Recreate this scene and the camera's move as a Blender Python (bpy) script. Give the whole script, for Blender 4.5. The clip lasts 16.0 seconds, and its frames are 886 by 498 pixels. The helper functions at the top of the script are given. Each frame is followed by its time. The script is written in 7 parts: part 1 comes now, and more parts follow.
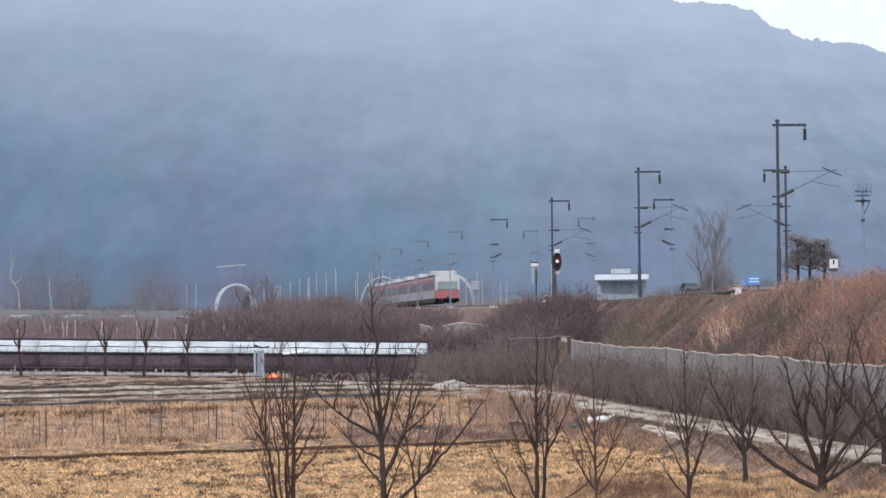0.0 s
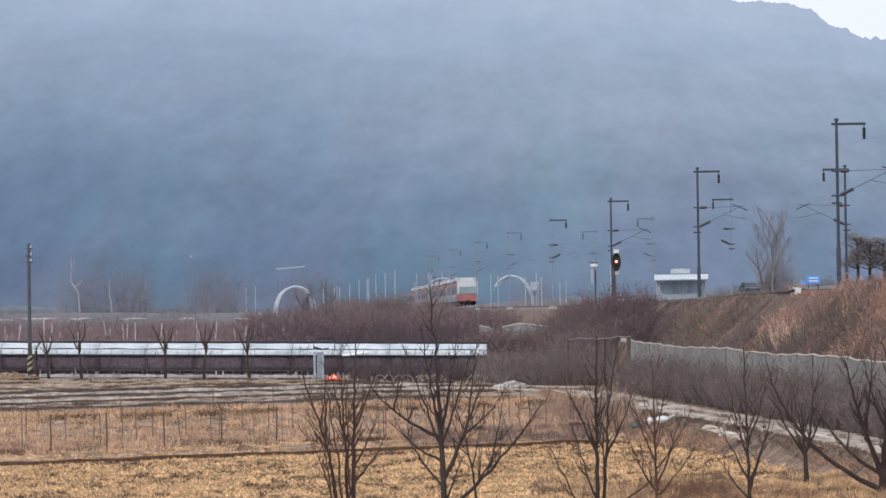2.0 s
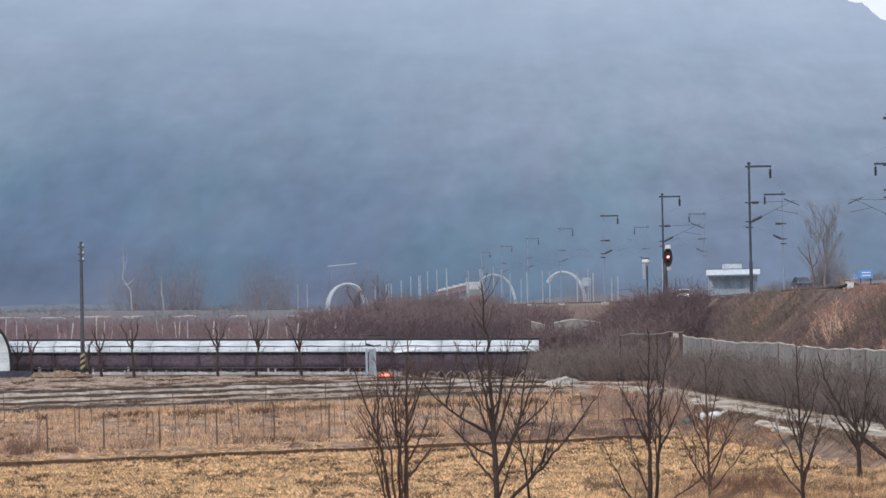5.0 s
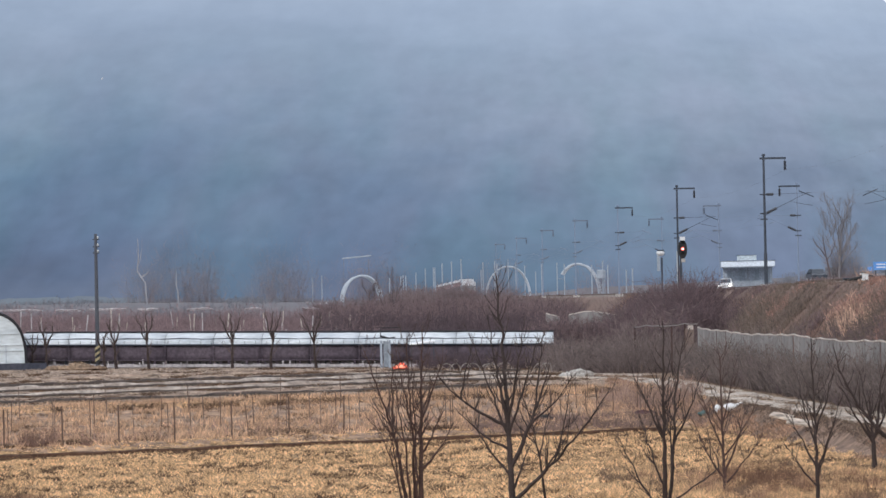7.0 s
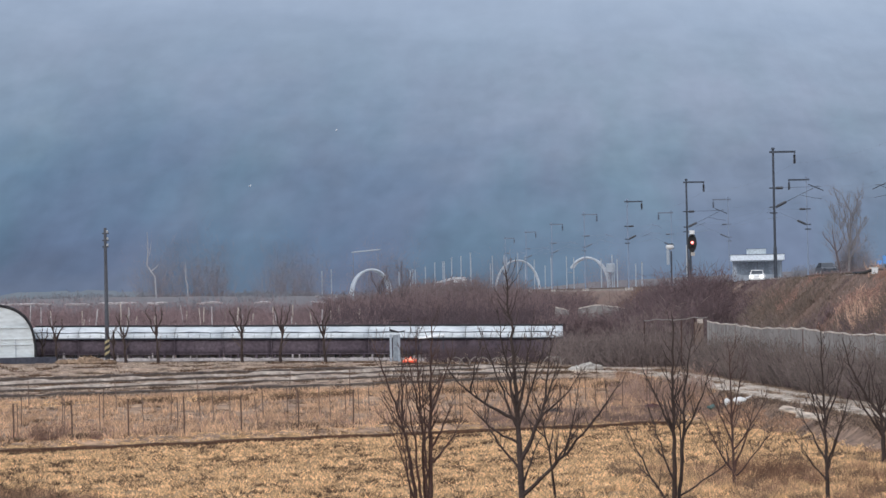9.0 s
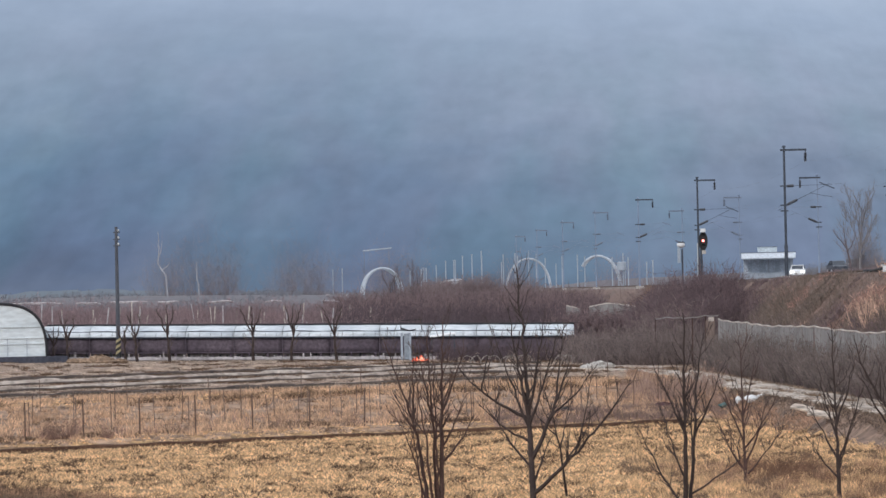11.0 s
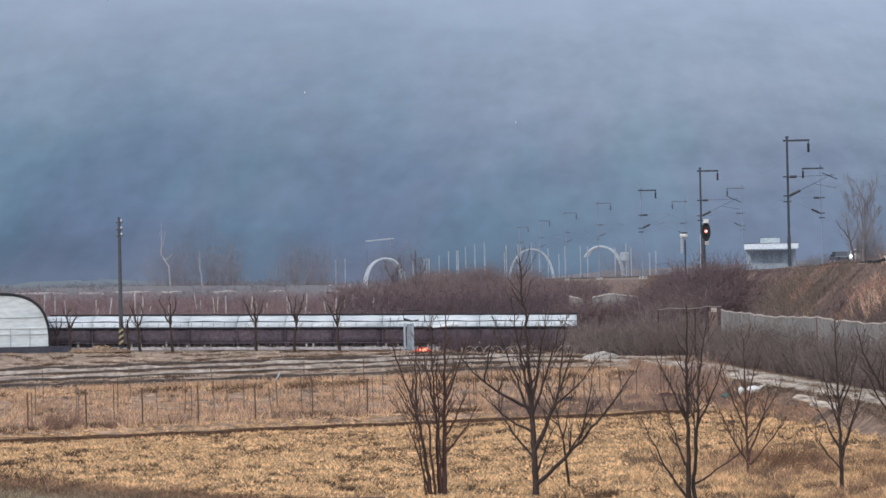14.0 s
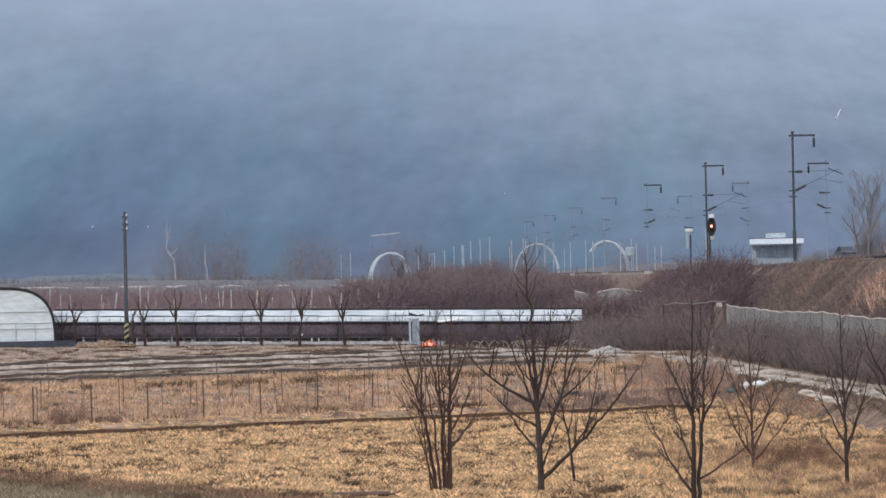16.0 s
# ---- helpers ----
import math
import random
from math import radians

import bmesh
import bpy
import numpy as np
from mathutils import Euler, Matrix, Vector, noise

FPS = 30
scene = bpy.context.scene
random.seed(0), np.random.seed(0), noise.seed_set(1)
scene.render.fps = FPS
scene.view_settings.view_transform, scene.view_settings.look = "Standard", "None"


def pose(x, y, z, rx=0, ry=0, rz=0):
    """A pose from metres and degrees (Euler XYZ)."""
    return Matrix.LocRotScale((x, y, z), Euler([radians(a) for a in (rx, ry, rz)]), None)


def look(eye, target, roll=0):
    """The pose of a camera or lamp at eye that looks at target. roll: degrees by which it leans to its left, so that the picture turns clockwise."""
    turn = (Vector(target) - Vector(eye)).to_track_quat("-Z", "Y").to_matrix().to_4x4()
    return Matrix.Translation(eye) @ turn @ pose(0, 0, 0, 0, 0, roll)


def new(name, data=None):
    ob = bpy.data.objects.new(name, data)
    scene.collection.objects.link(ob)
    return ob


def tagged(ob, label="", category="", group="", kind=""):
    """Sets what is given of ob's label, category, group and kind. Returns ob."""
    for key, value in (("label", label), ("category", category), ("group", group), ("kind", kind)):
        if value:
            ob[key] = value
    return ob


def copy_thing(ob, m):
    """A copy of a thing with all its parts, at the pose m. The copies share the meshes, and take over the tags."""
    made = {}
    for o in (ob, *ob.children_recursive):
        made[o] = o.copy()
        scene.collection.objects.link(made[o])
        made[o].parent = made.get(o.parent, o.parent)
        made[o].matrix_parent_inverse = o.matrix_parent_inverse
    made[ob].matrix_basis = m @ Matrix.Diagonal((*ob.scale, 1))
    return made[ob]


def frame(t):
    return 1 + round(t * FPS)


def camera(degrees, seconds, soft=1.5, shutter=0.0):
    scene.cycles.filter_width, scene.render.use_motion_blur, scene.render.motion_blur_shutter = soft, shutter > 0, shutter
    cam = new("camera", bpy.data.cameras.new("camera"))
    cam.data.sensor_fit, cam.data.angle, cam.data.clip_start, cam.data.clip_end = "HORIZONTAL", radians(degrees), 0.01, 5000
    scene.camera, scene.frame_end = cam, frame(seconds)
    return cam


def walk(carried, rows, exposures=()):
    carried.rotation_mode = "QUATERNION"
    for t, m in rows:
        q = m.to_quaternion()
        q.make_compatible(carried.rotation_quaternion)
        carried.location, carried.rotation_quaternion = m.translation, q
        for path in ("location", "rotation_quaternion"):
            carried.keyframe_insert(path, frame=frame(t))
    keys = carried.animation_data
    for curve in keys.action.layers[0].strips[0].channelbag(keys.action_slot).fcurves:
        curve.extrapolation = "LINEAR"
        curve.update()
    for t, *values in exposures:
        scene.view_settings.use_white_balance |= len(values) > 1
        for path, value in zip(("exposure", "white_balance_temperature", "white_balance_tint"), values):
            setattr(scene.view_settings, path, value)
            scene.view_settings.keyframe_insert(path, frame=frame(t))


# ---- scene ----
cam = camera(15.53, 16.0, soft=1.5)
EYE = 5.0
# seconds, yaw, pitch, roll: the camera stands still and pans
ROWS = [
    (0.0, -0.000, 1.325, 0.600),
    (0.5, 0.443, 1.401, 0.666),
    (1.0, 0.599, 1.397, 0.745),
    (1.5, 0.787, 1.365, 0.805),
    (2.0, 1.048, 1.357, 0.867),
    (2.5, 1.341, 1.328, 0.878),
    (3.0, 1.581, 1.393, 0.935),
    (3.5, 1.658, 1.416, 0.924),
    (4.0, 1.732, 1.378, 1.049),
    (6.5, 2.202, 1.224, 1.112),
    (7.0, 2.220, 1.175, 1.169),
    (7.5, 2.295, 1.141, 1.169),
    (8.0, 2.346, 1.101, 1.214),
    (8.5, 2.372, 1.085, 1.215),
    (9.0, 2.387, 1.069, 1.191),
    (11.5, 2.631, 1.026, 1.294),
    (12.0, 2.670, 0.991, 1.292),
    (12.5, 2.694, 0.972, 1.226),
    (13.0, 2.757, 0.922, 1.266),
    (13.5, 2.632, 0.906, 1.238),
    (14.0, 2.631, 0.879, 1.224),
    (14.5, 2.689, 0.870, 1.271),
    (15.0, 2.737, 0.857, 1.219),
    (15.5, 2.755, 0.819, 1.179),
    (16.0, 2.725, 0.787, 1.181),
]
walk(cam, [(t, pose(0, 0, EYE, 90 + pitch, roll, yaw)) for t, yaw, pitch, roll in ROWS],
     [(0.0, 0.17), (0.5, 0.10), (2.0, 0.09), (4.0, 0.08), (7.0, 0.05), (16.0, 0.03)])

# ---- world and light: overcast winter day ----
world = bpy.data.worlds.new("overcast")
scene.world = world
world.use_nodes = True
wn, wl = world.node_tree.nodes, world.node_tree.links
wn.clear()
w_out = wn.new("ShaderNodeOutputWorld")
w_bg = wn.new("ShaderNodeBackground")
w_sky = wn.new("ShaderNodeTexSky")
w_sky.sky_type = "NISHITA"
w_sky.sun_disc = False
w_sky.sun_elevation, w_sky.sun_rotation = radians(38), radians(150)
w_sky.dust_density = 5.0
w_scale = wn.new("ShaderNodeVectorMath")
w_scale.operation = "SCALE"
w_scale.inputs["Scale"].default_value = 0.06
w_mix = wn.new("ShaderNodeMix")
w_mix.data_type = "RGBA"
w_mix.inputs[0].default_value = 0.88
w_mix.inputs[7].default_value = (0.83, 0.88, 0.985, 1)
wl.new(w_sky.outputs[0], w_scale.inputs[0])
wl.new(w_scale.outputs[0], w_mix.inputs[6])
wl.new(w_mix.outputs[2], w_bg.inputs[0])
w_bg.inputs[1].default_value = 1.12
wl.new(w_bg.outputs[0], w_out.inputs[0])
sun = new("sun", bpy.data.lights.new("sun", "SUN"))
sun.data.energy, sun.data.angle, sun.data.color = 1.2, radians(14), (1.0, 0.96, 0.92)
sun.matrix_world = look((-40, -60, 80), (20, 60, 0))

# ---- materials ----
MATS = {}


def mat(name, c1, c2=None, rough=0.8, metal=0.0, size=1.0, fine=12.0, bump=0.3, glow=0.0, stretch=(1, 1, 1), wear=0.25, per=0.0, clear=0.0, cut=0.5):
    """Two colours mixed by coarse noise, darkened and lightened by fine grain, with bump; per: change from object to object or island to island."""
    if name in MATS:
        return MATS[name]
    m = bpy.data.materials.new(name)
    m.use_nodes = True
    n, l = m.node_tree.nodes, m.node_tree.links
    b = n["Principled BSDF"]
    c2 = c2 or tuple(0.75 * v for v in c1)
    co = n.new("ShaderNodeTexCoord")
    mp = n.new("ShaderNodeMapping")
    mp.inputs["Scale"].default_value = stretch
    l.new(co.outputs["Object"], mp.inputs[0])
    big = n.new("ShaderNodeTexNoise")
    big.inputs["Scale"].default_value, big.inputs["Detail"].default_value = size, 4
    small = n.new("ShaderNodeTexNoise")
    small.inputs["Scale"].default_value, small.inputs["Detail"].default_value = fine, 3
    l.new(mp.outputs[0], big.inputs["Vector"])
    l.new(mp.outputs[0], small.inputs["Vector"])
    ramp = n.new("ShaderNodeMapRange")
    ramp.inputs[1].default_value, ramp.inputs[2].default_value = cut - 0.18, cut + 0.18
    l.new(big.outputs[0], ramp.inputs[0])
    mix = n.new("ShaderNodeMix")
    mix.data_type = "RGBA"
    mix.inputs[6].default_value, mix.inputs[7].default_value = (*c1, 1), (*c2, 1)
    l.new(ramp.outputs[0], mix.inputs[0])
    val = n.new("ShaderNodeMapRange")
    val.inputs[1].default_value, val.inputs[2].default_value = 0.3, 0.7
    val.inputs[3].default_value, val.inputs[4].default_value = 1 - wear, 1 + wear
    l.new(small.outputs[0], val.inputs[0])
    mul = n.new("ShaderNodeVectorMath")
    mul.operation = "SCALE"
    l.new(mix.outputs[2], mul.inputs[0])
    l.new(val.outputs[0], mul.inputs["Scale"])
    last = mul
    if per:
        geo = n.new("ShaderNodeNewGeometry")
        pr = n.new("ShaderNodeMapRange")
        pr.inputs[3].default_value, pr.inputs[4].default_value = 1 - per, 1 + per
        l.new(geo.outputs["Random Per Island"], pr.inputs[0])
        last = n.new("ShaderNodeVectorMath")
        last.operation = "SCALE"
        l.new(mul.outputs[0], last.inputs[0])
        l.new(pr.outputs[0], last.inputs["Scale"])
    l.new(last.outputs[0], b.inputs["Base Color"])
    b.inputs["Roughness"].default_value, b.inputs["Metallic"].default_value = rough, metal
    b.inputs["Specular IOR Level"].default_value = 0.3
    if clear:
        b.inputs["Transmission Weight"].default_value = clear
    if bump:
        bp = n.new("ShaderNodeBump")
        bp.inputs["Strength"].default_value, bp.inputs["Distance"].default_value = bump, 0.03
        l.new(small.outputs[0], bp.inputs["Height"])
        l.new(bp.outputs[0], b.inputs["Normal"])
    if glow:
        b.inputs["Emission Color"].default_value, b.inputs["Emission Strength"].default_value = (*c1, 1), glow
    MATS[name] = m
    return m


STRAW_SOIL = mat("straw_covered_soil", (0.46, 0.285, 0.135), (0.24, 0.145, 0.072), size=0.9, fine=2.2, wear=0.6)
WEED_SOIL = mat("weedy_soil", (0.41, 0.27, 0.175), (0.19, 0.12, 0.082), size=0.7, fine=2, wear=0.55)
MULCH_SOIL = mat("bare_field_soil", (0.205, 0.145, 0.112), (0.375, 0.28, 0.215), size=0.9, fine=2, wear=0.6)
BANK_SOIL = mat("grassy_bank", (0.115, 0.095, 0.055), (0.20, 0.145, 0.09), size=1.2, fine=4, wear=0.5)
EMB_SOIL = mat("embankment_earth", (0.2, 0.128, 0.1), (0.15, 0.102, 0.082), size=0.25, fine=3, wear=0.3)
BALLAST = mat("track_ballast", (0.17, 0.135, 0.115), (0.24, 0.20, 0.17), size=1.2, fine=14, wear=0.4)
# bluish grey: the earth's colour takes in the haze over the far fields
FAR_SOIL = mat("hazed_far_earth", (0.135, 0.132, 0.148), (0.155, 0.142, 0.148), size=0.04, fine=0.6, wear=0.25)
RUBBLE = mat("roadside_rubble", (0.165, 0.105, 0.075), (0.26, 0.172, 0.12), size=1.1, fine=3, wear=0.5)
STRAW_HEAP = mat("tan_straw_clods", (0.33, 0.235, 0.16), (0.2, 0.138, 0.096), size=1.5, fine=6, wear=0.5)
CONCRETE = mat("pale_road_concrete", (0.54, 0.47, 0.4), (0.34, 0.275, 0.22), size=0.5, fine=2.5, wear=0.7, cut=0.52)
STUBBLE = mat("rice_stubble", (0.905, 0.58, 0.315), (0.55, 0.345, 0.184), size=0.6, fine=2, per=0.55, bump=0)
WEEDS = mat("dry_weeds", (0.715, 0.452, 0.282), (0.415, 0.258, 0.163), size=0.5, fine=2, per=0.5, bump=0)
GRASS = mat("winter_grass", (0.235, 0.19, 0.122), (0.34, 0.25, 0.17), size=0.9, fine=3, per=0.6, bump=0)
REED = mat("dry_reeds", (0.68, 0.45, 0.335), (0.47, 0.305, 0.225), size=0.8, fine=3, per=0.35, bump=0)
BRUSH_RED = mat("russet_brush", (0.42, 0.242, 0.19), (0.28, 0.168, 0.138), size=0.25, fine=2, per=0.45, bump=0)
BRUSH_DARK = mat("purple_brown_brush", (0.195, 0.136, 0.138), (0.132, 0.094, 0.098), size=0.3, fine=2, per=0.4, bump=0)
SHRUB_DARK = mat("purple_shrub_twigs", (0.158, 0.108, 0.114), (0.108, 0.076, 0.082), size=0.3, fine=2, per=0.35, bump=0)
SHRUB_BROWN = mat("grey_brown_shrub_twigs", (0.208, 0.16, 0.148), (0.146, 0.114, 0.108), size=0.3, fine=2, per=0.4, bump=0)
THICKET = mat("dark_purple_thicket", (0.118, 0.082, 0.09), (0.08, 0.058, 0.066), size=0.3, fine=2, per=0.35, bump=0)
WEED_BROWN = mat("dead_brown_weeds", (0.24, 0.155, 0.11), (0.15, 0.098, 0.072), size=0.4, fine=2, per=0.4, bump=0)
BRUSH_PINK = mat("pinkish_twigs", (0.275, 0.19, 0.195), (0.205, 0.145, 0.152), size=0.3, fine=2, per=0.35, bump=0)
PINK_STALKS = mat("pinkish_stalks", (0.42, 0.28, 0.215), (0.30, 0.195, 0.155), size=0.4, fine=2, per=0.4, bump=0)
# the next three twig colours have distance haze mixed in
BRUSH_HAZE = mat("hazed_brush", (0.168, 0.13, 0.135), (0.208, 0.157, 0.157), size=0.1, fine=1, per=0.25, bump=0)
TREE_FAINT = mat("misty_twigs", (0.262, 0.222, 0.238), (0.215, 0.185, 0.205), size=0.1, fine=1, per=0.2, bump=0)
BRUSH_FAINT = mat("hazed_twigs", (0.20, 0.205, 0.23), (0.175, 0.185, 0.215), size=0.1, fine=1, per=0.2, bump=0)
LITTER = mat("bleached_litter", (0.53, 0.415, 0.325), (0.33, 0.25, 0.19), size=0.7, fine=2, per=0.5, bump=0)
BANK_WEED = mat("brown_bank_weeds", (0.26, 0.165, 0.105), (0.14, 0.09, 0.062), size=1.1, fine=2, per=0.55, bump=0)
RUSSET_GRASS = mat("russet_grass", (0.5, 0.29, 0.175), (0.27, 0.155, 0.095), size=0.7, fine=2, per=0.55, bump=0)
LANE_WEED = mat("brown_lane_weeds", (0.33, 0.235, 0.17), (0.20, 0.14, 0.10), size=0.7, fine=2, per=0.55, bump=0)
VERGE_WEED = mat("russet_verge_weeds", (0.46, 0.275, 0.18), (0.24, 0.145, 0.095), size=0.6, fine=2, per=0.55, bump=0)
MAUVE_WEED = mat("mauve_brown_weeds", (0.30, 0.2, 0.16), (0.19, 0.125, 0.105), size=0.6, fine=2, per=0.5, bump=0)
RUSSET_DARK = mat("dark_russet_weeds", (0.27, 0.145, 0.085), (0.155, 0.085, 0.055), size=0.6, fine=2, per=0.5, bump=0)
WEED_BUSH = mat("reddish_weed_bush", (0.3, 0.175, 0.13), (0.2, 0.12, 0.092), size=0.6, fine=2, per=0.4, bump=0)
DITCH_BROWN = mat("brown_ditch_weeds", (0.15, 0.102, 0.075), (0.095, 0.066, 0.05), size=0.8, fine=3, per=0.45, bump=0)
DITCH_WEED = mat("dark_furrow_weeds", (0.075, 0.058, 0.045), (0.11, 0.08, 0.055), size=0.8, fine=3, per=0.4, bump=0)
# dark brown for shade among the tufts, also for dead weeds and clods
DARK_STRAW = mat("dark_straw_shade", (0.15, 0.085, 0.048), (0.092, 0.055, 0.034), size=0.6, fine=2, per=0.4, bump=0)
SKIRT_FILM = mat("greyed_skirt_film", (0.50, 0.465, 0.475), (0.36, 0.33, 0.335), size=0.8, fine=4, rough=0.5, wear=0.3)
BRUSH_GREY = mat("greyish_brown_twigs", (0.26, 0.198, 0.17), (0.17, 0.13, 0.115), size=0.4, fine=2, per=0.45, bump=0)
BRUSH_OLIVE = mat("olive_brown_brush", (0.2, 0.151, 0.122), (0.138, 0.106, 0.089), size=0.3, fine=2, per=0.4, bump=0)
FENCE_BRUSH = mat("dark_grey_brown_twigs", (0.205, 0.162, 0.147), (0.14, 0.11, 0.101), size=0.4, fine=2, per=0.4, bump=0)
DITCH_EARTH = mat("dark_ditch_earth", (0.07, 0.036, 0.022), (0.1, 0.055, 0.034), rough=0.95, size=1.2, fine=5, wear=0.4)
# tan twigs paled for haze
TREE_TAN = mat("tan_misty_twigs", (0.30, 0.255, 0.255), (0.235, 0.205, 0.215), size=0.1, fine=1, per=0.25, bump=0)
BARK = mat("dark_bark", (0.036, 0.025, 0.023), (0.062, 0.044, 0.04), size=3, fine=25, wear=0.3)
BARK_RED = mat("reddish_bark", (0.088, 0.05, 0.042), (0.06, 0.036, 0.032), size=3, fine=25, wear=0.3)
# bark paled for the haze round the far tree
BARK_PALE = mat("pale_bark", (0.27, 0.25, 0.255), (0.2, 0.185, 0.19), size=3, fine=25, wear=0.3)
BARK_BLEACHED = mat("bleached_bark", (0.38, 0.38, 0.41), (0.27, 0.27, 0.295), size=2, fine=15, wear=0.3)
TWIG = mat("twigs", (0.078, 0.056, 0.05), (0.115, 0.082, 0.072), size=2, fine=9, bump=0, per=0.35)
# bark and twigs of far trees, greyed for haze
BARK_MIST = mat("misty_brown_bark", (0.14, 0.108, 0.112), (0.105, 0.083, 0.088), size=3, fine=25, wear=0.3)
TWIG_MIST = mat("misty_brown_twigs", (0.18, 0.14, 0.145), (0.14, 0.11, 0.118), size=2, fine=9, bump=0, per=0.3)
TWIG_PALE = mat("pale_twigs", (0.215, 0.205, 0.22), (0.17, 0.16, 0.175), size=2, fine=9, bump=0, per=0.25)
# needle colour paled for the haze in between
PINE = mat("pine_needles", (0.29, 0.262, 0.262), (0.22, 0.20, 0.205), size=1, fine=6, bump=0, per=0.4)
STEEL = mat("dark_galvanised_steel", (0.05, 0.063, 0.085), (0.075, 0.087, 0.108), rough=0.6, metal=0.3, size=2, fine=20)
STEEL_PALE = mat("pale_galvanised_steel", (0.55, 0.58, 0.60), (0.45, 0.48, 0.50), rough=0.5, metal=0.2, size=1, fine=10, wear=0.15)
# far steel: the haze is painted into these two blue-greys
STEEL_HAZED = mat("hazed_blue_steel", (0.205, 0.26, 0.36), (0.235, 0.29, 0.39), rough=0.8, metal=0.0, size=2, fine=20, wear=0.1)
STEEL_GREY = mat("half_hazed_steel", (0.145, 0.18, 0.24), (0.17, 0.205, 0.265), rough=0.8, size=2, fine=20, wear=0.1)
INSULATOR = mat("dark_insulator", (0.06, 0.067, 0.082), rough=0.35)
WIRE = mat("overhead_wire", (0.20, 0.22, 0.25), rough=0.6)
# hoops and posts toned for haze; the steel also serves nearer grey frames
HOOP_WHITE = mat("hazed_white_hoop_paint", (0.49, 0.54, 0.6), (0.41, 0.46, 0.52), rough=0.6, size=1, fine=8, wear=0.15)
HAZE_STEEL = mat("hazed_pale_steel", (0.37, 0.42, 0.485), (0.31, 0.355, 0.415), rough=0.6, size=1, fine=8, wear=0.15)
FILM = mat("white_greenhouse_film", (0.64, 0.68, 0.71), (0.42, 0.465, 0.51), rough=0.45, size=0.9, fine=4, wear=0.16, stretch=(0.6, 1, 2), cut=0.55, bump=0.5)
FILM_END = mat("old_greenhouse_film", (0.68, 0.74, 0.765), (0.50, 0.56, 0.59), rough=0.5, size=0.7, fine=3, wear=0.14, stretch=(0.5, 1, 1.6), cut=0.56)
RIDGE_FILM = mat("bleached_mulch_film", (0.47, 0.41, 0.36), (0.28, 0.225, 0.19), size=0.6, fine=3, rough=0.9, wear=0.4)
FURROW_DARK = mat("dark_furrow_earth", (0.05, 0.037, 0.032), (0.085, 0.063, 0.052), size=1.2, fine=4, wear=0.4)
NET = mat("dark_shade_net", (0.09, 0.071, 0.09), (0.125, 0.1, 0.122), size=0.4, fine=5, wear=0.3)
NAVY_FILM = mat("dark_bluish_film", (0.04, 0.045, 0.066), (0.062, 0.066, 0.088), rough=0.5, size=1.2, fine=6)
BLACK_EDGE = mat("black_rubber_roll", (0.03, 0.03, 0.035), rough=0.7)
PALE_SHEET = mat("pale_plastic_sheet", (0.35, 0.31, 0.285), (0.20, 0.17, 0.15), size=0.9, fine=3, rough=0.95, wear=0.4)
FENCE_SHEET = mat("grey_fence_sheet", (0.21, 0.2, 0.198), (0.28, 0.268, 0.26), size=0.5, fine=4, stretch=(1, 1, 0.3), wear=0.2)
FENCE_TOP = mat("bleached_rail", (0.56, 0.50, 0.45), (0.43, 0.375, 0.33), size=1.5, fine=8)
WHITE_PAINT = mat("white_paint", (0.80, 0.81, 0.82), (0.70, 0.71, 0.72), rough=0.5, size=0.8, fine=6, wear=0.06)
# shelter walls, glazing and roof box tinted towards the mist behind them
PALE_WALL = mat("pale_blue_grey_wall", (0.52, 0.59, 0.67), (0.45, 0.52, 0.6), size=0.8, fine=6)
HAZE_GLASS = mat("hazed_glazing", (0.42, 0.49, 0.57), (0.36, 0.43, 0.51), rough=0.4, size=0.8, fine=6)
ROOF_BOX = mat("hazed_white_panel", (0.56, 0.64, 0.69), (0.48, 0.56, 0.61), size=0.8, fine=6)
GREY_WALL = mat("grey_wall", (0.30, 0.34, 0.39), (0.25, 0.29, 0.33), size=0.8, fine=6)
GLASS_DARK = mat("dark_glazing", (0.05, 0.06, 0.075), (0.08, 0.09, 0.11), rough=0.2, bump=0, wear=0.1)
# train colours greyed and paled for the haze at its distance
RED_PAINT = mat("red_train_paint", (0.4, 0.155, 0.162), (0.34, 0.135, 0.142), rough=0.5, size=0.4, fine=3, bump=0, wear=0.1)
TRAIN_WHITE = mat("hazed_train_white", (0.60, 0.62, 0.655), (0.50, 0.52, 0.55), rough=0.5, size=0.8, fine=6, wear=0.1)
TRAIN_GLASS = mat("hazy_train_glazing", (0.13, 0.15, 0.18), (0.17, 0.19, 0.22), rough=0.25, bump=0, wear=0.1)
CAB_GLASS = mat("greenish_cab_glazing", (0.22, 0.29, 0.31), (0.28, 0.35, 0.37), rough=0.25, bump=0, wear=0.1)
MAROON_DULL = mat("dull_maroon_paint", (0.25, 0.155, 0.18), (0.20, 0.13, 0.155), rough=0.5, size=0.4, fine=3, bump=0, wear=0.1)
RED_DULL = mat("hazed_red_paint", (0.36, 0.17, 0.18), (0.30, 0.15, 0.16), rough=0.5, size=0.4, fine=3, bump=0, wear=0.1)
TRAIN_GREY = mat("silver_train_paint", (0.44, 0.44, 0.47), (0.37, 0.37, 0.4), rough=0.4, metal=0.1, size=0.4, fine=3, bump=0, wear=0.1)
TRAIN_ROOF = mat("sooty_train_roof", (0.26, 0.19, 0.19), (0.20, 0.15, 0.15), size=0.5, fine=4)
UNDER = mat("sooty_underframe", (0.05, 0.045, 0.045), size=1, fine=6)
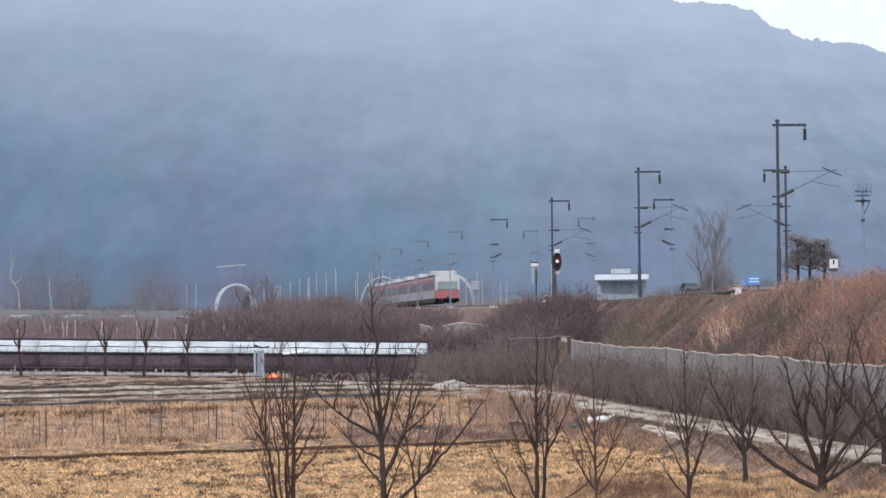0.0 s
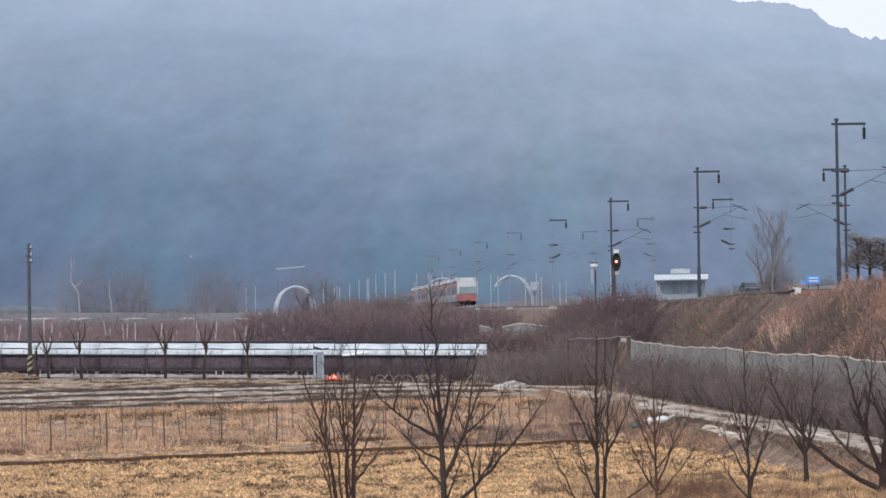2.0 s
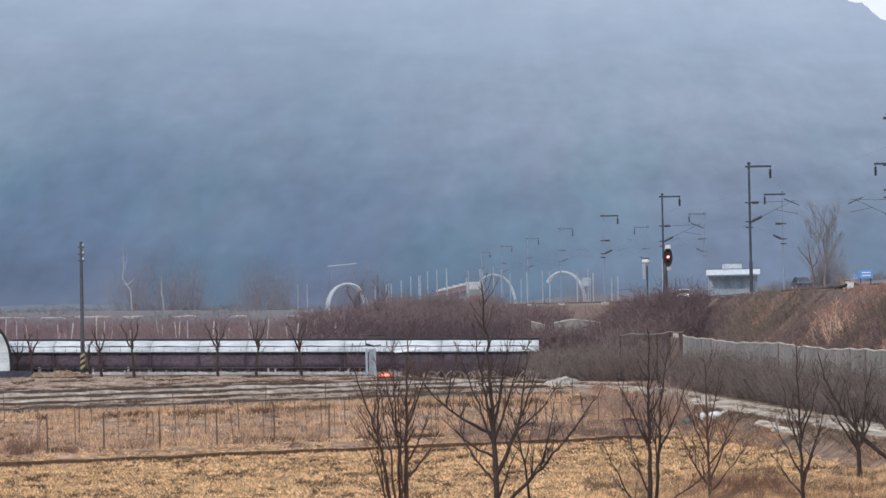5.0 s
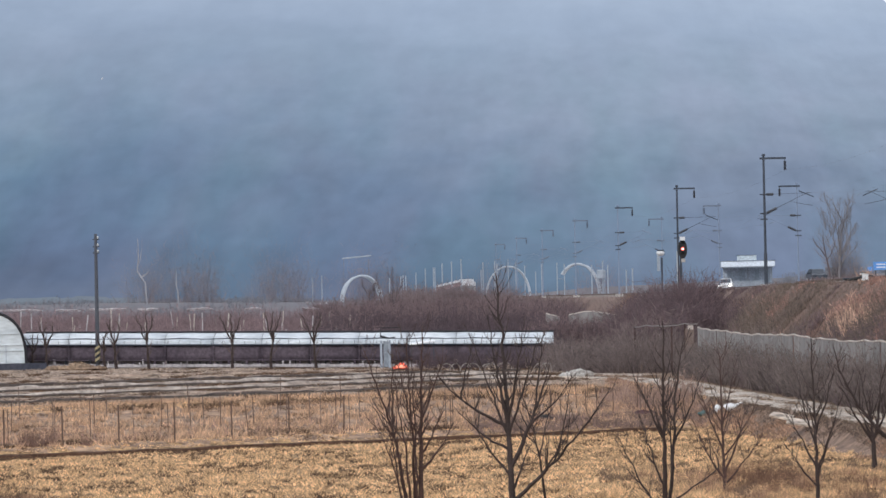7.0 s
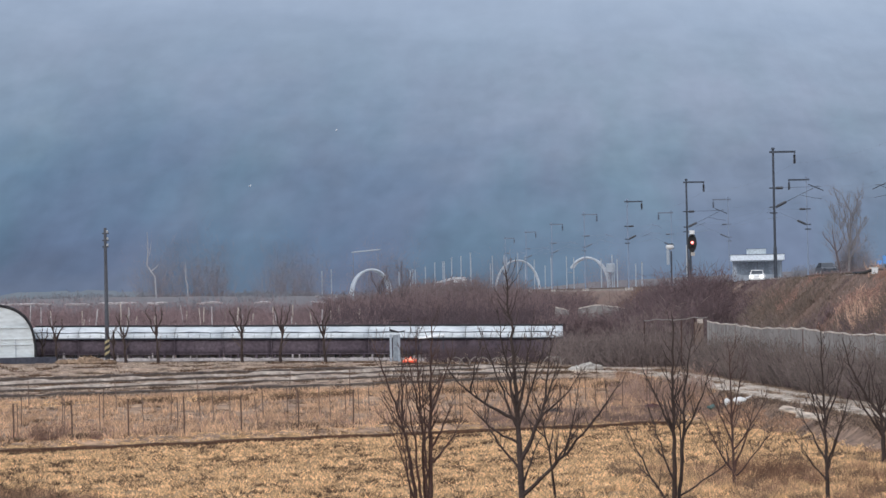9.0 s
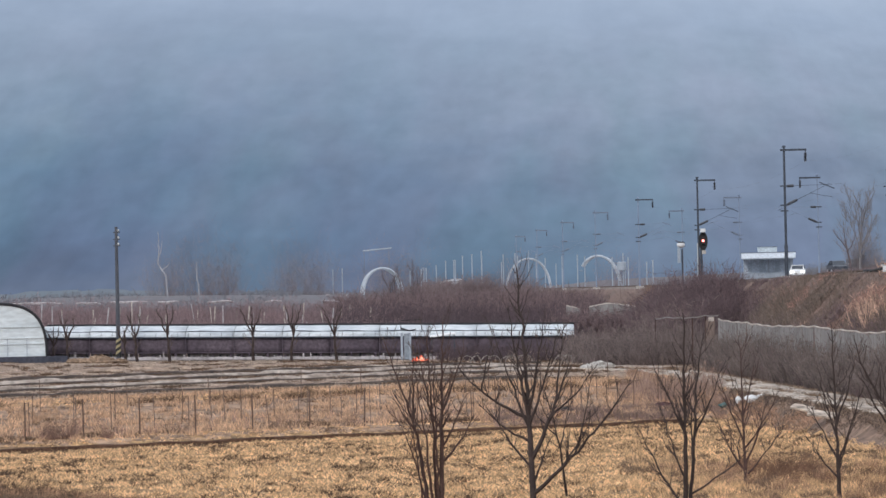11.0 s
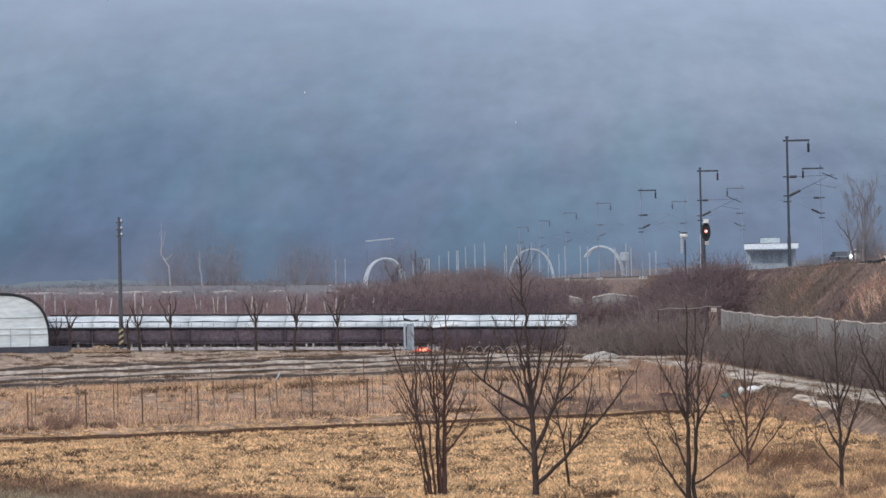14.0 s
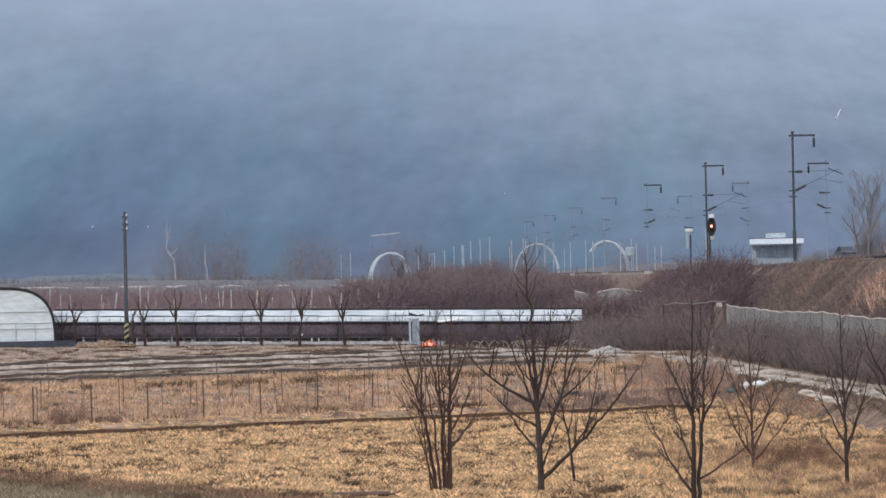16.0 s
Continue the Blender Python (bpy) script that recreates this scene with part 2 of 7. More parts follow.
BLUE = mat("blue_sign_paint", (0.10, 0.27, 0.62), (0.14, 0.32, 0.66), rough=0.4, bump=0)
TEAL = mat("teal_plastic", (0.095, 0.16, 0.155), (0.07, 0.12, 0.12), rough=0.5, size=3, fine=12)
MAROON = mat("maroon_plastic", (0.105, 0.04, 0.043), (0.07, 0.03, 0.034), rough=0.6, size=3, fine=12)
YELLOW = mat("yellow_warning_paint", (0.4, 0.34, 0.2), (0.32, 0.27, 0.16), rough=0.5)
PARKED_PAINT = mat("dark_blue_grey_car_paint", (0.065, 0.075, 0.095), (0.085, 0.095, 0.115), rough=0.45, size=0.8, fine=6)
FASCIA = mat("bluish_white_fascia", (0.76, 0.84, 0.92), (0.68, 0.76, 0.85), rough=0.5, size=0.6, fine=5, wear=0.15)
BLACK = mat("black_paint", (0.03, 0.03, 0.032), rough=0.5)
CONCRETE_POLE = mat("concrete_pole", (0.066, 0.074, 0.092), (0.094, 0.1, 0.117), size=1, fine=10)
RUST = mat("rusty_steel", (0.085, 0.058, 0.048), (0.12, 0.085, 0.07), size=4, fine=20)
STAKE_RUST = mat("rusty_stake", (0.115, 0.072, 0.056), (0.155, 0.1, 0.078), size=4, fine=20)
STAKE_BROWN = mat("weathered_brown_stake", (0.21, 0.15, 0.125), (0.15, 0.108, 0.09), size=4, fine=20)
STAKE_GREY = mat("grey_stake", (0.30, 0.28, 0.27), (0.22, 0.20, 0.19), size=4, fine=20)
SNOW = mat("snow", (0.66, 0.70, 0.77), rough=0.9, bump=0, wear=0.03)
FLAME = mat("flame", (0.95, 0.15, 0.085), rough=1, bump=0, glow=0.40)
FLAME_CORE = mat("flame_core", (1.0, 0.38, 0.26), rough=1, bump=0, glow=0.8)
RED_LAMP = mat("red_signal_light", (1.0, 0.16, 0.13), rough=0.4, bump=0, glow=2.0)
LAMP_CORE = mat("lit_signal_bulb", (1.0, 0.62, 0.58), rough=0.4, bump=0, glow=3.0)
HEADLIGHT = mat("headlight_glow", (1.0, 0.97, 0.92), rough=0.3, bump=0, glow=2.5)
STONE = mat("pale_stone", (0.50, 0.48, 0.45), (0.38, 0.355, 0.33), size=1.5, fine=8, wear=0.3)


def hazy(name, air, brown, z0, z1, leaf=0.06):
    """Far slope, haze painted as emission: dim woods paling with height into bright air."""
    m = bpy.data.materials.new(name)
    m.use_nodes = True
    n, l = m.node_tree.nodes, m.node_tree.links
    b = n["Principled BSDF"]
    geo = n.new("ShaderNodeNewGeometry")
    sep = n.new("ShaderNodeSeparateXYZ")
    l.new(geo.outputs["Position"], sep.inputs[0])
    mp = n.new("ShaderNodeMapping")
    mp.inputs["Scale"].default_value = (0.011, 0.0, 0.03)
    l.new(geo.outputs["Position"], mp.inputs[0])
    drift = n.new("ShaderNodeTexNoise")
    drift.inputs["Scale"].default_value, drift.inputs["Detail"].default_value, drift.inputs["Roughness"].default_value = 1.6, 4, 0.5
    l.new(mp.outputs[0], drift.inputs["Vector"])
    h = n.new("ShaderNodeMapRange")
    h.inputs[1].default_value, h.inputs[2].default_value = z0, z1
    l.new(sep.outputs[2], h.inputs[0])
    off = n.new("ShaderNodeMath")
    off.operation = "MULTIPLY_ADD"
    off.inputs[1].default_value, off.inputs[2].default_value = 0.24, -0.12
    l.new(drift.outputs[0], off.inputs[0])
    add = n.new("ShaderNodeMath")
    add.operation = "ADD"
    # the painted haze turns paler to the right
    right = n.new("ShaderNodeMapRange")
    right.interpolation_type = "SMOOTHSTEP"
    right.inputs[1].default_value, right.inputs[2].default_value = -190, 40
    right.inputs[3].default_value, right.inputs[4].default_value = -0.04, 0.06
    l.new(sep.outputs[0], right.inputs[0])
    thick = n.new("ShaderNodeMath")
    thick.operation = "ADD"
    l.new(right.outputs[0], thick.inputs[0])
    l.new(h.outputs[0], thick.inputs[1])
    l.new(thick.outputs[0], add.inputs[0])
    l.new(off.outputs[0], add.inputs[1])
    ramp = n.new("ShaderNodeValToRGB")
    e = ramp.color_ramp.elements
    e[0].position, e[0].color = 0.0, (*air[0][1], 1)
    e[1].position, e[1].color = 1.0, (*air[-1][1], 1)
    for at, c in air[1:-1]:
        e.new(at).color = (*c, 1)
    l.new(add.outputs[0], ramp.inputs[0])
    # woods: brown and bluish stands
    mp2 = n.new("ShaderNodeMapping")
    mp2.inputs["Scale"].default_value = (0.019, 0.0, 0.014)
    mp2.inputs["Location"].default_value = (3.1, 0.4, 7.7)
    l.new(geo.outputs["Position"], mp2.inputs[0])
    stand = n.new("ShaderNodeTexNoise")
    stand.inputs["Scale"].default_value, stand.inputs["Detail"].default_value = 1.0, 3
    l.new(mp2.outputs[0], stand.inputs["Vector"])
    sr = n.new("ShaderNodeMapRange")
    sr.inputs[1].default_value, sr.inputs[2].default_value, sr.inputs[4].default_value = 0.42, 0.66, 0.36
    l.new(stand.outputs[0], sr.inputs[0])
    mix = n.new("ShaderNodeMix")
    mix.data_type, mix.blend_type = "RGBA", "MULTIPLY"
    grey = n.new("ShaderNodeMapRange")
    grey.inputs[1].default_value, grey.inputs[2].default_value, grey.inputs[4].default_value = -125, 30, 0.5
    l.new(sep.outputs[0], grey.inputs[0])
    most = n.new("ShaderNodeMath")
    most.operation = "MAXIMUM"
    l.new(sr.outputs[0], most.inputs[0])
    below = n.new("ShaderNodeMath")
    below.operation = "MULTIPLY_ADD"
    below.inputs[1].default_value, below.inputs[2].default_value = -1.7, 1.3
    below.use_clamp = True
    l.new(h.outputs[0], below.inputs[0])
    low_grey = n.new("ShaderNodeMath")
    low_grey.operation = "MULTIPLY"
    l.new(grey.outputs[0], most.inputs[1])
    l.new(most.outputs[0], low_grey.inputs[0])
    l.new(below.outputs[0], low_grey.inputs[1])
    l.new(low_grey.outputs[0], mix.inputs[0])
    l.new(ramp.outputs[0], mix.inputs[6])
    mix.inputs[7].default_value = (*brown, 1)
    teal = n.new("ShaderNodeTexNoise")
    teal.inputs["Scale"].default_value, teal.inputs["Detail"].default_value = 1.1, 4
    l.new(mp2.outputs[0], teal.inputs["Vector"])
    tr = n.new("ShaderNodeMapRange")
    tr.inputs[1].default_value, tr.inputs[2].default_value, tr.inputs[4].default_value = 0.40, 0.66, 0.8
    l.new(teal.outputs[0], tr.inputs[0])
    tint = n.new("ShaderNodeMix")
    tint.data_type, tint.blend_type = "RGBA", "MULTIPLY"
    low_teal = n.new("ShaderNodeMath")
    low_teal.operation = "MULTIPLY"
    l.new(tr.outputs[0], low_teal.inputs[0])
    l.new(below.outputs[0], low_teal.inputs[1])
    l.new(low_teal.outputs[0], tint.inputs[0])
    l.new(mix.outputs[2], tint.inputs[6])
    tint.inputs[7].default_value = (0.82, 1.02, 0.96, 1)
    # stands and single crowns, their contrast lowered with height as in haze
    mp3 = n.new("ShaderNodeMapping")
    mp3.inputs["Scale"].default_value = (1.0, 0.0, 1.15)
    l.new(geo.outputs["Position"], mp3.inputs[0])
    relief = None
    for size, depth in ((0.02, leaf * 1.6), (0.08, leaf * 1.0), (0.2, leaf * 0.45)):
        crowns = n.new("ShaderNodeTexNoise")
        crowns.inputs["Scale"].default_value, crowns.inputs["Detail"].default_value = size, 3
        l.new(mp3.outputs[0], crowns.inputs["Vector"])
        cr = n.new("ShaderNodeMapRange")
        cr.inputs[1].default_value, cr.inputs[2].default_value = 0.3, 0.7
        cr.inputs[3].default_value, cr.inputs[4].default_value = -depth, depth
        l.new(crowns.outputs[0], cr.inputs[0])
        if relief:
            both = n.new("ShaderNodeMath")
            l.new(relief.outputs[0], both.inputs[0])
            l.new(cr.outputs[0], both.inputs[1])
            relief = both
        else:
            relief = cr
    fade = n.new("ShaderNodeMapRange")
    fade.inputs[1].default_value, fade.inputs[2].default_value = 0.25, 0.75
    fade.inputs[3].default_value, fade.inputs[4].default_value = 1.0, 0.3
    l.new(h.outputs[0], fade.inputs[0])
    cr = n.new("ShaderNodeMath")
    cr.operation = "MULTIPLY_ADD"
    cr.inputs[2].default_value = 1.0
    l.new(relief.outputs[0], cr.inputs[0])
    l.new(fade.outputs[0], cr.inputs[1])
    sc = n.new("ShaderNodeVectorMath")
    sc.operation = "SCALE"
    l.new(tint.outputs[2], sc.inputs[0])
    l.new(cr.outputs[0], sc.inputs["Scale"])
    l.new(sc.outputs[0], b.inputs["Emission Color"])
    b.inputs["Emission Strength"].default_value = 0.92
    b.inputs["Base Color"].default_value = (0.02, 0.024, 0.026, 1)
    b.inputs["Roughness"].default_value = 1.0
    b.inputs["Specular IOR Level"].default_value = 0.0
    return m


# the air colours hold the haze; both slopes glow with them
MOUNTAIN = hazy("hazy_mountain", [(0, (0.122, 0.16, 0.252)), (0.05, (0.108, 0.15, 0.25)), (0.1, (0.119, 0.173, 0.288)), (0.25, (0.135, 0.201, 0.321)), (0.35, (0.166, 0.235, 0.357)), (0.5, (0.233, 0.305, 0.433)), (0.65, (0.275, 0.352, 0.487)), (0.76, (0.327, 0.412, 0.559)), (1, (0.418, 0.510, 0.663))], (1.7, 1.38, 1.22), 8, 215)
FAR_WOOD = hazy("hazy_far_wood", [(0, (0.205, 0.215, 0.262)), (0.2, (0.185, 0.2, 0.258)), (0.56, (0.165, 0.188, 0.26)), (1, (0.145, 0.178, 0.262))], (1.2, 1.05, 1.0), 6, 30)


# ---- building helpers ----
class Geo:
    """Vertices and faces of one part."""

    def __init__(self):
        self.v, self.f = [], []

    def box(self, x, y, z, sx, sy, sz, turn=0.0, bevel=0.0):
        """A box round (x, y, z); bevel cuts its upright edges."""
        b = min(bevel, sx * 0.4, sy * 0.4)
        hx, hy, hz = sx / 2, sy / 2, sz / 2
        ring = [(-hx + b, -hy), (hx - b, -hy), (hx, -hy + b), (hx, hy - b), (hx - b, hy), (-hx + b, hy), (-hx, hy - b), (-hx, -hy + b)] if b else [(-hx, -hy), (hx, -hy), (hx, hy), (-hx, hy)]
        c, s = math.cos(turn), math.sin(turn)
        k, n = len(self.v), len(ring)
        for dz in (-hz, hz):
            self.v += [(x + c * px - s * py, y + s * px + c * py, z + dz) for px, py in ring]
        self.f += [tuple(range(k + n - 1, k - 1, -1)), tuple(range(k + n, k + 2 * n))]
        self.f += [(k + i, k + (i + 1) % n, k + n + (i + 1) % n, k + n + i) for i in range(n)]
        return self

    def tube(self, pts, radii, n=6, cap=True):
        """A tapered tube along points."""
        pts = [Vector(p) for p in pts]
        if not hasattr(radii, "__len__"):
            radii = [radii] * len(pts)
        k = len(self.v)
        for i, p in enumerate(pts):
            d = (pts[min(i + 1, len(pts) - 1)] - pts[max(i - 1, 0)]).normalized()
            a = d.cross(Vector((0.31, 0.95, 0.1)) if abs(d.y) < 0.9 else Vector((1, 0, 0))).normalized()
            b = d.cross(a)
            for j in range(n):
                w = 2 * math.pi * j / n
                self.v.append(tuple(p + radii[i] * (math.cos(w) * a + math.sin(w) * b)))
        for i in range(len(pts) - 1):
            for j in range(n):
                q, r = k + i * n, (j + 1) % n
                self.f.append((q + j, q + r, q + n + r, q + n + j))
        if cap:
            self.f += [tuple(range(k + n - 1, k - 1, -1)), tuple(range(k + (len(pts) - 1) * n, k + len(pts) * n))]
        return self

    def sheet(self, rows, thick=0.0):
        """A skin over rows of points; thick gives it a back along its normal."""
        k, n = len(self.v), len(rows[0])
        for r in rows:
            self.v += [tuple(p) for p in r]
        front = [(k + i * n + j, k + i * n + j + 1, k + (i + 1) * n + j + 1, k + (i + 1) * n + j) for i in range(len(rows) - 1) for j in range(n - 1)]
        self.f += front
        if thick:
            a, b, c = (Vector(rows[0][0]), Vector(rows[0][1]), Vector(rows[1][0]))
            off = (b - a).cross(c - a).normalized() * -thick
            m = len(rows) * n
            self.v += [tuple(Vector(p) + off) for r in rows for p in r]
            self.f += [tuple(i + m for i in reversed(q)) for q in front]
            edge = [k + j for j in range(n)] + [k + i * n + n - 1 for i in range(1, len(rows))]
            edge += [k + (len(rows) - 1) * n + j for j in range(n - 2, -1, -1)] + [k + i * n for i in range(len(rows) - 2, 0, -1)]
            self.f += [(edge[i], edge[i] + m, edge[(i + 1) % len(edge)] + m, edge[(i + 1) % len(edge)]) for i in range(len(edge))]
        return self

    def blob(self, x, y, z, sx, sy, sz, n=8, rough=0.15, rng=random):
        """An uneven rounded lump."""
        k, m = len(self.v), n // 2
        for i in range(m + 1):
            t = math.pi * i / m
            for j in range(n):
                p = 2 * math.pi * j / n
                w = 1 + rough * (rng.random() * 2 - 1)
                self.v.append((x + sx * w * math.sin(t) * math.cos(p), y + sy * w * math.sin(t) * math.sin(p), z + sz * w * math.cos(t)))
        self.f += [(k + i * n + j, k + (i + 1) * n + j, k + (i + 1) * n + (j + 1) % n, k + i * n + (j + 1) % n) for i in range(m) for j in range(n)]
        return self


def part(name, geo, material, parent=None, label="", smooth=False):
    """Links one mesh under a thing or a part."""
    me = bpy.data.meshes.new(name)
    me.from_pydata(geo.v, [], geo.f)
    me.materials.append(material)
    if smooth:
        me.polygons.foreach_set("use_smooth", [True] * len(me.polygons))
    me.update()
    ob = new(name, me)
    if parent:
        ob.parent = parent
    if label:
        ob["label"] = label
    return ob


def thing(name, label, category, group="", kind="", at=None):
    ob = new(name)
    ob.empty_display_size = 0.3
    if at is not None:
        ob.matrix_basis = at
    return tagged(ob, label, category, group, kind)


def spikes(name, base, tip, width, material):
    """Very many thin three-sided blades or twigs as one mesh; base, tip: (n, 3); width: (n,)."""
    n = len(base)
    d = tip - base
    d /= np.linalg.norm(d, axis=1, keepdims=True) + 1e-9
    a = np.cross(d, np.tile([0.2, 0.3, 0.93], (n, 1)))
    near = np.linalg.norm(a, axis=1) < 0.2
    a[near] = np.cross(d[near], [1.0, 0.0, 0.0])
    a /= np.linalg.norm(a, axis=1, keepdims=True)
    b = np.cross(d, a)
    w = width[:, None]
    v = np.stack([base + w * a, base + w * (-0.5 * a + 0.866 * b), base + w * (-0.5 * a - 0.866 * b), tip], 1).reshape(-1, 3)
    k = np.arange(n)[:, None] * 4
    f = np.concatenate([k + [0, 1, 3], k + [1, 2, 3], k + [2, 0, 3]], 1).reshape(-1)
    me = bpy.data.meshes.new(name)
    me.vertices.add(len(v))
    me.vertices.foreach_set("co", v.reshape(-1).astype(np.float32))
    me.loops.add(len(f))
    me.loops.foreach_set("vertex_index", f.astype(np.int32))
    me.polygons.add(len(f) // 3)
    me.polygons.foreach_set("loop_start", np.arange(0, len(f), 3, dtype=np.int32))
    me.materials.append(material)
    me.update(calc_edges=True)
    me.validate()
    return new(name, me)


def smooth(a, b, t):
    t = np.clip((t - a) / (b - a), 0, 1)
    return t * t * (3 - 2 * t)


def ripple(x, y, s=1.0):
    """Cheap uneven relief, about -1 to 1."""
    x, y = x / s, y / s
    return (np.sin(1.7 * x + 0.9 * y + 1.3) + np.sin(-1.1 * x + 2.3 * y + 4.0) + np.sin(2.9 * x - 1.7 * y + 2.2) + np.sin(0.6 * x + 3.7 * y) + np.sin(4.3 * x + 2.1 * y + 0.7)) / 5


# ---- lie of the land ----
RAIL_Z = 6.7


def rail_z(y):
    """Height of the rails: level, then a gentle climb up the valley."""
    return RAIL_Z + 0.005 * np.clip(np.asarray(y, float) - 290, 0, 250)



def mast_line(y):
    """x of the nearer row of masts."""
    return 17.15 - 0.0815 * (y - 165.5)


def track_mid(y):
    return mast_line(y) + 4.88


def across(x, y):
    """Depth across the lower fields, whose borders run askew."""
    return y - 0.65 * (x + 8)


ROAD_Y = [60, 103, 125, 142, 160, 172, 240]
ROAD_X = [18.5, 13.0, 10.4, 7.6, 5.6, 4.6, 0.5]
ROAD_Z = [0.6, 0.75, 0.95, 1.15, 1.3, 1.4, 1.6]


def ground_z(x, y):
    x, y = np.asarray(x, float), np.asarray(y, float)
    v = across(x, y)
    z = 0.35 * smooth(127.2, 130.5, v) + 0.9 * smooth(131, 156, v) + 0.35 * smooth(156, 205, y)
    z = z + 0.018 * np.clip(-x, 0, 60) * smooth(150, 210, y)
    z = z + 2.0 * smooth(230, 300, y) + 3.0 * smooth(300, 450, y) + 1.5 * smooth(450, 800, y)
    # rise towards the eye
    z = z + 3.3 * smooth(62, 4, y)
    # road bench at the embankment's foot
    xr, zr = np.interp(y, ROAD_Y, ROAD_X), np.interp(y, ROAD_Y, ROAD_Z)
    side = x - xr
    bench = zr - np.clip(-side - 1.5, 0, None) / 1.3
    z = np.where((y < 260) & (y > 40), np.maximum(z, bench), z)
    # railway embankment, level ground behind it
    off = x - track_mid(y)
    fill = np.where(off > 6, RAIL_Z + 0.005 * np.clip(y - 420, 0, 420), rail_z(y)) - 0.35 - np.clip(-off - 6.0, 0, None) / 1.08 - 0.035 * ripple(x, y, 1.5) * (off < -6)
    fill = fill + 0.3 * smooth(7, 10, off) + np.where(off > 8, 0.09 * np.clip(off - 8, 0, 30), 0)
    z = np.where(y > 30, np.maximum(z, fill), z)
    return z + 0.05 * ripple(x, y, 1.1) * smooth(50, 70, y)


def mottle(x, y, sx, sy, seed):
    """Smooth random patches between 0 and 1, sx by sy metres each."""
    u, v = np.asarray(x, float) / sx + 500, np.asarray(y, float) / sy + 500
    table = np.random.default_rng(seed).random(4096)
    i, j = np.floor(u).astype(int), np.floor(v).astype(int)
    a, b = u - i, v - j
    a, b = a * a * (3 - 2 * a), b * b * (3 - 2 * b)
    p = lambda m, n: table[(m * 73 + n * 1031 + (m * n) % 17) % 4096]
    return (p(i, j) * (1 - a) + p(i + 1, j) * a) * (1 - b) + (p(i, j + 1) * (1 - a) + p(i + 1, j + 1) * a) * b


def gz(x, y):
    return float(ground_z(x, y))


def spread(lo, hi, step, far, grow=1.25):
    """Grid lines: even between lo and hi, wider and wider beyond, to -far and far."""
    mid = list(np.arange(lo, hi, step))
    left, right, s = [], [], step
    a, b = mid[0], mid[-1]
    while a > -far or b < far:
        s *= grow
        a, b = a - s, b + s
        left.append(a)
        right.append(b)
    return np.array([p for p in reversed(left) if p > -far * 1.5] + mid + [p for p in right if p < far * 1.5])


def make_ground():
    xs, ys = spread(-46, 34, 0.5, 3000), spread(72, 240, 0.5, 3000, 1.12)
    X, Y = np.meshgrid(xs, ys)
    Z = ground_z(X, Y)
    nx, ny = len(xs), len(ys)
    me = bpy.data.meshes.new("ground")
    i = (np.arange(ny - 1)[:, None] * nx + np.arange(nx - 1)[None]).reshape(-1)
    quads = np.stack([i, i + 1, i + nx + 1, i + nx], 1)
    me.vertices.add(nx * ny)
    me.vertices.foreach_set("co", np.stack([X, Y, Z], -1).reshape(-1).astype(np.float32))
    me.loops.add(quads.size)
    me.loops.foreach_set("vertex_index", quads.reshape(-1).astype(np.int32))
    me.polygons.add(len(quads))
    me.polygons.foreach_set("loop_start", np.arange(0, quads.size, 4, dtype=np.int32))
    cx, cy = X.reshape(-1)[quads].mean(1), Y.reshape(-1)[quads].mean(1)
    n = 1.2 * ripple(cx, cy, 0.7)
    v, off = across(cx, cy) + n, cx - track_mid(cy)
    side = cx - np.interp(cy, ROAD_Y, ROAD_X)
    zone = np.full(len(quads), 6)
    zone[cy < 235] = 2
    zone[(v < 157) & (cy < 210)] = 1
    zone[v < 129] = 0
    zone[(cy < 94.0 - 1.37 * (cx + 17.8) + n) & (cx < 6) | (cy < 70)] = 3
    zone[(side > -2.8 + 0.4 * n) & (cy < 185)] = 7
    zone[(off > -13.2 + n)] = 4
    zone[(np.abs(off) < 5.0) & (cy > 20)] = 5
    zone[(off > 12)] = 6
    me.polygons.foreach_set("material_index", zone.astype(np.int32))
    me.polygons.foreach_set("use_smooth", np.ones(len(quads), bool))
    for m in (STRAW_SOIL, WEED_SOIL, MULCH_SOIL, BANK_SOIL, EMB_SOIL, BALLAST, FAR_SOIL, RUBBLE):
        me.materials.append(m)
    me.update(calc_edges=True)
    tagged(new("ground", me), "winter farmland with stubble, bare fields and a railway embankment", "ground", kind="structure")


make_ground()


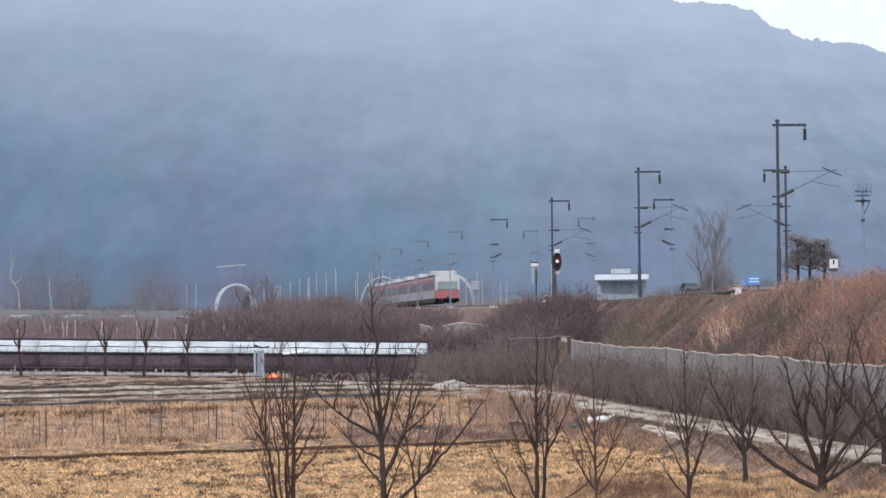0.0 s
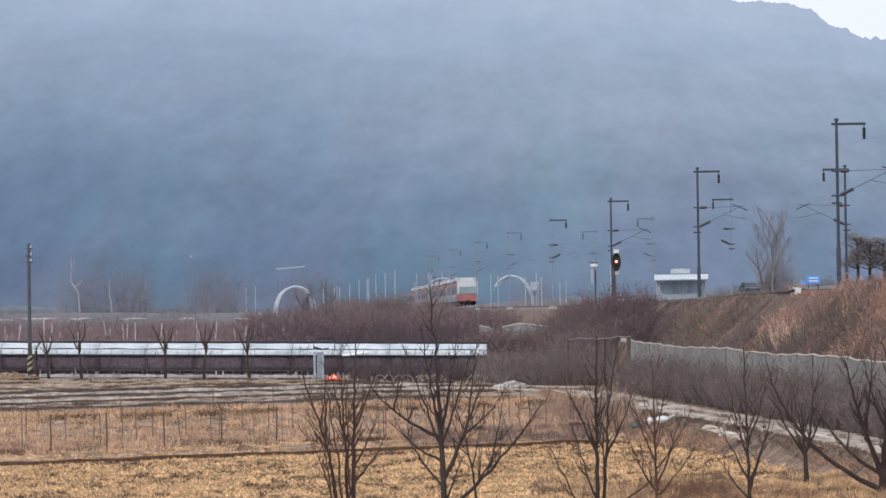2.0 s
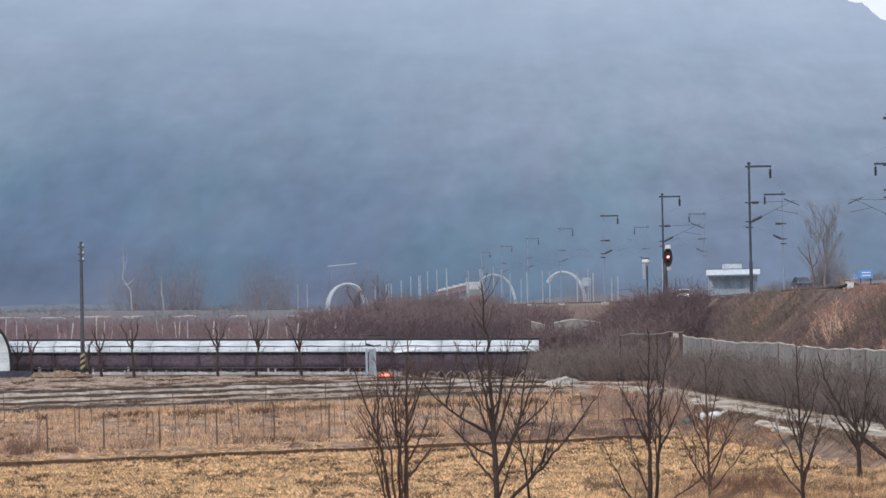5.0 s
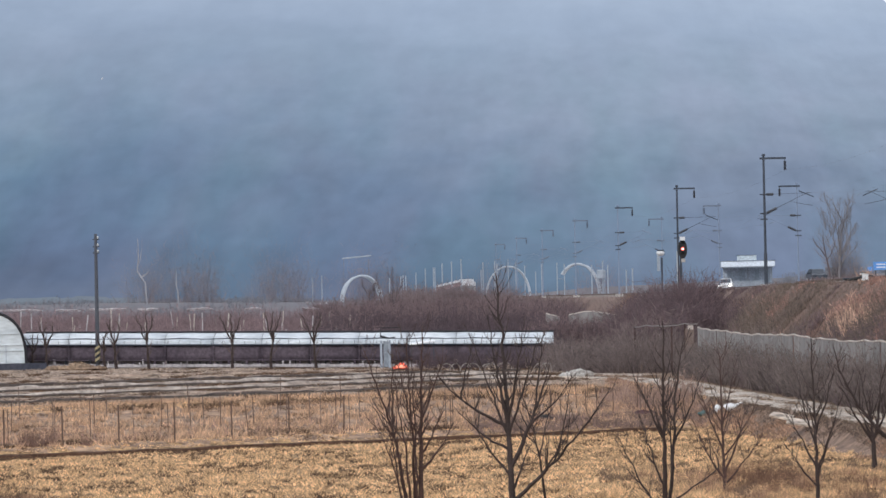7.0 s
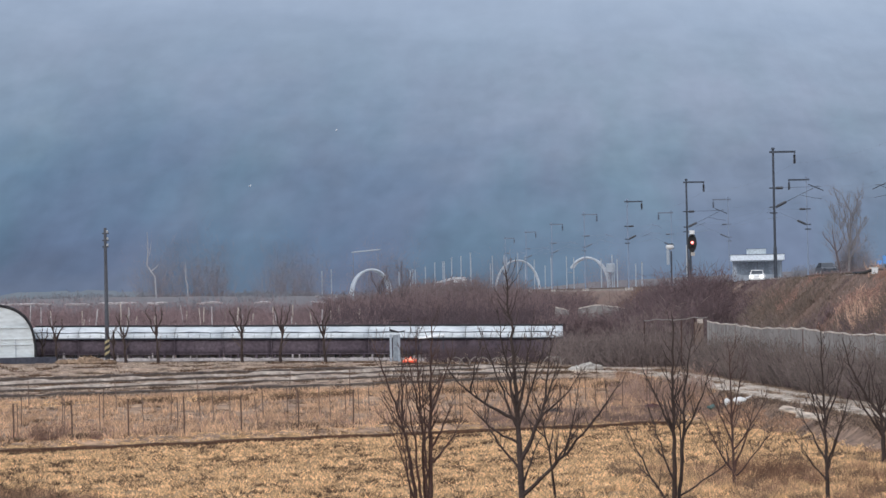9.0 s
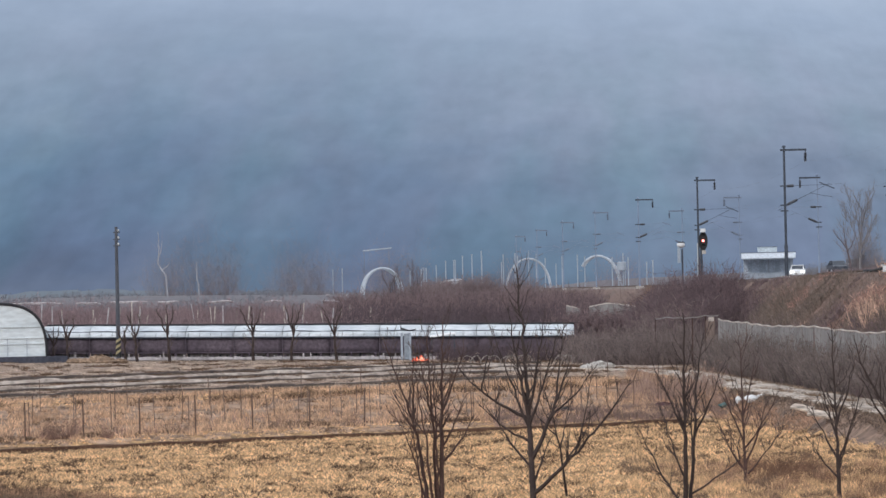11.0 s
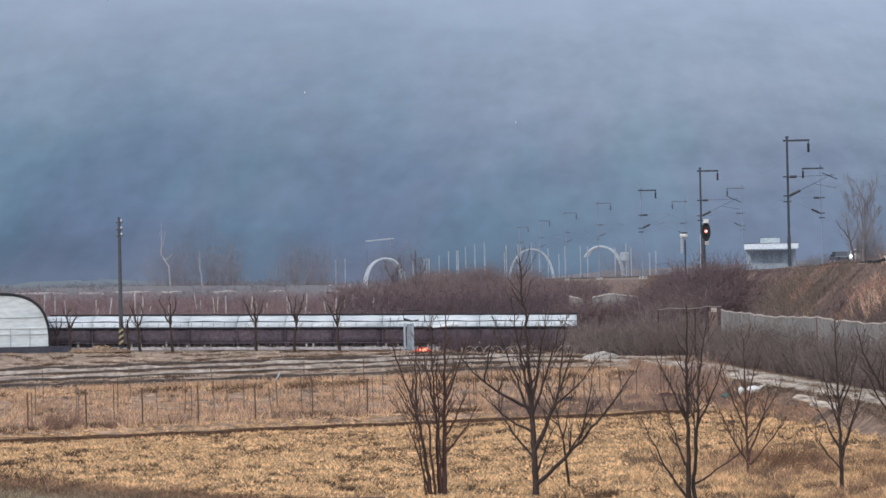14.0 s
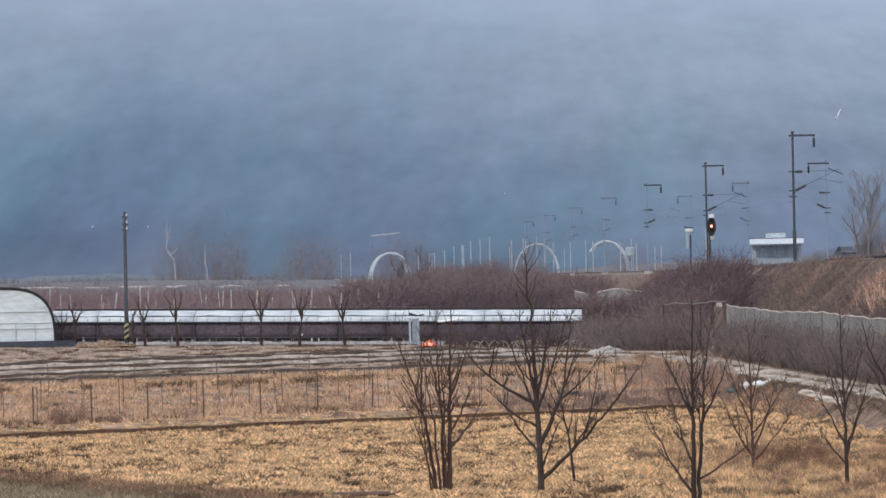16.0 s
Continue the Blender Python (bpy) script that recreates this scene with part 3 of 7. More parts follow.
def make_mountain():
    """A wooded mountainside that fills the valley's end, its ridge falling to the right."""
    xs = np.concatenate([np.arange(-1500, -420, 30), np.arange(-420, 100, 5), np.arange(100, 330, 1.5), np.arange(330, 420, 5), np.arange(420, 1530, 30)])
    ts = np.linspace(0, 1, 90)
    ridge = np.interp(xs, [-1500, -600, 0, 120, 148, 176, 193, 204, 214, 228, 242, 256, 273, 330, 600, 1500], [300, 330, 262, 214, 203, 200, 195, 186, 183, 177, 177, 174, 170, 158, 120, 60])
    jag = np.array([noise.noise((x * 0.09, 1.7, 0)) * 2 + abs(noise.noise((x * 0.17, 5.1, 0))) * 3.2 + noise.noise((x * 0.5, 9.1, 0)) * 1.0 for x in xs])
    g = Geo()
    rows = []
    for t in ts:
        row = []
        for x, top, j in zip(xs, ridge, jag):
            y = 1250 + 750 * t
            fold = noise.noise((x * 0.006, t * 2.2, 3.3)) * 40 * t * (1 - t) * 4
            z = 6 + (top - 6) * t ** 1.15 + j * t + noise.noise((x * 0.11, t * 40, 0.5)) * 1.5
            row.append((x, y - fold, z))
        rows.append(row)
    rows.append([(x, y + 400, -20) for x, y, z in rows[-1]])
    g.sheet(rows)
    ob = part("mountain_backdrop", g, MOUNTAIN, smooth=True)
    tagged(ob, "steep wooded mountainside, its blue haze painted as glow", "mountain", kind="structure")


make_mountain()


def make_far_wood():
    """Low wooded rise at the mountain's foot."""
    g = Geo()
    rows = []
    xs = np.arange(-420, -76, 1.5)
    for y, up in ((820, 0), (835, 0.7), (850, 1.0), (880, 1.0), (920, 0)):
        row = []
        for x in xs:
            top = 2.2 + 2.4 * (0.5 + noise.noise((x * 0.02, 0.3, 1))) + 0.9 * noise.noise((x * 0.16, y * 0.1, 4)) + 0.5 * noise.noise((x * 0.6, y * 0.1, 9)) - 14 * float(smooth(-118, -80, x))
            row.append((x, y, 7 + max(0.5, top) * up))
        rows.append(row)
    g.sheet(rows)
    # the mist's grey is part of the emission colours
    tagged(part("far_wood", g, FAR_WOOD, smooth=True), "low belt of bare woodland at the mountain's foot, mist in its glow", "woodland", kind="structure")


make_far_wood()


# ---- road and railway ----
def make_road():
    """Pale concrete lane in slabs."""
    road = thing("road", "narrow pale concrete farm lane in worn slabs", "road", kind="structure")
    line = [(18.5, 60), (13.0, 103), (10.4, 125), (7.6, 142), (5.6, 160), (4.2, 172), (0.5, 181), (-6, 186), (-13, 190)]
    pts = []
    for (x0, y0), (x1, y1) in zip(line, line[1:]):
        n = max(1, round(math.hypot(x1 - x0, y1 - y0) / 8.0))
        pts += [(x0 + (x1 - x0) * i / n, y0 + (y1 - y0) * i / n) for i in range(n)]
    pts.append(line[-1])
    for i in range(len(pts) - 1):
        a, b = Vector(pts[i]), Vector(pts[i + 1])
        d = (b - a).normalized()
        s = Vector((-d.y, d.x)) * (1.25 if b.y < 178 else 0.7)
        a, b = a + d * 0.01, b - d * 0.01
        g = Geo()
        rows = []
        for p in (a, a.lerp(b, 0.25), a.lerp(b, 0.5), a.lerp(b, 0.75), b):
            z = [max(gz(*(p + s * k)) for k in (-1, 0, 1)) + 0.04 for k in (-1, 1)]
            rows.append([(*(p - s), z[0]), (*(p + s), z[1])])
        g.sheet(rows, -0.12)
        part("slab", g, CONCRETE, road)


make_road()


def make_track():
    """Two tracks: ballast shoulders, sleepers and rails."""
    track = thing("railway_track", "double railway track on stone ballast, rusty rails", "railway", kind="structure")
    for side in (-2.0, 2.0):
        bed = Geo()
        rows = []
        for y in range(60, 1250, 10):
            c = track_mid(y) + side
            rows.append([(c + k, y, float(rail_z(y)) + dz) for k, dz in ((-1.9, -0.45), (-1.4, -0.14), (1.4, -0.14), (1.9, -0.45))])
        bed.sheet(rows)
        part("ballast_bed", bed, BALLAST, track)
        for r in (-0.75, 0.75):
            rail = Geo()
            rail.sheet([[(track_mid(y) + side + r + k, y, float(rail_z(y)) + dz) for k, dz in ((-0.06, -0.14), (-0.035, 0.0), (0.035, 0.0), (0.06, -0.14))] for y in (60, 290, 540, 800, 1240)])
            part("rail", rail, RUST, track)
        sl = Geo()
        for i in range(160):
            y = 110 + i * 1.2
            sl.box(track_mid(y) + side, y, RAIL_Z - 0.15, 2.4, 0.25, 0.12)
        ob = part("sleepers", sl, STONE, track)
        ob["kind"] = "stuff"


make_track()


def mast(flip, steel, gear, glaze):
    """Steel mast with feeder arm, hanging insulator and cantilever; flip -1 turns its arms to the other side."""
    m = thing("catenary_mast", "dark steel railway mast with feeder arm and cantilever", "railway mast", "masts along the railway")
    f = flip
    part("pole", Geo().tube([(0, 0, -1.0), (0, 0, 2.0), (0, 0, 2.1), (0, 0, 8.55)], [0.12, 0.118, 0.088, 0.072] if steel is STEEL else [0.08, 0.08, 0.065, 0.055], 10), steel, m)
    part("foundation", Geo().box(0, 0, -0.45, 0.7, 0.7, 0.9, 0, 0.06), STONE, m)
    part("cap", Geo().tube([(0, 0, 8.5), (0, 0, 8.62)], [0.14, 0.10], 8), steel, m)
    arm = part("feeder_arm", Geo().box(0.62 * f, 0, 8.33, 1.75, 0.12, 0.13, 0, 0.02), gear, m)
    drop, wide = [(1.42 * f, 0, 8.3), (1.42 * f, 0, 8.14)], [0.025, 0.03]
    for i in range(7):
        z = 8.13 - i * 0.085
        drop += [(1.42 * f, 0, z), (1.42 * f, 0, z - 0.03), (1.42 * f, 0, z - 0.075)]
        wide += [0.06, 0.115, 0.06]
    ins = Geo().tube(drop, wide, 8)
    part("hanging_insulator", ins, glaze, arm)
    part("cantilever_tube", Geo().tube([(0.6 * f, 0, 5.95), (3.15 * f, 0, 6.0)], 0.012, 6), steel, m)
    part("cantilever_insulator", Geo().tube([(0.1 * f, 0, 5.94), (0.2 * f, 0, 5.94), (0.6 * f, 0, 5.95)], [0.04, 0.095, 0.09], 8), glaze, m)
    part("strut", Geo().tube([(0.75 * f, 0, 5.0), (1.9 * f, 0, 5.55), (2.95 * f, 0, 6.05)], 0.014, 6), steel, m)
    part("strut_insulator", Geo().tube([(0.1 * f, 0, 4.68), (0.2 * f, 0, 4.74), (0.8 * f, 0, 5.02)], [0.04, 0.095, 0.09], 8), glaze, m)
    part("steady_arm", Geo().tube([(1.7 * f, 0, 5.46), (2.5 * f, 0, 5.28), (3.2 * f, 0, 5.16)], 0.014, 5), steel, m)
    part("registration_drop", Geo().tube([(2.3 * f, 0, 6.15), (3.3 * f, 0, 5.72)], 0.035, 5), steel, m)
    for z in (5.94, 4.68, 4.3):
        part("bracket", Geo().box(-0.05 * f, 0, z, 0.5, 0.22, 0.08, 0, 0.02), gear, m)
    return m


def make_masts():
    lean = math.degrees(math.atan(0.0815))
    # farther masts use the steels with haze in their colour
    spots = [(mast(1, STEEL, STEEL, INSULATOR), 0, range(-2, 3)), (mast(1, STEEL_HAZED, STEEL, INSULATOR), 0, range(3, 4)), (mast(1, STEEL_HAZED, STEEL_GREY, STEEL_GREY), 0, range(4, 8)),
             (mast(-1, STEEL, STEEL, INSULATOR), 9.76, range(-2, 2)), (mast(-1, STEEL_HAZED, STEEL, INSULATOR), 9.76, range(2, 3)), (mast(-1, STEEL_HAZED, STEEL_GREY, STEEL_GREY), 9.76, range(3, 5))]
    for src, dx, run in spots:
        for i in run:
            y = 165.5 + 50 * i
            m = pose(mast_line(y) + dx, y, float(rail_z(y)) - 0.06, 0, 0, lean)
            if i == run[0]:
                src.matrix_basis = m
            else:
                copy_thing(src, m)


make_masts()


def make_wires():
    """Feeder, messenger and contact wires, sagging from mast to mast."""
    for name, dx, z, sag in (("feeder_wire", 1.42, 14.2, 0.5), ("feeder_wire", 8.34, 14.2, 0.5), ("messenger_wire", 3.0, 12.7, 0.7), ("messenger_wire", 6.76, 12.7, 0.7), ("contact_wire", 3.0, 11.9, 0.05), ("contact_wire", 6.76, 11.9, 0.05)):
        pts = []
        for i in range(-2, 8):
            for k in range(6):
                t = k / 6
                y = 165.5 + 50 * (i + t)
                pts.append((mast_line(y) + dx, y, z + float(rail_z(y)) - RAIL_Z - sag * 4 * t * (1 - t)))
        tagged(part(name, Geo().tube(pts, 0.003, 4), WIRE), "thin dark overhead wire strung between the masts", "wire", "overhead wires")


make_wires()


def make_signal():
    s = thing("railway_signal", "dark oval railway signal showing a red light", "railway signal", at=pose(9.25, 262, RAIL_Z - 0.5, 0, 0, 3))
    part("post", Geo().tube([(-0.15, 0.12, 0), (-0.15, 0.12, 4.3)], [0.11, 0.09], 8), STEEL, s)
    board = Geo()
    ring = [(0.37 * math.cos(a) * (1 if abs(math.sin(a)) < 0.8 else 0.95), 0.78 * math.sin(a)) for a in [2 * math.pi * i / 20 for i in range(20)]]
    k = len(board.v)
    for y in (-0.04, 0.04):
        board.v += [(x, y, 3.75 + z) for x, z in ring]
    board.f += [tuple(range(20)), tuple(range(39, 19, -1))] + [(i, i + 20, (i + 1) % 20 + 20, (i + 1) % 20) for i in range(20)]
    bd = part("backboard", board, BLACK, s)
    part("casing", Geo().box(0, 0.2, 3.75, 0.4, 0.3, 1.2, 0, 0.06), BLACK, s)
    part("lamp", Geo().tube([(0, -0.05, 3.78), (0, -0.09, 3.78)], [0.125, 0.11], 12), RED_LAMP, bd, "glowing red lamp")
    part("bulb", Geo().tube([(0, -0.095, 3.78), (0, -0.11, 3.78)], [0.075, 0.06], 10), LAMP_CORE, bd)
    for z in (3.78, 4.2, 3.35):
        hood = Geo()
        hood.sheet([[(0.2 * math.cos(a), y, z + 0.2 * math.sin(a)) for a in [math.pi * (0.1 + 0.8 * i / 8) for i in range(9)]] for y in (-0.04, -0.32)], 0.012)
        part("hood", hood, BLACK, bd)
    part("top_plate", Geo().box(0, 0, 4.6, 0.42, 0.2, 0.3, 0, 0.05), WHITE_PAINT, s, "white weathered cap")
    part("lower_plate", Geo().box(0.05, 0, 2.85, 0.32, 0.1, 0.28, 0, 0.03), STONE, s)
    ladder = part("ladder", Geo().tube([(-0.42, 0.3, 0), (-0.42, 0.3, 3.6)], 0.03, 5).tube([(-0.42, 0.62, 0), (-0.42, 0.62, 3.6)], 0.03, 5), STEEL_PALE, s)
    for i in range(10):
        part("rung", Geo().tube([(-0.42, 0.3, 0.3 + i * 0.33), (-0.42, 0.62, 0.3 + i * 0.33)], 0.02, 4), STEEL_PALE, ladder)
    r = thing("relay_post", "pale trackside post with a hooded white lamp box", "trackside post", at=pose(7.2, 255, gz(7.2, 255)))
    part("leg", Geo().tube([(0.15, 0, -0.3), (0.15, 0, 9.2 - gz(7.2, 255))], 0.07, 6), STEEL, r)
    t = 9.3 - gz(7.2, 255)
    part("cabinet", Geo().box(-0.1, 0, t - 0.55, 0.24, 0.3, 1.2, 0, 0.05), HAZE_STEEL, r)
    part("hood", Geo().blob(0.05, 0, t + 0.25, 0.33, 0.3, 0.24, 10, 0.03), WHITE_PAINT, r, "rounded white hood", True)
    part("roof", Geo().box(0.08, 0, t + 0.46, 0.5, 0.5, 0.08, 0, 0.04), STEEL, r)


make_signal()


# ---- the train ----
CAR = 23.6


def train_car(train, k):
    """One car; y runs backwards along the train, away from the tail."""
    y0 = 0.25 + k * CAR
    y1 = y0 + CAR - 0.5
    prof = [(-1.5, 0.95), (-1.53, 2.2), (-1.5, 3.35), (1.5, 3.35), (1.53, 2.2), (1.5, 0.95)]
    crown = [(-1.5, 3.36), (-1.25, 3.75), (-0.6, 3.93), (0.6, 3.93), (1.25, 3.75), (1.5, 3.36)]
    steps = [(y0 - 0.1, 0.94, 0.96), (y0 + 0.25, 0.98, 0.99), (y0 + 0.8, 1.0, 1.0), (y1, 1.0, 1.0)] if k == 0 else [(y0, 1.0, 1.0), (y1, 1.0, 1.0)]

    def skin(outline):
        g = Geo().sheet([[(x * a, y, 0.95 + (z - 0.95) * b) for x, z in outline] for y, a, b in steps])
        n = len(outline)
        g.f += [tuple(range(n)), tuple(range((len(steps) - 1) * n + n - 1, (len(steps) - 1) * n - 1, -1))]
        return g

    shell = part("car_body", skin(prof), TRAIN_GREY, train)
    part("roof_shell", skin(crown), TRAIN_ROOF, shell, "dark grimy roof")
    long, mid = CAR - 1.6, (y0 + y1) / 2 + 0.4
    for s in (-1, 1):
        part("upper_stripe", Geo().box(1.515 * s, mid, 3.2, 0.05, long, 0.3), RED_DULL, shell, "dull red stripe")
        band = part("window_band", Geo().box(1.545 * s, mid, 2.5, 0.05, long, 1.05), MAROON_DULL, shell, "dull maroon window band")
        for k2 in range(9):
            part("window", Geo().box(1.575 * s, y0 + 3.4 + k2 * 2.1, 2.6, 0.03, 1.5, 0.7), TRAIN_GLASS, band)
        part("belt_line", Geo().box(1.55 * s, mid, 1.9, 0.05, long, 0.1), TRAIN_WHITE, shell, "white belt line")
        part("skirt", Geo().box(1.49 * s, (y0 + y1) / 2, 0.72, 0.06, CAR - 2.0, 0.5), UNDER, shell)
        for i in (1.6, CAR - 2.2):
            door = part("door", Geo().box(1.58 * s, y0 + i, 2.05, 0.05, 1.0, 2.0), TRAIN_GREY, shell)
            part("door_window", Geo().box(1.61 * s, y0 + i, 2.5, 0.03, 0.6, 0.8), TRAIN_GLASS, door)
    part("roof_skin", Geo().box(0, mid, 3.95, 2.0, long, 0.1), TRAIN_ROOF, shell)
    part("roof_unit", Geo().box(-0.5, y0 + 12.0, 4.26, 1.25, 6.5, 0.55, 0, 0.2), TRAIN_WHITE, shell, "white roof equipment box")
    part("roof_gear", Geo().box(0.1, y0 + 18.5, 4.12, 1.2, 2.4, 0.3, 0, 0.1), TRAIN_ROOF, shell)
    for i in (3.4, CAR - 3.9):
        bogie = part("bogie", Geo().box(0, y0 + i, 0.6, 2.3, 2.9, 0.5, 0, 0.2), UNDER, shell)
    if k:
        part("gangway", Geo().box(0, y0 - 0.25, 2.2, 1.3, 0.55, 2.3), UNDER, shell)
    return shell


def make_train():
    train = thing("passenger_train", "red and silver electric passenger train with white roof boxes", "train")
    for k in range(6):
        train_car(train, k)
    tail = part("tail_cab", Geo().box(0, 0.0, 1.45, 2.9, 0.22, 1.0, 0, 0.08), RED_PAINT, train, "red tail front")
    part("red_corner", Geo().box(-1.5, 1.4, 1.5, 0.16, 2.4, 0.95, 0, 0.04), RED_PAINT, tail)
    part("cab_window", Geo().box(0, -0.02, 2.55, 2.5, 0.2, 1.0, 0, 0.06), CAB_GLASS, tail, "wide pale-green cab window")
    for s in (-1, 1):
        part("pillar", Geo().box(1.36 * s, 0.0, 2.55, 0.24, 0.26, 1.1, 0, 0.06), TRAIN_WHITE, tail)
        part("tail_lamp", Geo().tube([(0.95 * s, -0.15, 1.7), (0.95 * s, -0.11, 1.7)], 0.13, 8), RED_PAINT, tail)
    part("cab_brow", Geo().box(0, 0.1, 3.45, 3.06, 0.4, 0.8, 0, 0.1), TRAIN_WHITE, tail, "white brow")
    part("tail_roof", Geo().box(0, 2.2, 4.1, 2.5, 3.6, 0.62, 0, 0.4), TRAIN_WHITE, train, "white tail roof fairing")
    part("tail_edge", Geo().box(0, 2.2, 4.43, 2.2, 3.2, 0.05, 0, 0.3), UNDER, train)
    part("coupler", Geo().box(0, -0.2, 1.0, 0.35, 0.6, 0.3), UNDER, train)
    return train


TRAIN = make_train()


# ---- buildings and trackside ----
def make_shelter():
    x, y = 21.5, 390
    z = gz(x, y)
    s = thing("platform_shelter", "low building with a long white roof fascia and grey walls", "shelter", at=pose(x, y, z, 0, 0, -2))
    h = 10.73 - z
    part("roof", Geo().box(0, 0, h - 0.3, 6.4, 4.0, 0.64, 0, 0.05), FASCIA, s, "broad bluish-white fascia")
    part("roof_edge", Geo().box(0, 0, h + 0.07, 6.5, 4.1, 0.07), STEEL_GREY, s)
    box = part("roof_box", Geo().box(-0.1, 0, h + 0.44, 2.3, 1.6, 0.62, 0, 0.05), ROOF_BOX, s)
    part("box_cap", Geo().box(-0.1, 0, h + 0.79, 2.5, 1.8, 0.06), STEEL_HAZED, box)
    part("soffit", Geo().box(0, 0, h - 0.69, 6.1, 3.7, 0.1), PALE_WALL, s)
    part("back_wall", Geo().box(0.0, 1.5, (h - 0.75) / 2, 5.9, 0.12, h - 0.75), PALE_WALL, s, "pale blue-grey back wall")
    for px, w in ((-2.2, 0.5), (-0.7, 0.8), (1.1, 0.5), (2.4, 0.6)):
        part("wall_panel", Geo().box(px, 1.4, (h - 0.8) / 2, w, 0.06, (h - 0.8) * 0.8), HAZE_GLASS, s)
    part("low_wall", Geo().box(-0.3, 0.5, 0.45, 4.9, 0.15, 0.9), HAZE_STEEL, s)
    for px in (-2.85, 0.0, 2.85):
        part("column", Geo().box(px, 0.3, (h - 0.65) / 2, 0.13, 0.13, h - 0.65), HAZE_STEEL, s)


make_shelter()


def make_tower():
    x, y = 42.8, 330
    z = gz(x, y)
    t = thing("antenna_mast", "slim antenna mast with a ring platform on top", "antenna mast", at=pose(x, y, z))
    h = 18.9 - z
    part("pole", Geo().tube([(0, 0, -0.5), (0, 0, h * 0.55), (0, 0, h)], [0.17, 0.14, 0.11], 10), STEEL_HAZED, t)
    ring = part("platform", Geo().tube([(0, 0, h - 1.9), (0, 0, h - 1.75)], [0.75, 0.8], 12), STEEL, t)
    for zz in (h - 1.3, h - 0.85):
        pts = [(0.8 * math.cos(2 * math.pi * i / 12), 0.8 * math.sin(2 * math.pi * i / 12), zz) for i in range(13)]
        part("rail", Geo().tube(pts, 0.035, 4, False), STEEL, ring)
    for i in range(6):
        a = math.pi * i / 3
        part("antenna_panel", Geo().box(0.85 * math.cos(a), 0.85 * math.sin(a), h - 0.6, 0.13, 0.1, 1.1, a), STEEL_HAZED, ring)
    part("strut", Geo().tube([(0.1, 0, h - 3.2), (0.7, 0, h - 1.9)], 0.04, 4), STEEL, ring)
    for zz in (h * 0.6, h * 0.8):
        part("collar", Geo().tube([(0, 0, zz), (0, 0, zz + 0.3)], 0.2, 8), STEEL, t)


make_tower()


def make_signs():
    y, x = 140, 16.85
    z = gz(x, y)
    s = thing("trackside_sign", "small white trackside sign with a red band on a post", "sign", at=pose(x, y, z, 0, 0, 4))
    t = 7.4 - z
    part("post", Geo().tube([(0, 0, -0.3), (0, 0, t)], 0.05, 6), STAKE_GREY, s)
    pl = part("plate", Geo().box(0, -0.06, t + 0.03, 0.36, 0.04, 0.38, 0, 0.01), WHITE_PAINT, s)
    part("mark", Geo().box(0, -0.09, t + 0.1, 0.07, 0.02, 0.17), BLACK, pl)
    part("band", Geo().box(0, -0.06, t - 0.24, 0.36, 0.05, 0.13), RUST, s, "rust-red band")
    x, y = 15.6, 171.5
    e = thing("trackside_box", "small white box on a dark bar at the embankment's edge", "box", at=pose(x, y, gz(x, y), 0, 0, 3))
    part("casing", Geo().box(0, 0, 0.2, 0.32, 0.25, 0.32, 0, 0.03), WHITE_PAINT, e)
    part("lid", Geo().box(0, 0, 0.375, 0.36, 0.29, 0.03, 0, 0.01), STEEL_PALE, e)
    part("bar", Geo().tube([(-0.85, 0.1, 0.08), (-0.2, 0.1, 0.22), (0.3, 0.1, 0.24), (0.95, 0.1, 0.1)], [0.05, 0.09, 0.09, 0.05], 7), BLACK, e)
    x, y = 28.7, 300
    z = gz(x, y)
    b = thing("blue_road_sign", "blue road sign board on two posts beside the road", "road sign", at=pose(x, y, z, 0, 0, -5))
    part("board", Geo().box(0, 0, 8.75 - z, 1.3, 0.06, 0.75, 0, 0.02), BLUE, b)
    part("side_board", Geo().box(-0.95, 0.05, 8.5 - z, 0.45, 0.06, 0.4), BLUE, b)
    for k in (-0.45, 0.45):
        part("post", Geo().tube([(k, 0.08, -0.3), (k, 0.08, 8.75 - z)], 0.05, 6), STEEL, b)
    for k in (0.15, -0.12):
        part("legend_bar", Geo().box(0.05, -0.04, 8.75 - z + k, 0.8, 0.02, 0.1), WHITE_PAINT, b)
    x, y = 16.75, 185
    c = thing("trackside_cabinet", "small white cabinet beside dark trackside gear", "cabinet", at=pose(x, y, RAIL_Z - 0.35, 0, 0, 4))
    part("body", Geo().box(0, 0, 0.28, 0.38, 0.4, 0.62, 0, 0.03), WHITE_PAINT, c)
    part("lid", Geo().box(0, 0, 0.61, 0.44, 0.46, 0.05), STEEL, c)
    g = thing("cable_trough", "dark cable trough lying along the shoulder", "cable trough", at=pose(x, y + 0.5, RAIL_Z - 0.35, 0, 0, 4))
    part("tray", Geo().box(0.2, 0, 0.12, 2.6, 0.4, 0.28, 0, 0.03), BLACK, g)
    part("cover", Geo().box(0.2, 0, 0.29, 2.7, 0.46, 0.06), STEEL, g)
    a = thing("road_barrier", "long pale steel barrier rail along the shoulder", "barrier")
    pts = [(mast_line(y) + 0.6 + (205 - y) * 0.012, y, RAIL_Z - 0.05) for y in range(158, 212, 6)]
    part("rail", Geo().tube(pts, 0.06, 5), RUST, a)
    for p in pts:
        part("post", Geo().tube([(p[0], p[1], p[2] - 0.4), (p[0], p[1], p[2])], 0.05, 5), RUST, a)


make_signs()


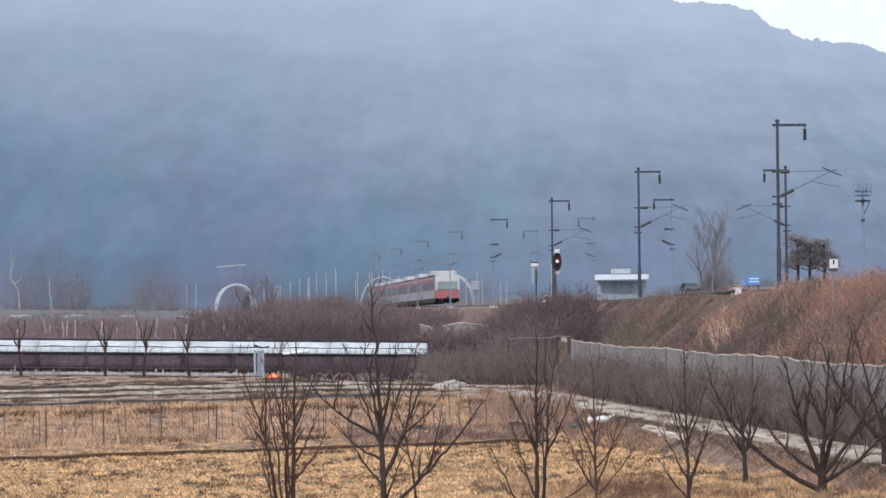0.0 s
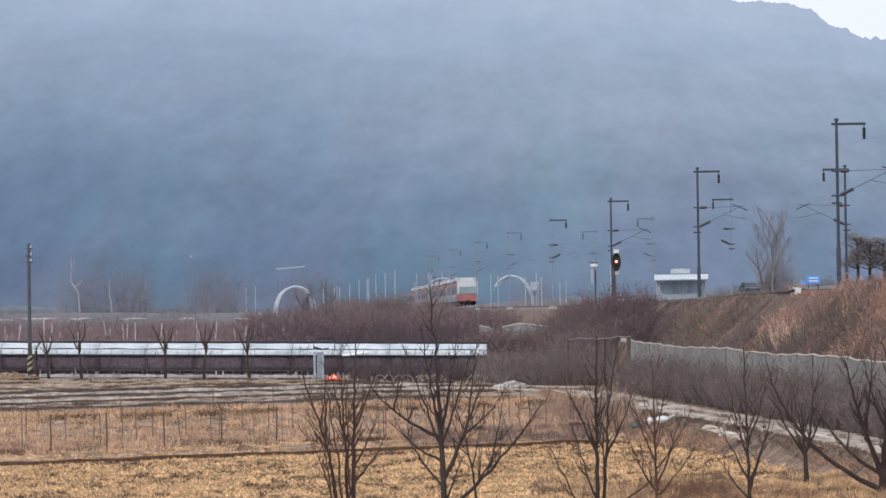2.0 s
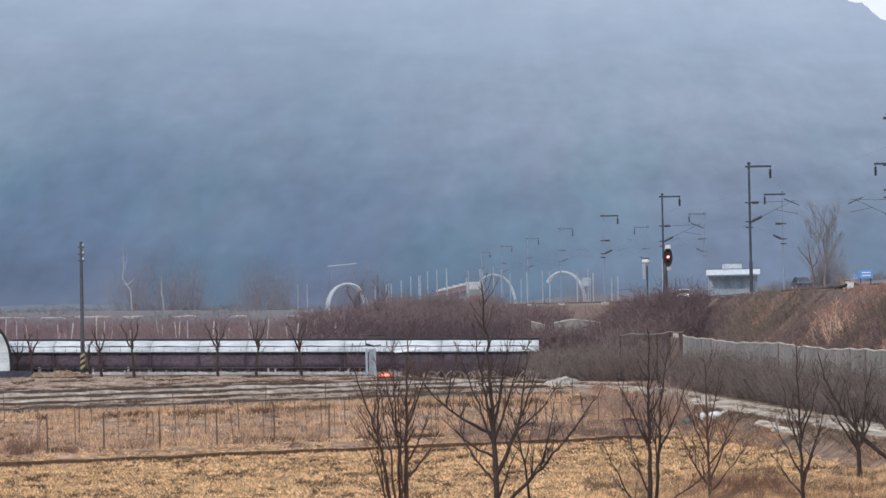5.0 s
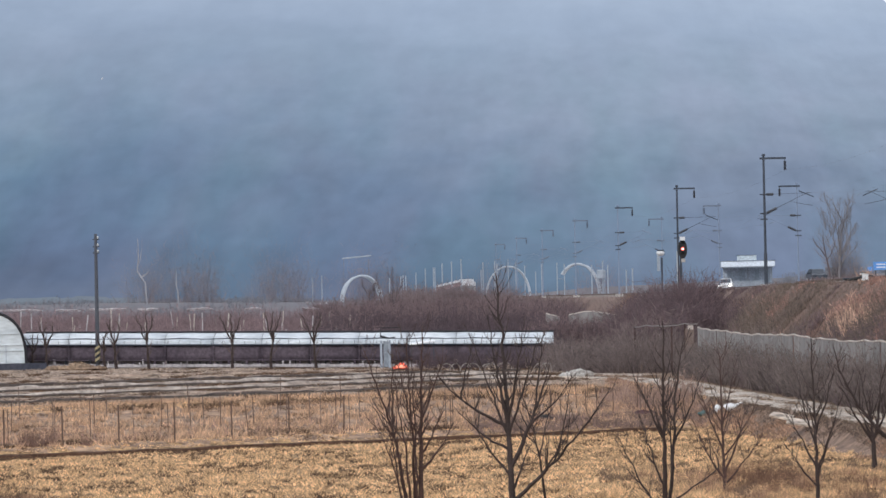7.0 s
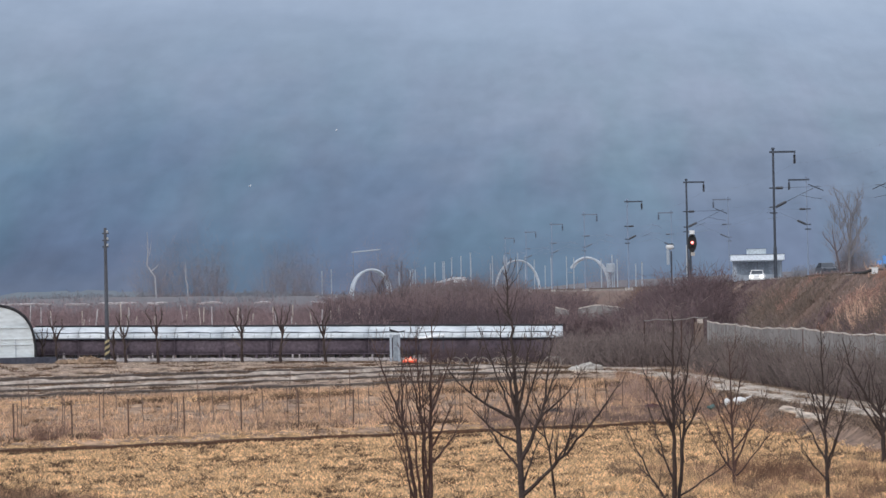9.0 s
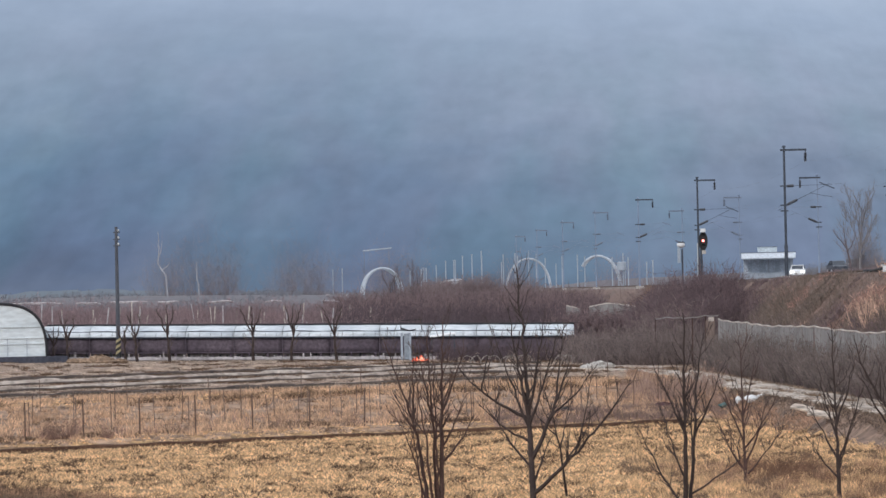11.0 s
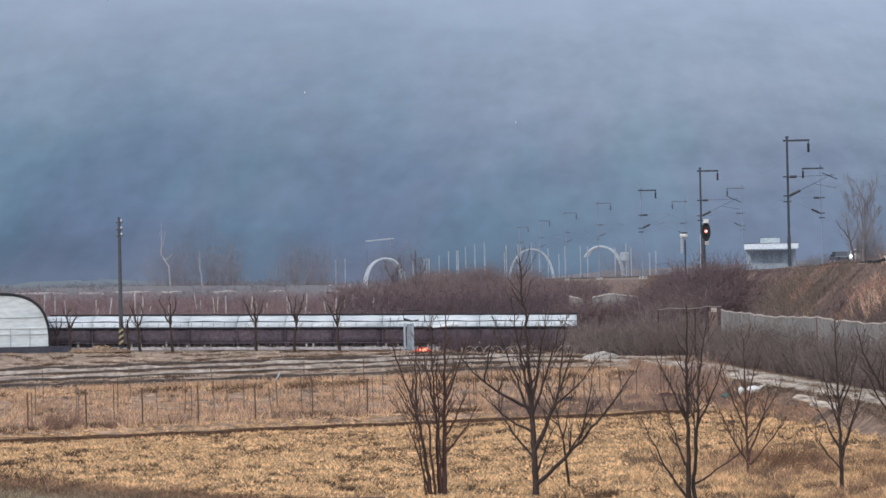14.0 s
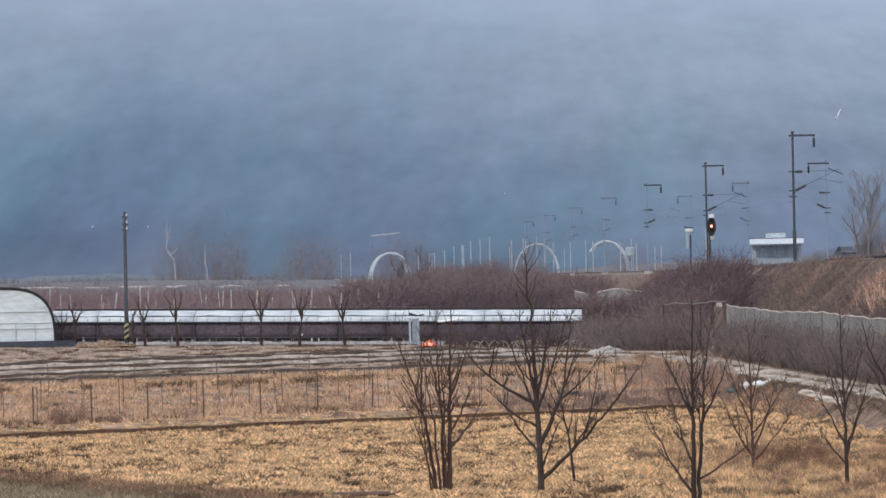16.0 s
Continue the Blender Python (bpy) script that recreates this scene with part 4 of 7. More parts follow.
def car(name, label, paint, lights):
    """A small car that faces -y."""
    c = thing(name, label, "car")
    lower = [(0.0, 0.35), (0.0, 0.75), (1.0, 0.92), (3.9, 0.95), (4.3, 0.8), (4.3, 0.35)]
    g = Geo()
    g.sheet([[(s * 0.85, y - 2.1, z) for y, z in lower] for s in (-1, 1)])
    for s in (-1, 1):
        k = len(g.v)
        g.v += [(s * 0.85, y - 2.1, z) for y, z in lower]
        g.f.append(tuple(range(k, k + 6)))
    body = part("body", g, paint, c)
    k = Geo()
    rows = [[(x * a, y - 2.1, z) for x in (-0.78, -0.4, 0.4, 0.78)] for y, z, a in ((0.95, 0.92, 1.0), (1.7, 1.42, 0.82), (3.2, 1.45, 0.82), (4.0, 0.95, 1.0))]
    k.sheet(rows, 0.05)
    part("cabin", k, paint, c)
    part("windscreen", Geo().sheet([[(x, y - 2.13, z) for x in (-0.62, 0.62)] for y, z in ((1.05, 0.98), (1.65, 1.38))], 0.02), GLASS_DARK, body)
    for s in (-1, 1):
        part("side_window", Geo().box(0.72 * s, 0.35, 1.17, 0.06, 1.7, 0.36), GLASS_DARK, body)
        part("headlight", Geo().blob(0.56 * s, -2.1, 0.68, 0.22, 0.1, 0.15, 10, 0), lights, body, smooth=True)
        for y in (-1.35, 1.3):
            w = part("wheel", Geo().tube([(0.68 * s, y, 0.31), (0.88 * s, y, 0.31)], 0.31, 14), BLACK, c)
            part("rim", Geo().tube([(0.88 * s, y, 0.31), (0.9 * s, y, 0.31)], 0.19, 10), STEEL_PALE, w)
    part("bumper", Geo().box(0, -2.12, 0.45, 1.6, 0.12, 0.2, 0, 0.04), paint, body)
    return c


MOVING_CAR = car("white_car", "white car driving with its headlights on", WHITE_PAINT, HEADLIGHT)
for n, (x, y, r) in enumerate(((28.1, 369, 6), (30.5, 377, -8))):
    parked = car("parked_car", "dark car parked by the road", PARKED_PAINT, GLASS_DARK)
    parked.matrix_basis = pose(x, y, gz(x, y), 0, 0, r)


# ---- greenhouses ----
def hoop(w, h, n=18, flat=2.6):
    """Outline of a vinyl house: upright low walls under a rounded roof."""
    pts = []
    for i in range(n + 1):
        a = math.pi * i / n
        c, s = math.cos(a), math.sin(a)
        pts.append((-w * math.copysign(abs(c) ** (2 / flat), c), h * abs(s) ** (2 / flat)))
    return pts


def make_gable_house():
    x, y = -37.3, 200
    z = 2.25
    g = thing("vinyl_greenhouse", "round-topped greenhouse in stained white film", "greenhouse", "greenhouses", at=pose(x, y, z, 0, 0, 11.5))
    prof = hoop(3.6, 3.6, 24, 3.1)
    part("film", Geo().sheet([[(px, d, pz) for px, pz in prof] for d in range(0, 31, 3)], 0.03), FILM, g, smooth=True)
    end = Geo()
    end.v = [(px, 0.05, pz) for px, pz in prof] + [(px, 0.09, pz) for px, pz in prof]
    m = len(prof)
    end.f = [tuple(range(m)), tuple(range(2 * m - 1, m - 1, -1))] + [(i, i + 1, i + 1 + m, i + m) for i in range(m - 1)]
    part("end_sheet", end, FILM_END, g, "grey-stained end sheet")
    part("end_hoop", Geo().tube([(px * 1.01, 0, pz * 1.01) for px, pz in prof], 0.09, 6), BLACK_EDGE, g, "dark edging")
    for k in (1.45, 1.1, 2.15):
        part("batten", Geo().box(0, 0.02, k, 6.9 if k < 2 else 6.5, 0.05, 0.035), STEEL_PALE, g)
    for k in (-2.4, -1.2, 0, 1.2, 2.4):
        part("stud", Geo().box(k, 0.025, 0.75, 0.03, 0.05, 1.4), HAZE_STEEL, g)
    part("skirt", Geo().box(0.6, -0.15, 0.1, 8.6, 0.25, 0.46, 0, 0.05), NAVY_FILM, g, "dark bluish ground skirt")


make_gable_house()


def make_long_house():
    """Low long greenhouse: bright roof film over a dark net front."""
    g = thing("long_greenhouse", "long low greenhouse with white roof film and dark net sides", "greenhouse", "greenhouses")
    x0, x1, y = -35.0, -1.0, 206.0

    def base(x):
        return 1.64 + (x1 - x) * 0.0175

    n = 11
    step = (x1 - x0) / n
    for i in range(n):
        a, b = x0 + i * step, x0 + (i + 1) * step - 0.03
        panel = Geo()
        arc = [(0.0, 1.42), (0.25, 1.72), (0.8, 2.0), (1.7, 2.14), (3.0, 2.16), (4.6, 1.95), (5.6, 1.42)]
        cols = 5
        rows = []
        for c in range(cols):
            x = a + (b - a) * c / (cols - 1)
            sag = 0.01 * math.sin(c * 2.1 + i * 1.3)
            rows.append([(x, y + dy, base(x) + dz + sag * (dy > 0.1)) for dy, dz in arc])
        panel.sheet(rows, 0.02)
        part("roof_film", panel, FILM, g, smooth=True)
        net = Geo()
        rows = []
        for c in range(7):
            x = a + (b - a) * c / 6
            rows.append([(x, y + 0.18 + 0.05 * math.sin(c * 2.4 + i), base(x) + zz) for zz in (0.42, 0.8, 1.1, 1.40)])
        net.sheet(rows, 0.02)
        part("side_net", net, NET, g, "dark shade net", True)
        part("post", Geo().tube([(a, y + 0.05, base(a) - 0.3), (a, y + 0.05, base(a) + 1.45)], 0.03, 6), NET, g)
        part("skirt_film", Geo().sheet([[(a + (b - a) * c / 4, y - 0.3 + 0.04 * math.sin(c * 2 + i), base(a + (b - a) * c / 4) + zz) for zz in (-0.15, 0.1, 0.2 + 0.04 * math.sin(c * 3.1 + i * 2))] for c in range(5)], 0.02), (SKIRT_FILM if a < -9 else NET), g)
        part("lower_net", Geo().sheet([[(x, y + 0.5, base(x) + zz) for zz in (-0.1, 0.5)] for x in (a, b)], 0.02), (STAKE_GREY if a < -9 else NET), g)
        for k in range(8):
            x = a + (k + random.uniform(0.2, 0.8)) * step / 8
            hgt = random.uniform(0.24, 0.5)
            part("grow_bag", Geo().box(x, y + 0.12 + random.uniform(0, 0.15), base(x) + hgt / 2 + 0.02, random.uniform(0.05, 0.17), 0.2, hgt, 0, 0.03), random.choice((NET, NET, SKIRT_FILM, BLACK_EDGE)) if a < -9 else NET, g)
    for dz, dy, r, mt, nm in ((2.2, 2.3, 0.085, BLACK_EDGE, "ridge_roll"), (1.42, -0.02, 0.045, STEEL, "eave_rail"), (1.80, 0.33, 0.034, STEEL, "clamp_rail"), (0.44, 0.08, 0.035, NET, "roll_bar")):
        part(nm, Geo().tube([(x0 + (x1 - x0) * i / 40, y + dy, base(x0 + (x1 - x0) * i / 40) + dz + (0.03 * math.sin(i * 1.7) if nm == "clamp_rail" else 0)) for i in range(41)], r, 6), mt, g)
    for i in range(48):
        x = x0 + 0.35 + i * 0.7
        part("clamp_post", Geo().tube([(x, y - 0.02, base(x) + 1.43), (x, y + 0.16, base(x) + 1.64), (x, y + 0.34, base(x) + 1.8)], 0.016, 4), STEEL, g)
    # ground sheet before it
    s = Geo()
    s.sheet([[(x, y - d, gz(x, y - d) + 0.05) for d in (2.3, 1.6, 0.9, 0.3)] for x in np.arange(-33, -11, 0.8)])
    tagged(part("ground_sheet", s, PALE_SHEET), "pale plastic sheeting laid along the greenhouse foot", "plastic sheet")
    c = thing("white_canopy", "small white sheet canopy on thin posts", "canopy", at=pose(-9.2, 203.2, gz(-9.2, 203.2)))
    part("sheet", Geo().sheet([[(x, dy, 1.62 + 0.08 * math.sin(x * 2) - 0.2 * abs(dy)) for dy in (-0.5, 0, 0.5)] for x in (-0.8, -0.4, 0, 0.4, 0.8)], 0.05), WHITE_PAINT, c)
    for k in (-0.7, 0.7):
        part("post", Geo().tube([(k, 0, -0.2), (k, 0, 1.6)], 0.03, 5), STEEL, c)
    # pale door frame at the side passage
    x, y = -11.55, 203.6
    d = thing("sheeted_doorway", "pale film-covered door frame with a dark hood", "doorway", at=pose(x, y, gz(x, y)))
    h = 1.72
    for k in (-0.26, 0.26):
        part("jamb", Geo().box(k, 0, h / 2, 0.14, 0.16, h, 0, 0.02), HAZE_STEEL, d)
    part("film_panel", Geo().box(0.08, 0.1, h / 2, 0.42, 0.05, h * 0.94), GREY_WALL, d)
    part("hood", Geo().sheet([[(-0.3, -0.2, h + 0.22), (-0.3, 0.3, h + 0.26)], [(0.2, -0.25, h + 0.08), (0.2, 0.3, h + 0.1)], [(0.62, -0.2, h + 0.16), (0.62, 0.3, h + 0.16)]], 0.08), BLACK_EDGE, d, "dark sagging hood")
    part("frame_top", Geo().tube([(-0.3, 0, h + 0.2), (-0.3, 0, h + 0.78), (1.0, 0, h + 0.8), (1.0, 0, h)], 0.03, 5), BLACK_EDGE, d)


make_long_house()


def far_hoops(x, y, w, h, n, r, film, label, part_of=1.0, turn=0):
    g = thing("hoop_frame", label, "greenhouse frame", "bare greenhouse frames", at=pose(x, y, gz(x, y), 0, 0, turn))
    prof = hoop(w, h, 20, 2.1)
    for i in range(n):
        pts = [(px, i * 1.4, pz) for px, pz in prof]
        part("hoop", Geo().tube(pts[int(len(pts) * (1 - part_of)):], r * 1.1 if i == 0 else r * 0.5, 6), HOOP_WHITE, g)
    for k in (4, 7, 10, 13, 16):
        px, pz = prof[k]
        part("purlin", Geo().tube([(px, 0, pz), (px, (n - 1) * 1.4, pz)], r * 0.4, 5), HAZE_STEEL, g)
    if film:
        part("film_band", Geo().sheet([[(px * k, dy, pz * k) for px, pz in prof[film[0]:film[1]]] for dy, k in ((-0.1, 1.0), (0.0, 1.02), (1.2, 1.02))], 0.03), FILM_END, g, smooth=True)


far_hoops(-31.7, 500, 3.0, 11.4 - gz(-32, 500), 6, 0.16, (2, 15), "bare greenhouse hoops with a strip of pale film", turn=8)
far_hoops(-13.25, 720, 4.9, 15.58 - gz(-13.25, 720), 5, 0.17, None, "bare white greenhouse hoops", turn=4)
far_hoops(1.47, 520, 3.55, 12.83 - gz(1.47, 520), 4, 0.17, (8, 18), "greenhouse hoops half covered with pale film", 0.74, turn=-6)


def make_far_posts():
    """Pale trellis posts of the orchards behind."""
    src = thing("trellis_post", "tall pale concrete trellis post in an orchard", "post", "orchard trellis posts")
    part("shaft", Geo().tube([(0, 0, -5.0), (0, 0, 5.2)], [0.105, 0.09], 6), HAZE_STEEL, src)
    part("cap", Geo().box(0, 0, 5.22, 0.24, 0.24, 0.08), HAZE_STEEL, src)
    first = True
    for x, y, z in ((-22.5, 480, 11.4), (-21.1, 480, 12.0), (-19.9, 480, 12.1), (-18.6, 480, 12.7), (-17.2, 480, 12.9), (-15.8, 480, 13.3), (-24.0, 480, 11.0), (-12.3, 470, 12.6), (-10.6, 470, 12.7), (-12.1, 658, 16.2), (-8.1, 609, 14.0), (-4.6, 566, 13.6), (-1.8, 532, 13.3), (-0.6, 517, 12.8), (3.4, 468, 11.8), (4.8, 451, 12.1), (5.4, 443, 11.4), (-13.2, 493, 11.8), (-26.8, 520, 11.4), (-28.6, 520, 11.2), (-39.5, 520, 11.8), (-41, 520, 11.6), (7.5, 420, 10.4), (8.3, 420, 10.6), (-5.8, 581, 12.5), (-25.4, 500, 11.3), (-20.5, 500, 12.4), (-16.4, 500, 12.9), (-9.6, 440, 11.9), (-10.2, 635, 15.2)):
        m = pose(x, y, z - 5.25)
        if first:
            src.matrix_basis, first = m, False
        else:
            copy_thing(src, m)
    x, y = 4.57, 450
    t = thing("water_tank_stand", "pale tank on a steel stand between the greenhouses", "tank stand", at=pose(x, y, gz(x, y)))
    h = 10.9 - gz(x, y)
    for dx in (-0.47, 0.47):
        for dy in (-0.47, 0.47):
            part("leg", Geo().tube([(dx, dy, -0.5), (dx, dy, h - 1.2)], 0.05, 5), HAZE_STEEL, t)
    part("brace", Geo().tube([(-0.47, -0.47, h - 3.2), (0.47, -0.47, h - 1.3)], 0.03, 5), HAZE_STEEL, t)
    part("tank", Geo().tube([(0, 0, h - 1.2), (0, 0, h - 1.1), (0, 0, h - 0.1), (0, 0, h)], [0.6, 0.64, 0.64, 0.45], 12), HAZE_STEEL, t)


make_far_posts()


# ---- poles ----
def make_utility_pole():
    x, y = -29.75, 204.0
    z = gz(x, y)
    p = thing("utility_pole", "concrete utility pole with a yellow and black striped guard", "utility pole", at=pose(x, y, z))
    h = 10.6 - z
    part("shaft", Geo().tube([(0, 0, -0.5), (0, 0, h)], [0.15, 0.09], 10), CONCRETE_POLE, p)
    for i, k in enumerate((h - 0.35, h - 0.8, h - 1.2)):
        part("crossarm", Geo().box(0.02, 0, k, 0.42, 0.1, 0.07), STEEL, p)
        part("insulator", Geo().tube([(0.12, 0, k + 0.03), (0.12, 0, k + 0.13), (0.12, 0, k + 0.2)], [0.05, 0.08, 0.04], 8), STEEL_PALE, p)
    guard = part("guard_sleeve", Geo().tube([(0, 0, 0.3), (0, 0, 1.4)], [0.165, 0.16], 14), BLACK, p)
    for k in range(3):
        g = Geo()
        g.sheet([[(0.171 * math.sin(a), -0.171 * math.cos(a), 0.35 + k * 0.36 + 0.16 * (a + 1.6) / 1.6 + dz) for dz in (0, 0.17)] for a in [-1.6 + 0.4 * i for i in range(9)]])
        part("stripe", g, YELLOW, guard, "yellow stripe")
    # bleached dead trees by the far woods
    for k, (xx, yy, top) in enumerate(((-55.6, 420, 15.8), (-52.0, 430, 12.0))):
        q = thing("dead_tree", "slender bleached dead tree with a broken crown", "tree", at=pose(xx, yy, gz(xx, yy)))
        hh = top - gz(xx, yy)
        bend = 0.9 - 0.7 * k
        part("trunk", Geo().tube([(bend, 0, -0.3), (bend * 0.8, 0, hh * 0.32), (-bend * 0.3, 0, hh * 0.5), (-bend * 0.1, 0, hh * 0.75), (-bend * 0.2, 0, hh)], [0.11, 0.11, 0.10, 0.06, 0.03], 7), BARK_BLEACHED, q)
        if k == 0:
            part("limb", Geo().tube([(0.15, 0, hh * 0.4), (0.9, 0.1, hh * 0.46), (1.3, 0.1, hh * 0.52)], [0.1, 0.08, 0.03], 6), BARK_BLEACHED, q)
            part("limb", Geo().tube([(-0.25, 0, hh * 0.58), (0.1, 0.1, hh * 0.68), (0.35, 0.1, hh * 0.86)], [0.06, 0.05, 0.02], 6), BARK_BLEACHED, q)
        part("twigs", Geo().tube([(-bend * 0.1, 0, hh * 0.7), (-0.4, 0.1, hh * 0.85)], [0.04, 0.015], 5), BARK_BLEACHED, q)


make_utility_pole()


# ---- bare trees ----
def grow(geo, tips, p, d, length, r, level, rng, sides, bend=0.16, up=0.10):
    """One limb with its side branches; the last twigs go to tips."""
    n = 7
    pts, rad, q, dd, head = [p.copy()], [r], p.copy(), d.normalized(), d.normalized()
    for i in range(n):
        head = (head + Vector((0, 0, up * 0.33))).normalized()
        dd = (dd * 0.45 + head * 0.55 + Vector((rng.gauss(0, bend), rng.gauss(0, bend), rng.gauss(0, bend * 0.6)))).normalized()
        q = q + dd * (length / n)
        pts.append(q.copy())
        rad.append(max(r * (1 - 0.8 * (i + 1) / n), 0.006))
    geo.tube(pts, rad, sides, False)
    if level == 0:
        return pts
    kids = rng.randint(5, 7) if level > 1 else rng.randint(7, 10)
    for k in range(kids):
        t = 0.25 + 0.72 * (k + rng.random()) / kids
        i = min(int(t * n), n - 1)
        s = pts[i].lerp(pts[i + 1], t * n - i)
        axis = (pts[i + 1] - pts[i]).normalized()
        side = Vector((rng.gauss(0, 1), rng.gauss(0, 0.8), rng.gauss(0, 0.4)))
        side = (side - axis * side.dot(axis)).normalized()
        a = rng.uniform(0.35, 0.8)
        nd = axis * math.cos(a) + side * math.sin(a) + Vector((0, 0, up))
        ln = length * rng.uniform(0.26, 0.58) * (1.15 - 0.5 * t)
        if level == 1:
            tips.append((s, s + nd.normalized() * ln, max(r * 0.25, 0.008)))
            if rng.random() < 0.9:
                m = s + nd.normalized() * ln * 0.5
                e = m + (nd.normalized() + Vector((rng.gauss(0, 0.5), rng.gauss(0, 0.5), 0.25))).normalized() * ln * 0.5
                tips.append((m, e, max(r * 0.17, 0.007)))
        else:
            grow(geo, tips, s, nd, ln, max(r * (0.62 - 0.3 * t), 0.008), level - 1, rng, max(4, sides - 1), bend, up)
    return pts


def bare_tree(label, x, y, stems, seed, bark=BARK, twig=TWIG, level=2, group="", z=None, bend=0.24):
    """stems: (height of the fork, lean across, lean in depth, length, radius); the first is the trunk."""
    rng = random.Random(seed)
    z = gz(x, y) if z is None else z
    t = thing("bare_tree", label, "tree", group, at=pose(x, y, z))
    tips = []
    for k, (h0, ax, ay, ln, r) in enumerate(stems):
        d = Vector((math.sin(radians(ax)), math.sin(radians(ay)), math.cos(radians(ax)) * math.cos(radians(ay))))
        limb = Geo()
        if h0 == 0:
            start = Vector(((0.35 * math.sin(radians(ax)) + rng.uniform(-0.04, 0.04)) * (k > 0), rng.uniform(-0.1, 0.1) * (k > 0), -0.2))
        else:
            q = next((i for i in range(len(stem) - 1) if stem[i + 1].z >= h0), len(stem) - 2)
            start = stem[q].lerp(stem[q + 1], min(1, max(0, (h0 - stem[q].z) / max(1e-3, stem[q + 1].z - stem[q].z))))
        made = grow(limb, tips, start, d, ln * 1.1, r * 0.7, level, rng, 7, bend if k else 0.06, 0.30 if k else 0.1)
        if k == 0:
            stem = made
        part("limb" if k else "trunk", limb, bark, t, smooth=True)
    b, e, w = np.array([tuple(s[0]) for s in tips]), np.array([tuple(s[1]) for s in tips]), np.array([s[2] for s in tips])
    crown = spikes("crown", b, e, w, twig)
    crown.parent = t
    return t


def shaped_tree(label, x, y, limbs, seed, bark=BARK, twig=TWIG, group="", thick=1.2, fine=1.1):
    """limbs: (parent, start, end across, end height, bow, radius). A parent of -1 starts at the ground, start being the offset
    across; otherwise start is the height at which the limb leaves its parent. A positive bow swings it out before it rises."""
    rng = random.Random(seed)
    t = thing("bare_tree", label, "tree", group, at=pose(x, y, gz(x, y)))
    lines, tips = [], []
    for k, (up, start, ex, ez, bow, r) in enumerate(limbs):
        if up < 0:
            a = Vector((start, rng.uniform(-0.08, 0.08), -0.2))
        else:
            line = lines[up]
            q = next((i for i in range(len(line) - 1) if line[i + 1].z >= start), len(line) - 2)
            a = line[q].lerp(line[q + 1], min(1, max(0, (start - line[q].z) / max(1e-3, line[q + 1].z - line[q].z))))
        b = Vector((ex, a.y + rng.uniform(-0.5, 0.5) * abs(ez - a.z) * 0.5, ez))
        c = a.lerp(b, 0.5) + (Vector((0, 0, 0.5 * (b.z - a.z))) * -bow + Vector(((b.x - a.x) * bow, 0, 0)) if up >= 0 else Vector(((a.x - b.x) * 0.35, 0, 0)))
        n = max(8, int((b - a).length / 0.22))
        wob = [Vector((rng.gauss(0, 1), rng.gauss(0, 1), rng.gauss(0, 0.5))) * 0.017 for _ in range(n + 1)]
        pts = []
        for i in range(n + 1):
            u = i / n
            pts.append(a * (1 - u) ** 2 + c * 2 * u * (1 - u) + b * u * u + wob[i] * (u > 0) * (0.4 if k == 0 and u < 0.4 else 1.0))
        rad = [max(0.007, r * thick * (1 - 0.82 * (i / n) ** 0.9)) * rng.uniform(0.94, 1.06) for i in range(n + 1)]
        if up < 0:
            rad[0] *= 1.5
        lines.append(pts)
        g = Geo().tube(pts, rad, 7, False)
        # side shoots, most of them on the outer half
        span = (b - a).length
        for m in range(int(span * 3.4 * fine) + 2):
            u = rng.uniform(0.28 if up >= 0 else 0.42, 0.98)
            i = min(int(u * n), n - 1)
            p, ax = pts[i].lerp(pts[i + 1], u * n - i), (pts[i + 1] - pts[i]).normalized()
            side = Vector((rng.choice((-1, 1)) * rng.uniform(0.5, 1.0), rng.uniform(-0.7, 0.7), rng.uniform(0.0, 0.5)))
            d = (ax * rng.uniform(0.5, 1.0) + side * rng.uniform(0.5, 0.9)).normalized()
            ln = rng.uniform(0.22, 0.62) * (1.25 - 0.6 * u) * min(1.5, 0.5 + span * 0.25)
            mid = p + d * ln * 0.5
            end = mid + (d * 0.7 + Vector((0, 0, rng.uniform(0.2, 0.8)))).normalized() * ln * 0.6
            rr = max(0.008, rad[i] * 0.42)
            g.tube([p, mid, end], [rr, rr * 0.75, 0.006], 5, False)
            for _ in range(3):
                o = p.lerp(mid, rng.uniform(0.5, 1.0)) if rng.random() < 0.4 else mid.lerp(end, rng.random())
                dd = (d + Vector((rng.gauss(0, 0.6), rng.gauss(0, 0.5), rng.uniform(0.0, 0.8)))).normalized()
                tips.append((o, o + dd * ln * rng.uniform(0.25, 0.6), 0.0095))
        for _ in range(3):
            d = ((pts[-1] - pts[-2]).normalized() + Vector((rng.gauss(0, 0.4), rng.gauss(0, 0.4), 0.3))).normalized()
            tips.append((pts[-1], pts[-1] + d * rng.uniform(0.2, 0.4), 0.007))
        part("limb" if k else "trunk", g, bark, t, smooth=True)
    crown = spikes("crown", np.array([tuple(q[0]) for q in tips]), np.array([tuple(q[1]) for q in tips]), np.array([q[2] for q in tips]), twig)
    crown.parent = t
    return t


